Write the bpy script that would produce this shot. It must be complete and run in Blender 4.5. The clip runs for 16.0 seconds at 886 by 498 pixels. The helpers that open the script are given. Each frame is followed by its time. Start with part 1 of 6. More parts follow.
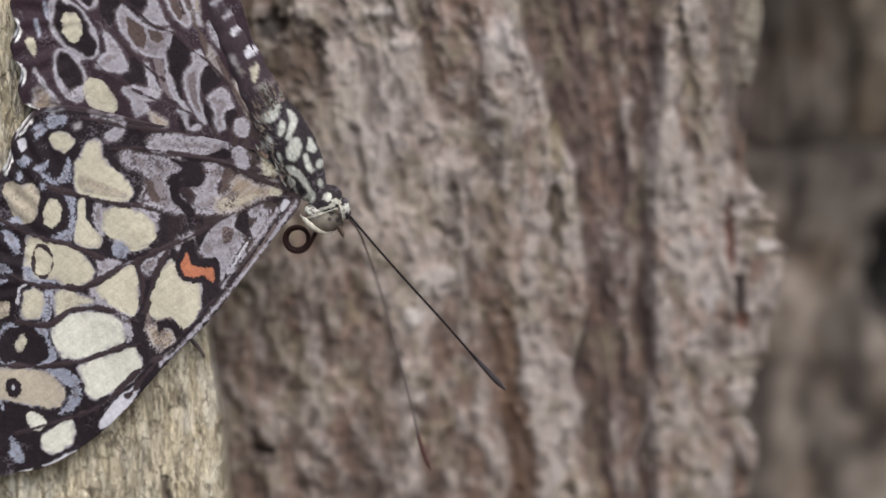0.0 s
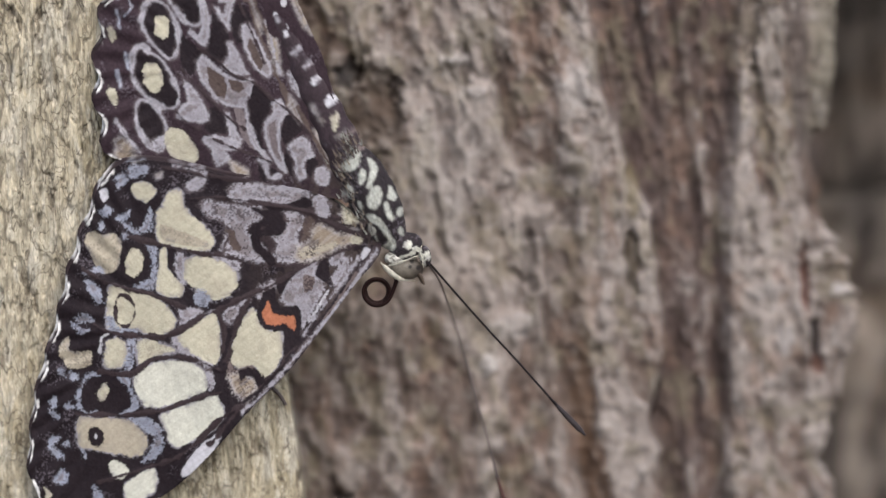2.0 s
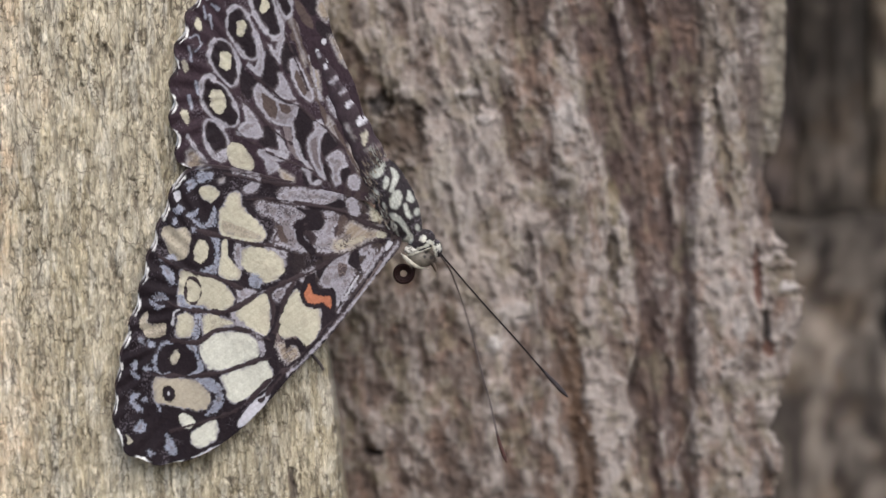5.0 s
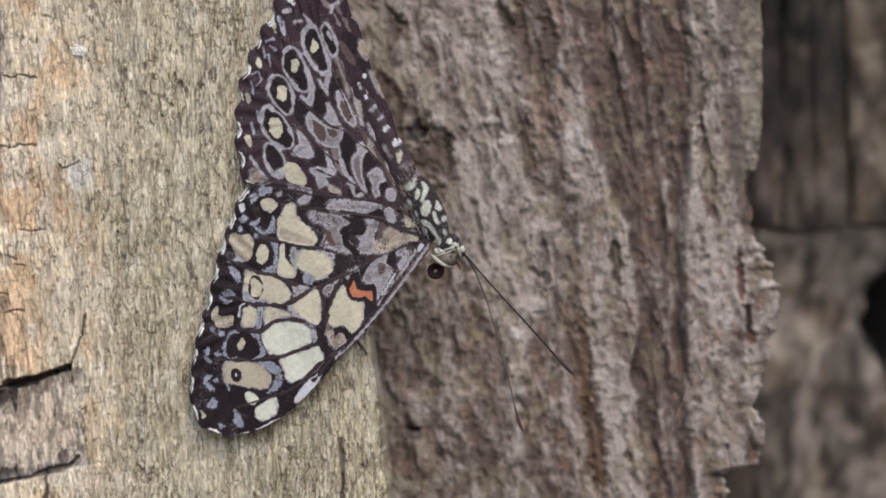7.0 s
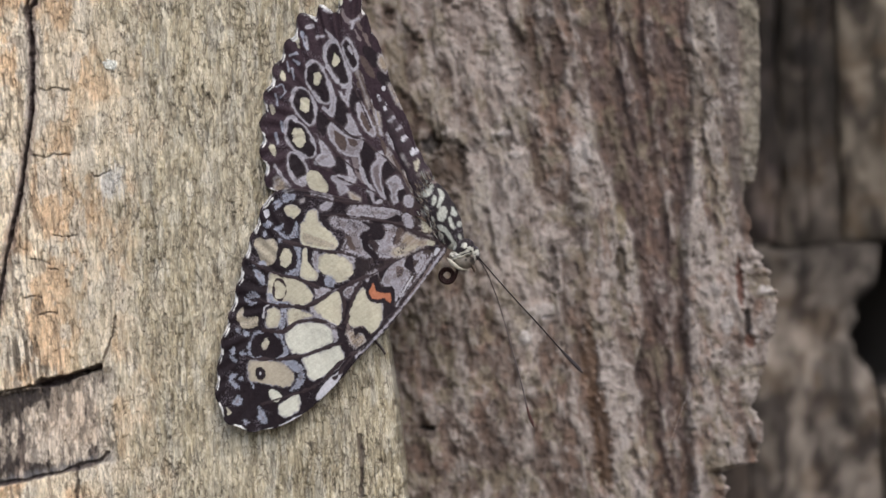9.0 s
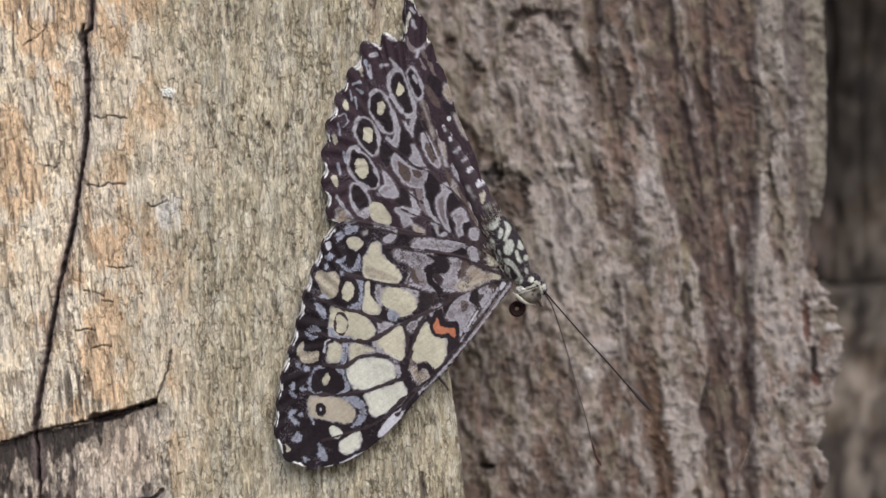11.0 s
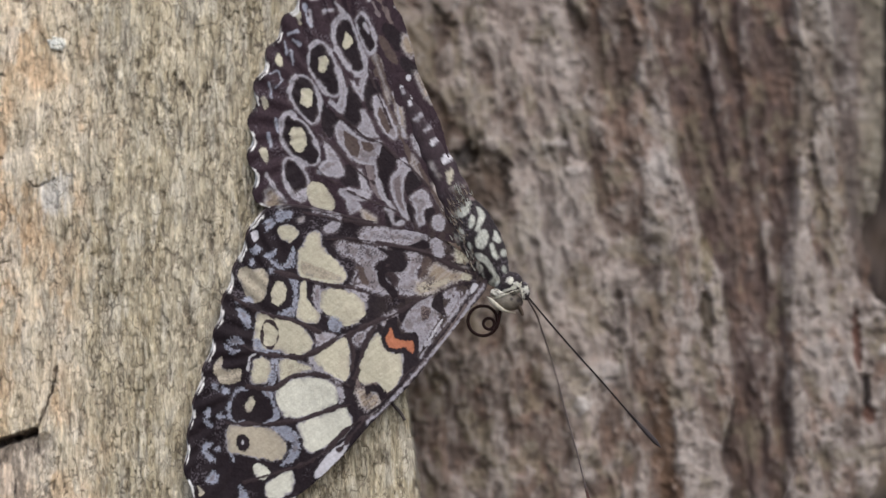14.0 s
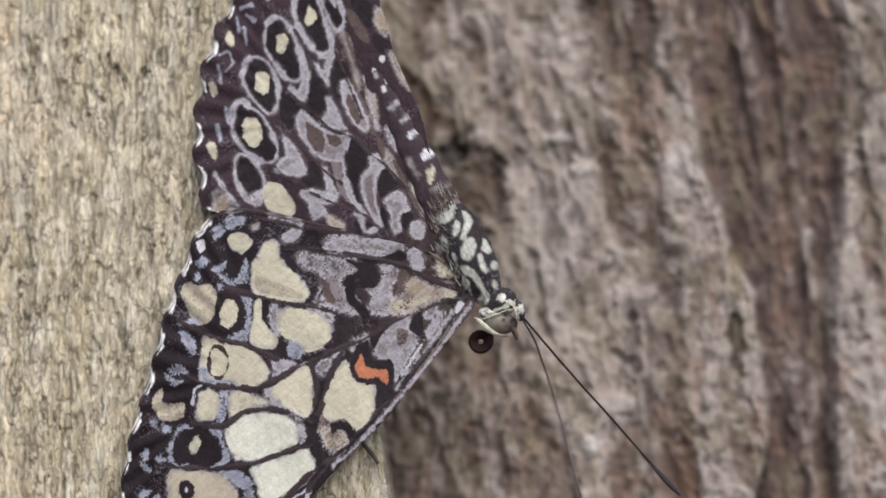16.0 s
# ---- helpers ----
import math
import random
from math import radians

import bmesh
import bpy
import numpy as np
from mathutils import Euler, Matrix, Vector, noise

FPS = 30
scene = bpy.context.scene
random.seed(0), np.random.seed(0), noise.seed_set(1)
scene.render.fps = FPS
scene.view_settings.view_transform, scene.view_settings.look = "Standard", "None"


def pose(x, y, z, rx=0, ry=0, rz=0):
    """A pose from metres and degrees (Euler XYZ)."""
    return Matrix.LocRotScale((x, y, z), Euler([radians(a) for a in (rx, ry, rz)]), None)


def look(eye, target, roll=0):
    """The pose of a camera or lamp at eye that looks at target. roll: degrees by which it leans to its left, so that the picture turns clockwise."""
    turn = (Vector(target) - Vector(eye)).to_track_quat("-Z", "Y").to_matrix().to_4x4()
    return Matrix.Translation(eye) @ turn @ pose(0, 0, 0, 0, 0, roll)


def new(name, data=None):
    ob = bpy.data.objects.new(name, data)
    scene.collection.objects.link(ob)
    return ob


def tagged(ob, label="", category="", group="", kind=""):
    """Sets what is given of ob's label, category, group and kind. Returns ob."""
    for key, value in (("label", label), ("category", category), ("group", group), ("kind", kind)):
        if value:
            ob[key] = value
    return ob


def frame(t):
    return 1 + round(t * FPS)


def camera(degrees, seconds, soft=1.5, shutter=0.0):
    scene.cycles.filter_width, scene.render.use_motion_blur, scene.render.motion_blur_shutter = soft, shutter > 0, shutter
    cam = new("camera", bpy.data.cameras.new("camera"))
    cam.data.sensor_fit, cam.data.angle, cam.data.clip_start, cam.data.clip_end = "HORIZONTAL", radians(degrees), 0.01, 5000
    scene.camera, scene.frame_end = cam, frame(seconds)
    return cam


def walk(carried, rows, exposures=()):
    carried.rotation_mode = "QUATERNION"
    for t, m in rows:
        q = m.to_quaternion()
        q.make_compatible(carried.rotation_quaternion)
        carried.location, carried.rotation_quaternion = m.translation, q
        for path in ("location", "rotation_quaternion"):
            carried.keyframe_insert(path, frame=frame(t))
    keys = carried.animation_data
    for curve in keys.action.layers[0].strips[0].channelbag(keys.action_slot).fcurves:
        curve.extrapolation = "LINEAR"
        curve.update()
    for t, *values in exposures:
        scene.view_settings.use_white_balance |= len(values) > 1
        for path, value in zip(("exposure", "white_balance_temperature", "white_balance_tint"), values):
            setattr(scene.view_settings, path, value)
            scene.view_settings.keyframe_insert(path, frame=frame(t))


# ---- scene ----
# ---- camera and its way: a long lens held before a post, drawing back and closing in again ----
cam = camera(15.0, 16.0, soft=1.5)
PATH = [
    (0, (0.02745, -0.33752, 0.03587), (0.02822, 0.00000, -0.00683), -0.48),
    (0.5, (0.02510, -0.33849, 0.03656), (0.02552, 0.00000, -0.00547), -0.61),
    (1, (0.02333, -0.33871, 0.03850), (0.02307, 0.00000, -0.00325), -0.68),
    (1.5, (0.01839, -0.33905, 0.03676), (0.02071, 0.00000, -0.00262), -0.82),
    (2, (0.02002, -0.33874, 0.03844), (0.02018, 0.00000, -0.00193), -0.86),
    (2.5, (0.02576, -0.33811, 0.03906), (0.02172, 0.00000, -0.00042), -1.03),
    (3, (0.03005, -0.33802, 0.03792), (0.02184, 0.00000, 0.00003), -1.14),
    (3.5, (0.03657, -0.34968, 0.03600), (0.02353, 0.00000, -0.00098), -1.19),
    (3.7, (0.03121, -0.36570, 0.03005), (0.02369, 0.00000, -0.00293), -1.19),
    (5.8, (0.06036, -0.43611, 0.02330), (0.02162, 0.00000, -0.00174), -1.16),
    (6, (0.06603, -0.44414, 0.02025), (0.02159, 0.00000, -0.00195), -1.54),
    (6.5, (0.06298, -0.46432, 0.01926), (0.01890, 0.00000, -0.00081), -1.41),
    (7, (0.06083, -0.49232, 0.01233), (0.01557, 0.00000, -0.00246), -1.25),
    (7.5, (0.06090, -0.51180, 0.00013), (0.01495, 0.00000, -0.00369), -1.25),
    (8, (0.05753, -0.52507, -0.00112), (0.01372, 0.00000, -0.00362), -1.23),
    (10.5, (0.04317, -0.50439, -0.00326), (0.00870, 0.00000, 0.00175), -0.95),
    (11, (0.02855, -0.50789, -0.00259), (0.00336, 0.00000, 0.00352), -0.80),
    (11.5, (0.02393, -0.50317, -0.00575), (0.00273, 0.00000, 0.00322), -0.76),
    (12, (0.01908, -0.50256, 0.00201), (0.00168, 0.00000, 0.00798), -0.78),
    (12.5, (0.02948, -0.50142, 0.00890), (0.00460, 0.00000, 0.01204), -0.88),
    (13, (0.03198, -0.49868, -0.00917), (0.00615, 0.00000, 0.00586), -0.60),
    (13.5, (0.03229, -0.45747, -0.01655), (0.00821, 0.00000, 0.00360), -0.42),
    (14, (0.03302, -0.40159, -0.01917), (0.00860, 0.00000, 0.00258), -0.26),
    (14.5, (0.03420, -0.37027, -0.01305), (0.00959, 0.00000, 0.00545), -0.34),
    (15, (0.03167, -0.35098, -0.01573), (0.00778, 0.00000, 0.00395), -0.10),
    (15.5, (0.03235, -0.33910, -0.02062), (0.00934, 0.00000, 0.00241), -0.14),
    (16, (0.03754, -0.33899, -0.01912), (0.01065, 0.00000, 0.00377), -0.30),
]
walk(cam, [(t, look(eye, target, roll)) for t, eye, target, roll in PATH], exposures=[(0, 0.78), (3.5, 0.80), (6, 0.70), (8, 0.60), (10.5, 0.63), (12.5, 0.53), (14, 0.57), (14.5, 0.65), (15.5, 0.72), (16, 0.83)])

# ---- sky and sun: bright overcast ----
world = bpy.data.worlds.new("overcast_sky")
scene.world = world
world.use_nodes = True
wn = world.node_tree.nodes
sky = wn.new("ShaderNodeTexSky")
sky.sky_type, sky.sun_disc = "NISHITA", False
sky.sun_elevation, sky.sun_rotation = radians(55), radians(160)
sky.dust_density, sky.air_density = 4.0, 1.0
world.node_tree.links.new(sky.outputs["Color"], wn["Background"].inputs["Color"])
wn["Background"].inputs["Strength"].default_value = 0.13
sun_data = bpy.data.lights.new("sun", "SUN")
sun_data.energy, sun_data.angle, sun_data.color = 0.8, radians(40), (1.0, 0.98, 0.97)
sun = new("sun", sun_data)
sun.matrix_world = look((0.4, -1.0, 0.9), (0, 0, 0))

MM = 0.001


# ---- numbers: lattice noise, curves, distances (millimetres) ----
def lattice(ix, iy, seed):
    h = (ix.astype(np.int64) * 374761393 + iy.astype(np.int64) * 668265263 + seed * 1442695041) & 0xFFFFFFFF
    h = ((h ^ (h >> 13)) * 1274126177) & 0xFFFFFFFF
    return ((h ^ (h >> 16)) & 0xFFFF) / 65535.0


def vnoise(x, y, seed=0):
    x, y = np.broadcast_arrays(np.asarray(x, float), np.asarray(y, float))
    ix, iy = np.floor(x), np.floor(y)
    u, v = x - ix, y - iy
    u, v = u * u * (3 - 2 * u), v * v * (3 - 2 * v)
    a, b = lattice(ix, iy, seed), lattice(ix + 1, iy, seed)
    c, d = lattice(ix, iy + 1, seed), lattice(ix + 1, iy + 1, seed)
    return (a * (1 - u) + b * u) * (1 - v) + (c * (1 - u) + d * u) * v


def fbm(x, y, octaves=3, seed=0):
    total, amp, norm = 0, 1.0, 0
    for n in range(octaves):
        total = total + amp * vnoise(x * 2**n, y * 2**n, seed + 17 * n)
        norm, amp = norm + amp, amp * 0.55
    return total / norm


def smooth(lo, hi, v):
    t = np.clip((v - lo) / (hi - lo), 0, 1)
    return t * t * (3 - 2 * t)


def spline(points, steps=6, closed=False, slack=1.0):
    p = np.array(points, float)
    if closed:
        p = np.vstack([p[-1], p, p[:2]])
    else:
        p = np.vstack([2 * p[0] - p[1], p, 2 * p[-1] - p[-2]])
    t = np.linspace(0, 1, steps, endpoint=False)[:, None]
    out = []
    for a, b, c, d in zip(p[:-3], p[1:-2], p[2:-1], p[3:]):
        m, n = 0.5 * slack * (c - a), 0.5 * slack * (d - b)
        out.append(b + m * t + (3 * (c - b) - 2 * m - n) * t**2 + (2 * (b - c) + m + n) * t**3)
    out = np.vstack(out)
    return out if closed else np.vstack([out, p[-2]])


def line_distance(x, y, line):
    best = np.full(x.shape, 1e9)
    for (ax, ay), (bx, by) in zip(line[:-1], line[1:]):
        dx, dy = bx - ax, by - ay
        t = np.clip(((x - ax) * dx + (y - ay) * dy) / (dx * dx + dy * dy + 1e-12), 0, 1)
        best = np.minimum(best, np.hypot(x - ax - t * dx, y - ay - t * dy))
    return best


def inside(x, y, loop):
    odd = np.zeros(x.shape, bool)
    for (ax, ay), (bx, by) in zip(loop, np.roll(loop, -1, 0)):
        if ay != by:
            odd ^= ((ay > y) != (by > y)) & (x < (bx - ax) * (y - ay) / (by - ay) + ax)
    return odd


# ---- materials ----
def material(name, rough=0.8, grain=(), bump=0.0, attribute="", colour=(0.5, 0.5, 0.5), tint=0.25, metal=0.0, spec=0.3, sheen=0.0, dashes=(), seams=()):
    """A surface whose colour comes from the mesh attribute or one value, broken by noises: grain rows are (scale, stretch x, y, z)."""
    mat = bpy.data.materials.new(name)
    mat.use_nodes = True
    nt = mat.node_tree
    n, link = nt.nodes, nt.links
    shader = n["Principled BSDF"]
    shader.inputs["Roughness"].default_value = rough
    shader.inputs["Metallic"].default_value = metal
    shader.inputs["Specular IOR Level"].default_value = spec
    shader.inputs["Sheen Weight"].default_value = sheen
    if attribute:
        base = n.new("ShaderNodeAttribute")
        base.attribute_name = attribute
        out = base.outputs["Color"]
    else:
        base = n.new("ShaderNodeRGB")
        base.outputs[0].default_value = (*colour, 1)
        out = base.outputs[0]
    place = n.new("ShaderNodeTexCoord")
    height = None
    for scale, sx, sy, sz in grain:
        mapping = n.new("ShaderNodeMapping")
        mapping.inputs["Scale"].default_value = (sx, sy, sz)
        link.new(place.outputs["Object"], mapping.inputs["Vector"])
        noise_node = n.new("ShaderNodeTexNoise")
        noise_node.inputs["Scale"].default_value = scale
        noise_node.inputs["Detail"].default_value = 4
        link.new(mapping.outputs["Vector"], noise_node.inputs["Vector"])
        ramp = n.new("ShaderNodeMapRange")
        ramp.inputs["From Min"].default_value, ramp.inputs["From Max"].default_value = 0.3, 0.7
        ramp.inputs["To Min"].default_value, ramp.inputs["To Max"].default_value = 1 - tint, 1 + tint
        link.new(noise_node.outputs["Fac"], ramp.inputs["Value"])
        mul = n.new("ShaderNodeMix")
        mul.data_type, mul.blend_type = "RGBA", "MULTIPLY"
        mul.inputs["Factor"].default_value = 1.0
        link.new(out, mul.inputs["A"])
        link.new(ramp.outputs["Result"], mul.inputs["B"])
        out = mul.outputs["Result"]
        if height is None:
            height = noise_node.outputs["Fac"]
        else:
            add = n.new("ShaderNodeMath")
            link.new(height, add.inputs[0])
            link.new(noise_node.outputs["Fac"], add.inputs[1])
            height = add.outputs[0]
    for scale, stretch, lo, hi, amount, shade in dashes:
        mapping = n.new("ShaderNodeMapping")
        mapping.inputs["Scale"].default_value = stretch
        link.new(place.outputs["Object"], mapping.inputs["Vector"])
        noise_node = n.new("ShaderNodeTexNoise")
        noise_node.inputs["Scale"].default_value, noise_node.inputs["Detail"].default_value = scale, 2
        noise_node.inputs["Distortion"].default_value = 0.4
        link.new(mapping.outputs["Vector"], noise_node.inputs["Vector"])
        ramp = n.new("ShaderNodeMapRange")
        ramp.inputs["From Min"].default_value, ramp.inputs["From Max"].default_value = lo, hi
        ramp.inputs["To Min"].default_value, ramp.inputs["To Max"].default_value = 0, amount
        link.new(noise_node.outputs["Fac"], ramp.inputs["Value"])
        weigh = n.new("ShaderNodeMath")
        weigh.operation = "MULTIPLY"
        link.new(ramp.outputs["Result"], weigh.inputs[0])
        link.new(base.outputs["Alpha"], weigh.inputs[1])
        mix = n.new("ShaderNodeMix")
        mix.data_type = "RGBA"
        link.new(weigh.outputs[0], mix.inputs["Factor"])
        link.new(out, mix.inputs["A"])
        mix.inputs["B"].default_value = (*shade, 1)
        out = mix.outputs["Result"]
    for scale, stretch, width, amount, shade in seams:
        # thin curling fissures: where one noise crosses its middle, broken off by another
        mapping = n.new("ShaderNodeMapping")
        mapping.inputs["Scale"].default_value = stretch
        link.new(place.outputs["Object"], mapping.inputs["Vector"])
        masks = []
        for size, lo, hi, flip in ((scale, 0.0, width, True), (scale * 0.45, 0.42, 0.54, False)):
            noise_node = n.new("ShaderNodeTexNoise")
            noise_node.inputs["Scale"].default_value, noise_node.inputs["Detail"].default_value = size, 1
            noise_node.inputs["Distortion"].default_value = 0.8
            link.new(mapping.outputs["Vector"], noise_node.inputs["Vector"])
            value = noise_node.outputs["Fac"]
            if flip:
                shift = n.new("ShaderNodeMath")
                shift.operation = "SUBTRACT"
                link.new(value, shift.inputs[0])
                shift.inputs[1].default_value = 0.5
                size_of = n.new("ShaderNodeMath")
                size_of.operation = "ABSOLUTE"
                link.new(shift.outputs[0], size_of.inputs[0])
                value = size_of.outputs[0]
            ramp = n.new("ShaderNodeMapRange")
            ramp.inputs["From Min"].default_value, ramp.inputs["From Max"].default_value = lo, hi
            ramp.inputs["To Min"].default_value, ramp.inputs["To Max"].default_value = (amount, 0) if flip else (0, 1)
            link.new(value, ramp.inputs["Value"])
            masks.append(ramp.outputs["Result"])
        weigh = n.new("ShaderNodeMath")
        weigh.operation = "MULTIPLY"
        link.new(masks[0], weigh.inputs[0])
        link.new(masks[1], weigh.inputs[1])
        mix = n.new("ShaderNodeMix")
        mix.data_type = "RGBA"
        link.new(weigh.outputs[0], mix.inputs["Factor"])
        link.new(out, mix.inputs["A"])
        mix.inputs["B"].default_value = (*shade, 1)
        out = mix.outputs["Result"]
    link.new(out, shader.inputs["Base Color"])
    if bump and height is not None:
        b = n.new("ShaderNodeBump")
        b.inputs["Strength"].default_value, b.inputs["Distance"].default_value = 0.6, bump * MM
        link.new(height, b.inputs["Height"])
        link.new(b.outputs["Normal"], shader.inputs["Normal"])
    return mat


WOOD = material("weathered_bare_wood", 0.85, [(5200, 1, 1, 0.3), (2300, 1, 1, 0.18), (600, 1, 1, 0.14)], 0.26, "paint", tint=0.20,
                dashes=[(1500, (1, 1, 0.2), 0.615, 0.66, 0.45, (0.085, 0.064, 0.046)), (1900, (1, 1, 0.2), 0.64, 0.70, 0.4, (0.74, 0.69, 0.56))],
                seams=[(520, (1, 1, 0.42), 0.020, 0.75, (0.050, 0.038, 0.030)), (900, (1, 1, 0.4), 0.030, 0.8, (0.060, 0.046, 0.034)), (1500, (1, 1, 0.4), 0.04, 0.5, (0.10, 0.080, 0.055))])
BARK = material("fibrous_bark", 0.95, [(1300, 1, 1, 0.5), (350, 1, 1, 0.3)], 0.2, "paint", tint=0.12,
                dashes=[(900, (1, 1, 0.6), 0.62, 0.70, 0.22, (0.040, 0.030, 0.026)), (1000, (1, 1, 0.6), 0.64, 0.72, 0.2, (0.36, 0.33, 0.30))])
TIMBER = material("old_dark_timber", 0.9, [(220, 1, 1, 0.25), (60, 1, 1, 0.5)], 0.8, "paint", tint=0.25)
SOIL = material("trodden_soil", 0.95, [(35, 1, 1, 1), (4, 1, 1, 1)], 8, colour=(0.12, 0.095, 0.07), tint=0.35)
WING = material("wing_scales", 0.62, [(6500, 1, 1, 1), (1500, 1, 1, 1)], 0.02, "paint", tint=0.045, spec=0.07)
FUR = material("scaly_fur", 0.8, [(5000, 1, 1, 0.5), (1500, 1, 1, 1)], 0.06, "paint", tint=0.22, sheen=0.04)
HORN = material("dark_horn", 0.5, [(2500, 1, 1, 1)], 0.02, colour=(0.012, 0.009, 0.010), tint=0.2, spec=0.12)
HORN_BROWN = material("brown_horn", 0.6, [(2500, 1, 1, 1)], 0.02, colour=(0.074, 0.060, 0.059), tint=0.2, spec=0.2)
HORN_GREY = material("grey_horn", 0.6, [(2500, 1, 1, 1)], 0.02, colour=(0.040, 0.034, 0.036), tint=0.2, spec=0.15)
CLUB = material("red_brown_horn", 0.6, [(2500, 1, 1, 1)], 0.02, colour=(0.060, 0.030, 0.026), tint=0.2, spec=0.15)
TONGUE = material("brown_tongue", 0.5, [(2500, 1, 1, 1)], 0.02, colour=(0.012, 0.0050, 0.0045), tint=0.25, spec=0.1)
EYE = material("faceted_eye", 0.5, [(9000, 1, 1, 1), (2200, 1, 1, 1)], 0.01, "paint", tint=0.2, spec=0.25)
PALP_BROWN = material("brown_palp", 0.8, [(4000, 1, 1, 0.4)], 0.03, colour=(0.075, 0.055, 0.042), tint=0.3)
PALP = material("pale_palp", 0.8, [(4000, 1, 1, 0.4)], 0.03, colour=(0.44, 0.425, 0.355), tint=0.25)


# ---- mesh building ----
def mesh_from(name, verts, faces, mat, paint=None, soft=True):
    """One mesh from arrays in millimetres; paint: a colour for each vertex."""
    me = bpy.data.meshes.new(name)
    verts = np.asarray(verts, np.float32) * MM
    faces = np.asarray(faces, np.int32)
    me.vertices.add(len(verts))
    me.vertices.foreach_set("co", verts.ravel())
    size = faces.shape[1]
    me.loops.add(faces.size)
    me.loops.foreach_set("vertex_index", faces.ravel())
    me.polygons.add(len(faces))
    me.polygons.foreach_set("loop_start", np.arange(0, faces.size, size, dtype=np.int32))
    me.update(calc_edges=True)
    if soft:
        me.polygons.foreach_set("use_smooth", np.ones(len(faces), bool))
    if paint is not None:
        layer = me.color_attributes.new("paint", "FLOAT_COLOR", "POINT")
        layer.data.foreach_set("color", (paint if np.shape(paint)[1] == 4 else np.c_[np.clip(paint, 0, 1), np.ones(len(paint))]).astype(np.float32).ravel())
    me.materials.append(mat)
    return me


def grid_faces(rows, cols, wrap=False):
    r, c = np.meshgrid(np.arange(rows - 1), np.arange(cols if wrap else cols - 1), indexing="ij")
    a, b = r * cols + c, r * cols + (c + 1) % cols
    return np.stack([a, b, b + cols, a + cols], -1).reshape(-1, 4)


def part(name, me, parent, label=""):
    ob = new(name, me)
    ob.parent = parent
    return tagged(ob, label) if label else ob


def tube(points, radii, around=12, flat=1.0):
    """Vertices and faces of a tapered tube along points (mm), closed at both ends."""
    p = np.asarray(points, float)
    tang = np.gradient(p, axis=0)
    tang /= np.linalg.norm(tang, axis=1)[:, None] + 1e-9
    up = np.where(np.abs(tang[:, 1:2]) > 0.9, [[1.0, 0, 0]], [[0, 1.0, 0]])
    side = np.cross(tang, up)
    side /= np.linalg.norm(side, axis=1)[:, None]
    other = np.cross(side, tang)
    r = np.asarray(radii, float)
    p = np.vstack([p[:1], p, p[-1:]])
    side, other = (np.vstack([v[:1], v, v[-1:]]) for v in (side, other))
    r = np.r_[r[0] * 0.02, r, r[-1] * 0.02]
    a = np.linspace(0, 2 * np.pi, around, endpoint=False)
    ring = p[:, None] + r[:, None, None] * (np.cos(a)[None, :, None] * side[:, None] + flat * np.sin(a)[None, :, None] * other[:, None])
    return ring.reshape(-1, 3), grid_faces(len(p), around, True)


def dome(centre, axes, turn=0.0, rows=40, cols=60):
    """An ellipsoid: half axes in x, y, z, turned by degrees in the x-z plane."""
    u, v = np.meshgrid(np.linspace(0.02, np.pi - 0.02, rows), np.linspace(0, 2 * np.pi, cols, endpoint=False), indexing="ij")
    x, y, z = axes[0] * np.sin(u) * np.cos(v), axes[1] * np.sin(u) * np.sin(v), axes[2] * np.cos(u)
    c, s = np.cos(radians(turn)), np.sin(radians(turn))
    return np.stack([c * x - s * z + centre[0], y + centre[1], s * x + c * z + centre[2]], -1).reshape(-1, 3), grid_faces(rows, cols, True)


def blend(a, b, w):
    return np.asarray(a) * (1 - w[:, None]) + np.asarray(b) * w[:, None]


def bounds(w, points, margin):
    lo, hi = np.min(points, 0) - margin, np.max(points, 0) + margin
    return np.nonzero((w["x"] > lo[0]) & (w["x"] < hi[0]) & (w["z"] > lo[1]) & (w["z"] < hi[1]))[0]


def pieces(name, labels, verts, faces, mat, paint, parent):
    """One mesh a piece, by the label of each face."""
    for key in np.unique(labels):
        some = faces[labels == key]
        used, index = np.unique(some, return_inverse=True)
        part(name, mesh_from(name, verts[used], index.reshape(some.shape), mat, paint[used]), parent)


def block(plan, z0, z1, r, g, b, mat):
    """An upright solid on a plan of corners (x, y)."""
    p = np.array(plan, float)
    count = len(p)
    levels = np.linspace(z0, z1, 12)
    verts = np.vstack([np.c_[p, np.full(count, z)] for z in levels])
    middle = p.mean(0)
    verts = np.vstack([verts, [(*middle, z0), (*middle, z1)]])
    faces = [tuple(f) for f in grid_faces(12, count, True)]
    low, high = len(verts) - 2, len(verts) - 1
    faces += [(low, low, (k + 1) % count, k) for k in range(count)]
    top = 11 * count
    faces += [(high, high, top + k, top + (k + 1) % count) for k in range(count)]
    me = bpy.data.meshes.new("block")
    me.from_pydata([tuple(q * MM) for q in verts], [], [tuple(int(i) for i in dict.fromkeys(f)) for f in faces])
    layer = me.color_attributes.new("paint", "FLOAT_COLOR", "POINT")
    layer.data.foreach_set("color", np.tile((r, g, b, 1.0), len(verts)).astype(np.float32))
    me.materials.append(mat)
    return me


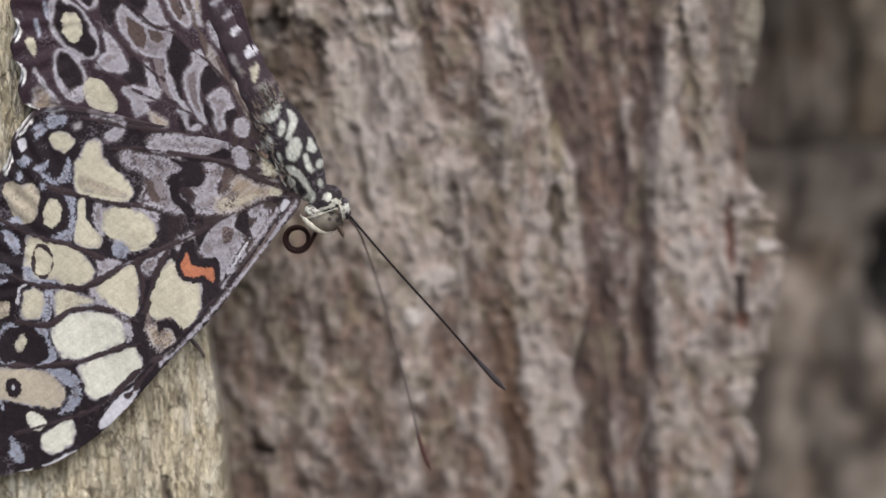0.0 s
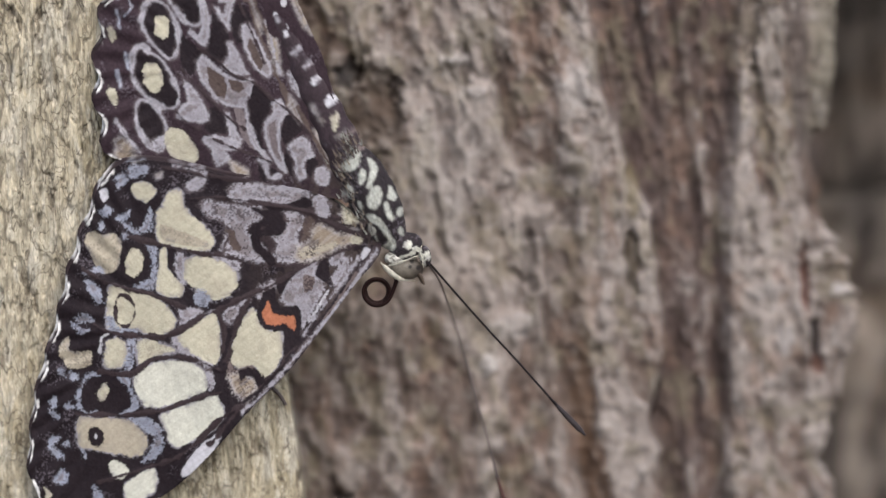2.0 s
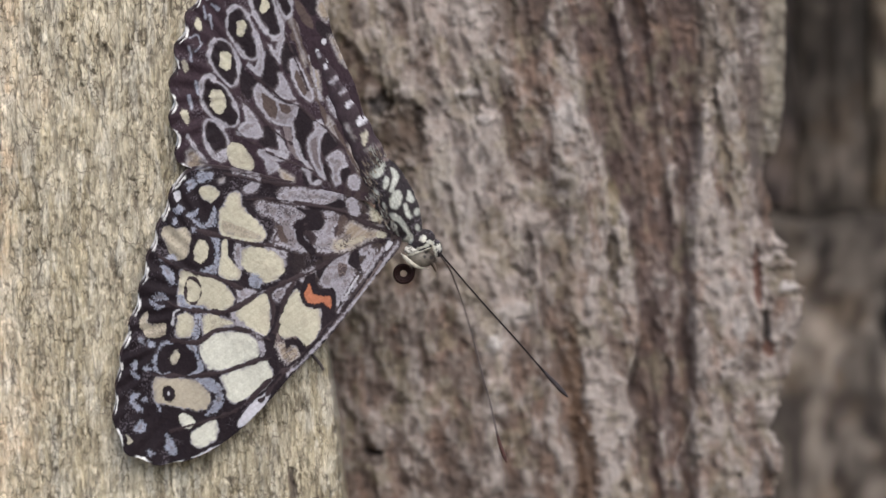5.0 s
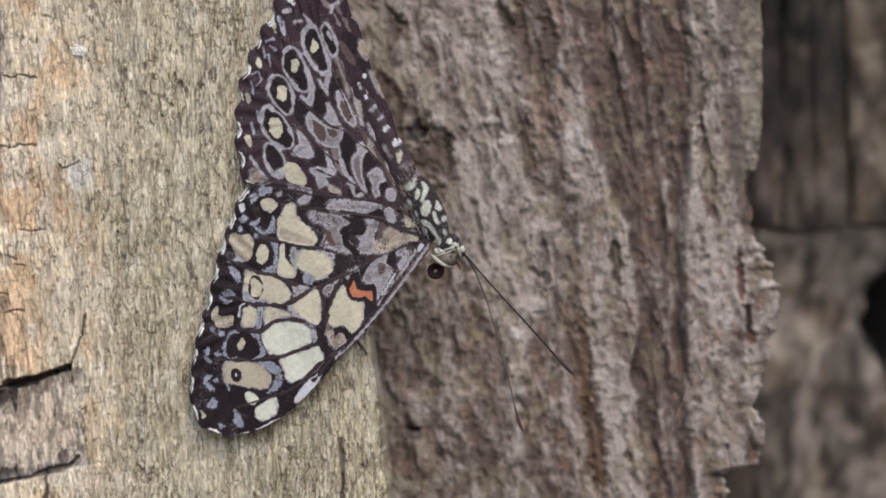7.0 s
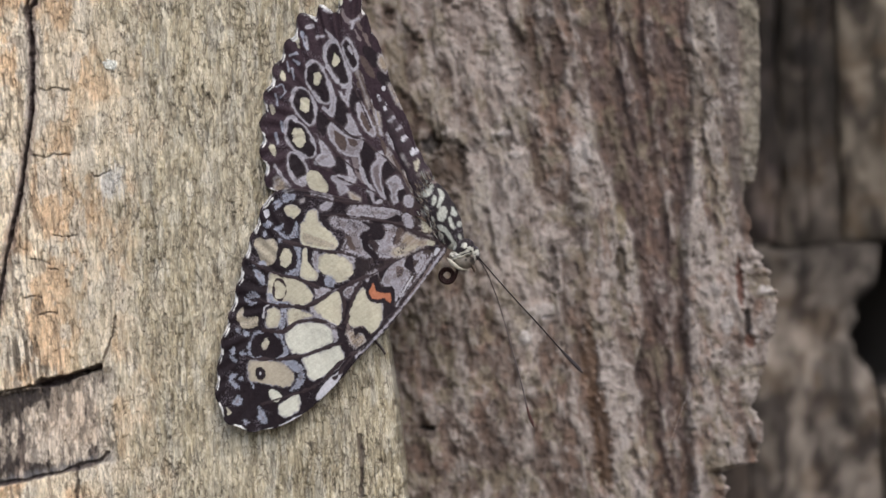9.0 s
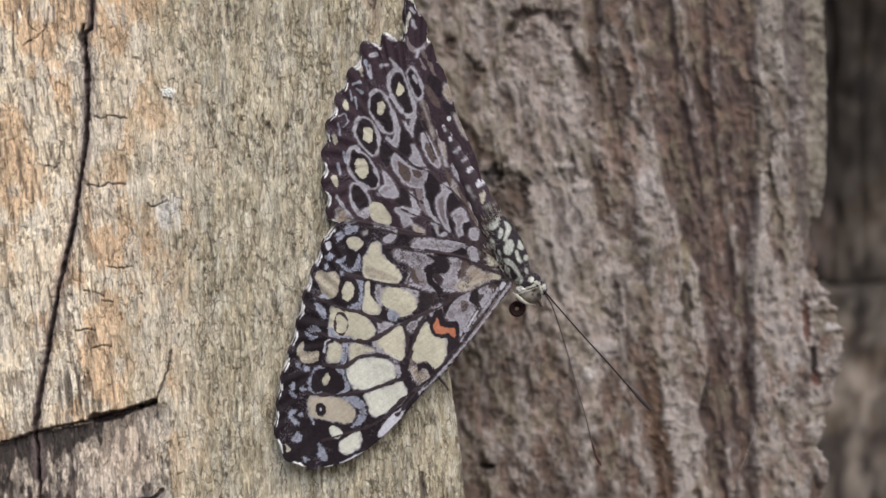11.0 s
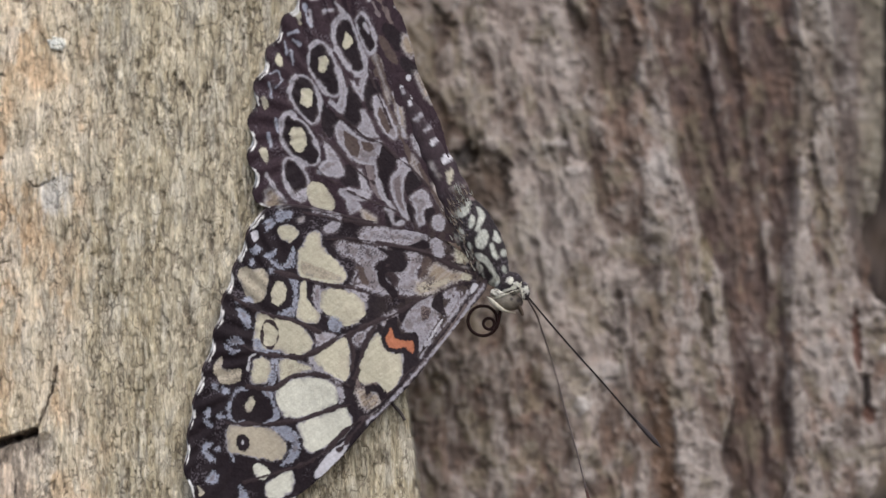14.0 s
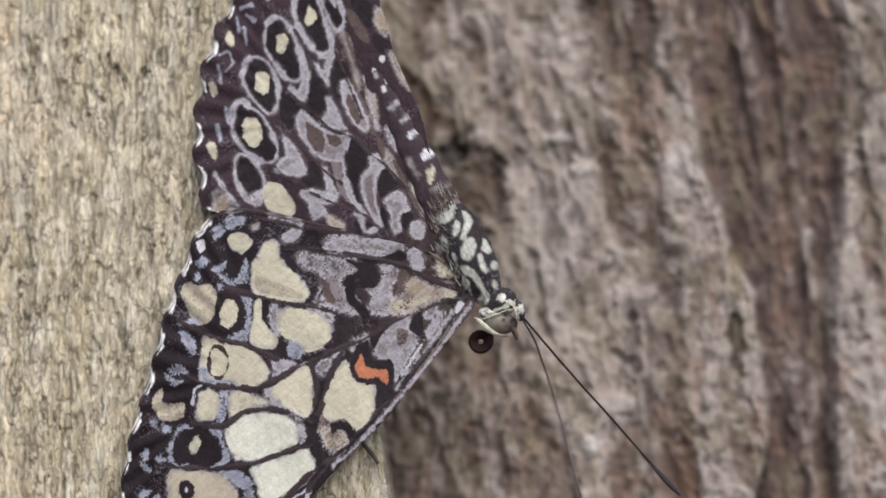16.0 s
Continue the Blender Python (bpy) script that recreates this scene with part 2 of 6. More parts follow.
# ---- ground: bare soil far below the post, out to the horizon ----
ground_steps = np.concatenate([-np.geomspace(400, 1, 24), np.geomspace(1, 400, 24)]) * 1000
gx, gy = np.meshgrid(ground_steps, ground_steps, indexing="ij")
gz = -1000 + 30 * (fbm(gx / 900, gy / 900, 3, 5) - 0.5)
ground = new("ground", mesh_from("ground", np.stack([gx, gy, gz], -1).reshape(-1, 3), grid_faces(48, 48), SOIL))
tagged(ground, "bare trodden brown soil around the post", "ground", kind="structure")


# ---- the weathered post ----
def edge_x(z):
    """The post's near corner leans a little."""
    return 2.2 - 0.1055 * np.clip(z, -60, 70) + 0.5 * (fbm(z / 9.0, z * 0 + 2, 3, 3) - 0.5)


def post_crack(x, z, line, width, deep):
    scale, sway = (2.8, 0.7) if width > 0.4 else (0.9, 0.55)
    d = line_distance(x + sway * (fbm(x / scale, z / scale, 3, 72) - 0.5), z + sway * (fbm(x / scale, z / scale, 3, 73) - 0.5), spline(line, 5))
    width = width * (0.35 + 1.3 * fbm(x / 4.0, z / 1.8, 3, 74))
    d = d + 0.35 * width * (fbm(x * 2.2, z * 1.2, 2, 71) - 0.5)
    return deep * (1 - smooth(width * 0.35, width, d)), 1 - smooth(width * 0.5, width * 1.15, d)


def weathered_post():
    u = np.concatenate([np.linspace(-140, -76, 14), np.arange(-74, -1.0, 0.125), np.linspace(-0.9, 0.9, 9), np.linspace(1.4, 34, 26)])
    z = np.concatenate([-np.geomspace(1010, 50, 26), np.arange(-48, 54, 0.135), np.geomspace(56, 260, 14)])
    U, Z = np.meshgrid(u, z, indexing="xy")
    front = np.minimum(U, 0)
    back = np.maximum(U, 0)
    e = edge_x(Z)
    X = e + front + np.where(U > 0, -0.05 * back, 0)
    x, zz = X.ravel(), Z.ravel()
    # fibres: short dark flecks, pale splinters, and broad bands
    warp = 1.4 * (fbm(x / 7, zz / 16, 2, 8) - 0.5)
    fx = x + warp
    fleck = fbm(fx / 0.46, zz / 2.0, 3, 11)
    fine = fbm(fx / 0.22, zz / 1.5, 2, 12)
    band = fbm(fx / 2.4, zz / 22, 3, 13)
    cloud = fbm(x / 7.5, zz / 9.5, 4, 14)
    blotch = fbm(x / 2.2, zz / 3.0, 3, 15)
    h = 0.30 * (fleck - 0.5) + 0.10 * (fine - 0.5) + 0.55 * (band - 0.5) + 0.5 * (cloud - 0.5)
    # colour: grey-yellow near the corner, cream and orange beyond the long split
    grey = np.array((0.402, 0.354, 0.262))
    olive = np.array((0.318, 0.272, 0.184))
    silver = np.array((0.500, 0.465, 0.390))
    cream = np.array((0.680, 0.573, 0.430))
    orange = np.array((0.580, 0.392, 0.238))
    col = blend(np.tile(grey, (len(x), 1)), olive, smooth(0.40, 0.62, band * 0.6 + blotch * 0.4))
    col = blend(col, silver, 0.62 * smooth(0.50, 0.66, fbm(fx / 0.9, zz / 4.0, 3, 21)))
    col = blend(col, (0.45, 0.385, 0.268), 0.5 * smooth(0.50, 0.66, fbm(x / 4.5, zz / 7.5, 4, 36)))
    west = smooth(-30, -47, x + 20 * (cloud - 0.5) + 11 * (blotch - 0.5))
    glow = fbm(x / 4.2, zz / 7.0, 4, 22)
    for cx, cz, rx, rz in ((-48.5, -12.5, 5.0, 7.5), (-58.5, 39.5, 8.0, 4.5), (-46.5, 19.0, 3.4, 5.5), (-46.4, -8.0, 4.2, 6.0), (-41.0, 26.0, 3.0, 5.0), (-47.0, 4.0, 3.0, 4.0), (-62.0, 14.0, 3.5, 9.0), (-46.0, 41.0, 3.0, 6.0)):
        glow = glow + 0.25 * smooth(1.3, 0.4, np.hypot((x - cx) / rx, (zz - cz) / rz))
    slits = smooth(-43, -53, x + 0.05 * zz + 6 * (cloud - 0.5))
    glow = glow - 0.035 * slits + 0.09 * smooth(-41, -46, x) * smooth(-24, -14, zz) * smooth(32, 18, zz) * (1 - slits)
    warm = blend(np.tile(cream, (len(x), 1)), orange, 0.85 * smooth(0.44, 0.64, glow + 0.16 * (blotch - 0.5)))
    warm = blend(warm, np.array((0.660, 0.590, 0.490)), 0.7 * smooth(0.51, 0.60, fbm(fx / 2.0, zz / 4.5, 4, 23) + 0.12 * smooth(1.2, 0.4, np.hypot((x + 57) / 3, (zz + 3) / 8)) + 0.10 * smooth(1.3, 0.4, np.hypot((x + 48.2) / 3.2, (zz - 11.6) / 2.6)) - 0.25 * (glow - 0.5)))
    warm = warm * (1 + 0.10 * slits)[:, None]
    col = blend(col, warm, 0.95 * west)
    col *= (1 + (0.66 - 0.36 * west) * (fine - 0.5))[:, None]
    # splinters: pale chips outlined by curling dark seams
    chip = fbm(fx / 0.62, zz / 1.7, 2, 33)
    seam = smooth(0.055, 0.012, np.abs(chip - 0.5)) * smooth(0.40, 0.56, fbm(x / 1.1, zz / 1.6, 2, 34))
    busy = 0.35 + 0.9 * smooth(0.38, 0.62, fbm(x / 3.2, zz / 4.5, 3, 37))
    seam = seam * busy
    col = blend(col, (0.085, 0.066, 0.045), 0.60 * seam * (1 - 0.75 * west))
    col = blend(col, np.array((0.62, 0.555, 0.42)), 0.36 * smooth(0.60, 0.72, chip) * (1 - 0.7 * west))
    dash = smooth(0.60, 0.70, fbm(fx / 0.36, zz / 1.5, 2, 24) + 0.10 * (blotch - 0.5))
    dash = dash * busy
    col = blend(col, (0.070, 0.054, 0.040), 0.40 * dash * (1 - 0.75 * west))
    long_dash = smooth(0.635, 0.70, fbm((fx + 0.10 * zz) / 0.42, zz / 3.2, 2, 25) + 0.06 * (blotch - 0.5) + 0.050 * slits) * (0.10 + 0.20 * west + 0.35 * slits)
    col = blend(col, (0.090, 0.058, 0.044), 0.92 * long_dash)
    speck = smooth(0.66, 0.76, fbm(fx / 0.34, zz / 0.8, 2, 26))
    col = blend(col, (0.70, 0.63, 0.49), 0.42 * speck * (1 - 0.6 * west))
    h += 0.16 * smooth(0.5, 0.7, chip) - 0.14 * seam - 0.18 * dash - 0.30 * long_dash
    grime = smooth(0.55, 0.72, fbm(x / 3.4, zz / 4.6, 4, 27)) * (1 - 0.6 * west)
    col = blend(col, (0.20, 0.172, 0.118), 0.24 * grime)
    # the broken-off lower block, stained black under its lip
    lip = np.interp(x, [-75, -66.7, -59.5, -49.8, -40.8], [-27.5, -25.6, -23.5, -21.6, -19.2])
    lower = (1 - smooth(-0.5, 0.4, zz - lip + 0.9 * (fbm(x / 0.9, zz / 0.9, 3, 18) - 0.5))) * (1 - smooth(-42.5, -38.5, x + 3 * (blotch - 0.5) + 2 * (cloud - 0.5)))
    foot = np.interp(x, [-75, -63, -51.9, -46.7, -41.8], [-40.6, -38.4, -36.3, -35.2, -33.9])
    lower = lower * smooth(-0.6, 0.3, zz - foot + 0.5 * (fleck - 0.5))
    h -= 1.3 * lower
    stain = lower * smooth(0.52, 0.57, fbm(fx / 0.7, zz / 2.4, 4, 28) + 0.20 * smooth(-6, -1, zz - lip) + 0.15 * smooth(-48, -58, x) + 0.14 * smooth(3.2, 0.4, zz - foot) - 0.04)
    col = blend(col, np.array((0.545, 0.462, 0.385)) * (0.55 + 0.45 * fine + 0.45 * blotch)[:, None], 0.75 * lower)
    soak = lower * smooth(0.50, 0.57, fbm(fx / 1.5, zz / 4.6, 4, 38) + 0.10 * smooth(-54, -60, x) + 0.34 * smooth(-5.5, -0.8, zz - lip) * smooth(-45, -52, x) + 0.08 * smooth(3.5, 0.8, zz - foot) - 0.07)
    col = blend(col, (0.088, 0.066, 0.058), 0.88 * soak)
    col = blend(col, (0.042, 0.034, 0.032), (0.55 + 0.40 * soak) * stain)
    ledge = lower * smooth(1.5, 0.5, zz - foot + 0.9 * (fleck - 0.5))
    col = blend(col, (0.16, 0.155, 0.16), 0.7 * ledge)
    scorch = smooth(1.4, 0.5, np.hypot((x + 53.4) / 2.4, (zz + 17.3) / 3.6)) * smooth(0.49, 0.53, fbm((fx + 0.12 * zz) / 0.75, zz / 5.5, 2, 29) + 0.05 * (fine - 0.5))
    col = blend(col, (0.06, 0.045, 0.035), 0.85 * scorch)
    h -= 0.4 * scorch
    # splits
    strip_line = spline([(-7.69, 47.25), (-7.38, 44.70), (-7.04, 41.72), (-6.86, 39.17), (-6.98, 36.63)], 4)
    seep = smooth(1.9, 0.5, line_distance(x, zz, strip_line) + 1.6 * (blotch - 0.5) + 0.8 * (fleck - 0.5))
    col = blend(col, (0.27, 0.195, 0.135), 0.6 * seep)
    long_split = [(-49.60, 64.0), (-49.90, 48.91), (-49.92, 46.46), (-49.88, 38.70), (-50.92, 36.88), (-50.71, 32.17), (-50.69, 26.85), (-51.07, 20.31), (-52.05, 14.59), (-52.91, 8.99), (-53.72, 5.27), (-54.03, 4.10), (-55.49, -1.36), (-56.64, -7.23), (-58.04, -14.67), (-59.47, -23.50), (-59.29, -25.67), (-59.10, -33.55)]
    splits = [([(-7.27, 47.24), (-7.04, 44.69), (-6.73, 42.99), (-6.57, 41.93), (-6.81, 40.23)], 0.34, 0.7), (long_split, 0.37, 2.0), ([(-71.58, -26.67), (-66.74, -25.56), (-62.70, -24.51), (-59.47, -23.50), (-54.65, -22.43), (-49.84, -21.56), (-45.82, -20.36), (-40.82, -19.19)], 0.27, 0.9), ([(-41.03, -19.65), (-40.01, -16.93), (-38.90, -13.81), (-38.44, -11.27)], 0.22, 0.7)]
    splits += [([(-2.21, 47.95), (0.96, 39.54), (1.38, 36.21)], 0.5, 0.6), ([(-0.40, -30.59), (-0.27, -39.83)], 0.45, 0.5), ([(-50.5, -21.8), (-46.0, -20.6), (-43.5, -19.9)], 0.85, 1.6), ([(-43.5, -19.8), (-41.3, -19.2)], 0.6, 1.4), ([(-62.24, -38.23), (-51.86, -36.32), (-46.68, -35.20), (-41.85, -33.91), (-39.93, -32.58)], 0.45, 0.8), ([(-45.13, -35.05), (-44.92, -36.92), (-45.09, -40.13), (-44.88, -45.22)], 0.36, 1.0),
              ([(-51.2, 38.4), (-51.5, 36.6), (-51.1, 35.2)], 0.42, 1.6)]
    fissures = [[(-49.83, 24.70), (-48.67, 24.35), (-47.00, 24.64), (-44.93, 24.05)], [(-51.02, 14.16), (-48.94, 13.87), (-47.27, 14.24), (-45.11, 13.95)], [(-48.04, 1.71), (-46.06, 1.28), (-44.14, 1.55)], [(-51.72, -2.02), (-49.73, -2.25), (-48.55, -2.86)], [(-48.97, -3.44), (-47.19, -3.87)], [(-53.07, -8.08), (-51.07, -7.92), (-49.88, -8.13)], [(-50.35, -10.87), (-49.14, -10.30), (-47.56, -10.53)], [(-59.48, 41.41), (-59.63, 38.75), (-58.66, 37.86)], [(-56.56, 41.33), (-57.15, 38.07), (-60.47, 35.62)], [(-57.28, 37.87), (-57.61, 33.17)], [(-62.06, 38.81), (-62.27, 34.10)], [(-63.81, 35.78), (-64.03, 30.87)], [(-55.02, 20.81), (-55.53, 17.13), (-57.62, 17.17)], [(-41.73, 11.09), (-40.70, 10.66), (-38.61, 11.43)]]
    splits += [(line, 0.16, 0.45) for line in fissures]
    for line, width, deep in splits:
        lo, hi = np.min(line, 0) - 3, np.max(line, 0) + 3
        near = (x > lo[0]) & (x < hi[0]) & (zz > lo[1]) & (zz < hi[1])
        cut, dark = post_crack(x[near], zz[near], line, width, deep)
        h[near] -= cut
        col[near] = blend(col[near], (0.045, 0.030, 0.032), min(0.9, 0.55 + 0.5 * width) * dark)
    flank = line_distance(x, zz, spline(long_split, 3)[::2])
    col = blend(col, (0.20, 0.150, 0.140), 0.6 * smooth(1.2, 0.6, flank + 0.8 * (fleck - 0.5)))
    col = blend(col, (0.058, 0.040, 0.044), 0.8 * smooth(0.48, 0.30, flank + 0.5 * (fleck - 0.5) + 0.5 * (blotch - 0.5)))
    # a fleck of white lichen
    lichen = smooth(1.0, 0.55, np.hypot((x + 38.0) * 0.9, (zz - 28.0) * 1.35) + 1.5 * (fleck - 0.5) + 1.2 * (fine - 0.5))
    col = blend(col, (0.74, 0.74, 0.68), 0.9 * lichen)
    pale_spot = smooth(1.3, 0.5, np.hypot((x + 38.6) / 1.9, (zz - 9.6) / 2.6) + 1.6 * (fleck - 0.5) + 0.9 * (fine - 0.5))
    col = blend(col, (0.62, 0.60, 0.57), 0.7 * pale_spot)
    h += 0.3 * lichen
    col = col * (1.045, 1.070, 1.080)
    h = h.reshape(U.shape)
    # round the corner, then run back into the depth
    Y = 1.6 - h + 0.9 * np.clip((U + 2.2) / 2.2, 0, 1) ** 2 * (U <= 0) + np.where(U > 0, 0.9 + back, 0) + 0.0012 * np.maximum(-U - 40, 0) ** 2
    X = X + np.where(U > 0, h * 0.8, 0)
    verts = np.stack([X, Y, Z], -1).reshape(-1, 3)
    col = np.c_[np.clip(col, 0, 1), 1 - 0.85 * west]
    faces = grid_faces(len(z), len(u))
    fx, fz, fu = (v.ravel()[faces].mean(1) for v in (X, Z, U))
    split = np.interp(fz, [-33, -23.5, -1.4, 9.0, 26.9, 38.7, 49], [-59.1, -59.5, -55.5, -52.9, -50.7, -49.9, -49.9])
    lip = np.interp(fx, [-75, -66.7, -59.5, -49.8, -40.8, -40.7], [-27.5, -25.6, -23.5, -21.6, -19.2, -2000])
    labels = np.where(fu > 0.5, 3, np.where(fz < lip, 2, np.where(fx < split, 1, 0)))
    post = new("wooden_post")
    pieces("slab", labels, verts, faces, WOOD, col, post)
    part("heartwood", block(((-136, 20), (-4, 12), (0, 33), (-2, 128), (-136, 128)), -1010, 258, 0.055, 0.045, 0.035, WOOD), post)
    return tagged(post, "weathered bare wooden post, grey-yellow grain with long dark splits", "post")


weathered_post()


# ---- a crust of lichen on the post ----
def lichen_crust():
    pick = np.random.default_rng(12)
    verts, faces, tones = [], [], []
    for n in range(26):
        a, d = pick.uniform(0, 2 * np.pi), pick.uniform(0, 1) ** 0.6
        size = pick.uniform(0.14, 0.34) * (1.2 - 0.6 * d)
        v, f = dome((-38.5 + 1.0 * d * np.cos(a), 1.45, 28.0 + 0.75 * d * np.sin(a) - 0.3 * np.cos(a)), (size * pick.uniform(0.9, 1.5), 0.30, size), pick.uniform(0, 180), 10, 14)
        v = v + 0.12 * (fbm(v[:, 0] / 0.12 + n, v[:, 2] / 0.12, 2, 90)[:, None] - 0.5)
        faces.append(f + sum(len(q) for q in verts))
        verts.append(v)
        tones.append(np.tile(np.array((0.72, 0.73, 0.68)) * pick.uniform(0.8, 1.05), (len(v), 1)))
    crust = new("lichen", mesh_from("lichen", np.vstack(verts), np.vstack(faces), FUR, np.vstack(tones)))
    return tagged(crust, "small crust of pale white lichen on the wooden post", "lichen")


lichen_crust()


# ---- the bark-covered trunk behind ----
def knots(z, *rows):
    """A line down the trunk through (z, x) knots, lowest first."""
    return np.interp(z, [r[0] for r in rows], [r[1] for r in rows])


def bark_rim(z):
    """Where the trunk turns out of sight: a straight strip above, a bulging ragged lip below."""
    rim = knots(z, (-60, 56), (-38.3, 56.2), (-37.6, 57.5), (-36.8, 61), (-31, 62), (-27.6, 60.5), (-24, 62.2), (-19, 63.6), (-13.2, 64.6), (-9.7, 64.5), (-6.5, 63.4),
                (-4.3, 62.7), (-2, 61), (1.2, 60.7), (5, 59.6), (6.2, 59.8), (8, 61.5), (10, 62.2), (15, 62.7), (25, 62.9), (46, 62.6))
    rough = 0.7 + 1.1 * smooth(6, -4, z)
    return rim + rough * (fbm(z / 3.2, z * 0 + 9, 4, 31) - 0.5) + 0.7 * rough * (fbm(z / 0.8, z * 0 + 3, 2, 32) - 0.5)


def bark_trunk():
    s = np.concatenate([np.linspace(-60, -13, 12), np.linspace(-12, 64, 380), np.linspace(64.3, 72, 24), np.linspace(73, 120, 14)])
    z = np.concatenate([-np.geomspace(1010, 58, 22), np.arange(-56, 60, 0.21), np.geomspace(62, 260, 12)])
    S, Z = np.meshgrid(s, z, indexing="xy")
    x, zz = S.ravel(), Z.ravel()
    lean = x + 0.15 * zz + 2.6 * (fbm(x / 7, zz / 11, 3, 41) - 0.5)
    lump = fbm(lean / 2.4, zz / 5.0, 4, 44)
    clump = fbm(lean / 1.3, zz / 2.0, 3, 51)
    streak = fbm(lean / 1.9 + 0.5 * (lump - 0.5), zz / 24, 3, 55)
    crumb = fbm(lean / 0.62, zz / 0.8, 3, 45)
    grit = fbm(lean / 0.42, zz / 0.5, 2, 52)
    fibre = fbm(lean / 0.8, zz / 7.5, 3, 54)
    rope = 1 - np.abs(2 * fbm(lean / 3.2 + 0.8 * (lump - 0.5), zz / 19, 2, 40) - 1)
    wander = 2.4 * (lump - 0.5) + 3.0 * (fbm(lean / 5, zz / 7, 3, 39) - 0.5)
    ragged = 0.55 * wander + 1.5 * (clump - 0.5)
    # the long plates and furrows, from the post outwards
    inner_l = knots(zz, (-40, 24.5), (-24, 23.5), (-16, 22), (-11, 19.8), (-6.5, 18.7), (-0.5, 18.2), (7, 16.6), (13.4, 15.6), (17.6, 12.5), (23, 7), (30, 0), (50, -4)) - 0.8 + 0.7 * wander
    inner_r = knots(zz, (-41, 25), (-24, 26), (-18, 27), (-13, 28.5), (-9, 29.8), (-2.5, 28.9), (6.6, 27.5), (12.6, 26.5), (20, 27), (29, 26.3), (37.5, 25.6), (50, 25.5)) + 0.6 * ragged
    plate_l = knots(zz, (-41, 37), (-20, 35.5), (-14.7, 34.6), (-5.6, 34), (0.5, 33.6), (6.5, 32.8), (11.3, 31.8), (16.6, 31.6), (30, 30), (46, 27.5)) + 1.6 * ragged
    plate_edge = knots(zz, (-41, 44.7), (-30.8, 43.6), (-22, 42.2), (-15, 43.9), (-9, 43), (-1.5, 42.3), (3.9, 40.4), (9.4, 38.3), (14.8, 36.8), (20, 36.4), (28.7, 34.6), (37.4, 33.4), (46, 31.8)) + 0.45 * ragged
    furrow_r = knots(zz, (-41, 50.4), (-15, 50.2), (-3, 49.9), (6, 50.6), (12, 50.9), (20, 51.6), (46, 51.8)) + 0.5 * ragged
    strip_l = knots(zz, (-6, 70), (-3, 62), (-1, 59.4), (6, 58.4), (12, 57.8), (20, 56.9), (37, 56.2), (46, 56)) + 0.25 * ragged
    inner = smooth(-1.6, 1.6, x - inner_l) * smooth(0.9, -0.9, x - inner_r)
    between = smooth(-0.8, 1.0, x - inner_r) * smooth(1.4, -1.4, x - plate_l)
    long_plate = smooth(-1.6, 1.6, x - plate_l) * smooth(0.5, -0.5, x - plate_edge)
    furrow = smooth(-0.5, 0.6, x - plate_edge) * smooth(1.3, -1.0, x - furrow_r)
    outer = smooth(-1.2, 1.2, x - furrow_r) * smooth(0.4, -0.4, x - strip_l)
    strip = smooth(-0.4, 0.4, x - strip_l)
    near_post = smooth(1.6, -1.6, x - inner_l)
    high = smooth(14, 24, zz)
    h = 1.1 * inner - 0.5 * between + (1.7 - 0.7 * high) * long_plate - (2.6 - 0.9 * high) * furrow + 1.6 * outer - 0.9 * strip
    h += 1.7 * (lump - 0.5) + 0.95 * (clump - 0.5) + 0.55 * (crumb - 0.5) + 1.5 * (streak - 0.5) + 1.5 * (rope - 0.75) * (1 - 0.6 * strip) + 0.9 * (fibre - 0.5) * (furrow + 0.6 * strip)
    # ribs running down the furrow and the upper trunk
    rib = np.maximum(smooth(1.3, 0.3, np.abs(x - knots(zz, (-40, 46.8), (0, 46.2), (20, 42.3), (46, 39)) - 0.5 * ragged)), smooth(1.2, 0.3, np.abs(x - knots(zz, (0, 48.4), (20, 45.6), (46, 44.6)) - 0.5 * ragged)))
    h += (0.9 + 0.8 * high) * rib * furrow
    # colour: bark tones, with shade painted in: crests paler, furrows darker
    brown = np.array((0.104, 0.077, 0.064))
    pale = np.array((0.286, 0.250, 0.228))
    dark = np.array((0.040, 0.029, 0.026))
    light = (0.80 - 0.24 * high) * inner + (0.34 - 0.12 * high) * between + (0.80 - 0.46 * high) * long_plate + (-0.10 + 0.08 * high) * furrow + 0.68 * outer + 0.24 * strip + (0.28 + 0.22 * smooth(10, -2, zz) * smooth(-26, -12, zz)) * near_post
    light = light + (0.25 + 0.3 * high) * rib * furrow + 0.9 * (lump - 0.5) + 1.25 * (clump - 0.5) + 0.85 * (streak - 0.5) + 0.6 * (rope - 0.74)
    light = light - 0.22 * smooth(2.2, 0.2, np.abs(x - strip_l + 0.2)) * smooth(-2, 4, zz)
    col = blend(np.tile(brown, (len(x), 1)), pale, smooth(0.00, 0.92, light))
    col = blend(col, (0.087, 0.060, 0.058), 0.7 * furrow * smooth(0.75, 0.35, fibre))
    col = blend(col, (0.175, 0.114, 0.086), 0.55 * smooth(0.52, 0.66, fbm(lean / 2.2, zz / 4, 4, 46)) * (1 - 0.6 * inner))
    col = blend(col, (0.185, 0.162, 0.115), 0.5 * smooth(0.55, 0.66, fbm(lean / 2.0, zz / 3.2, 4, 53)))
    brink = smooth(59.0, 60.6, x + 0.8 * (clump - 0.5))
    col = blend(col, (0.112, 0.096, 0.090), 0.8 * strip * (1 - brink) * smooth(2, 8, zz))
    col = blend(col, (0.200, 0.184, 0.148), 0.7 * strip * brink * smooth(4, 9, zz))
    col = blend(col, (0.235, 0.212, 0.180), 0.4 * outer * smooth(8, 20, zz))
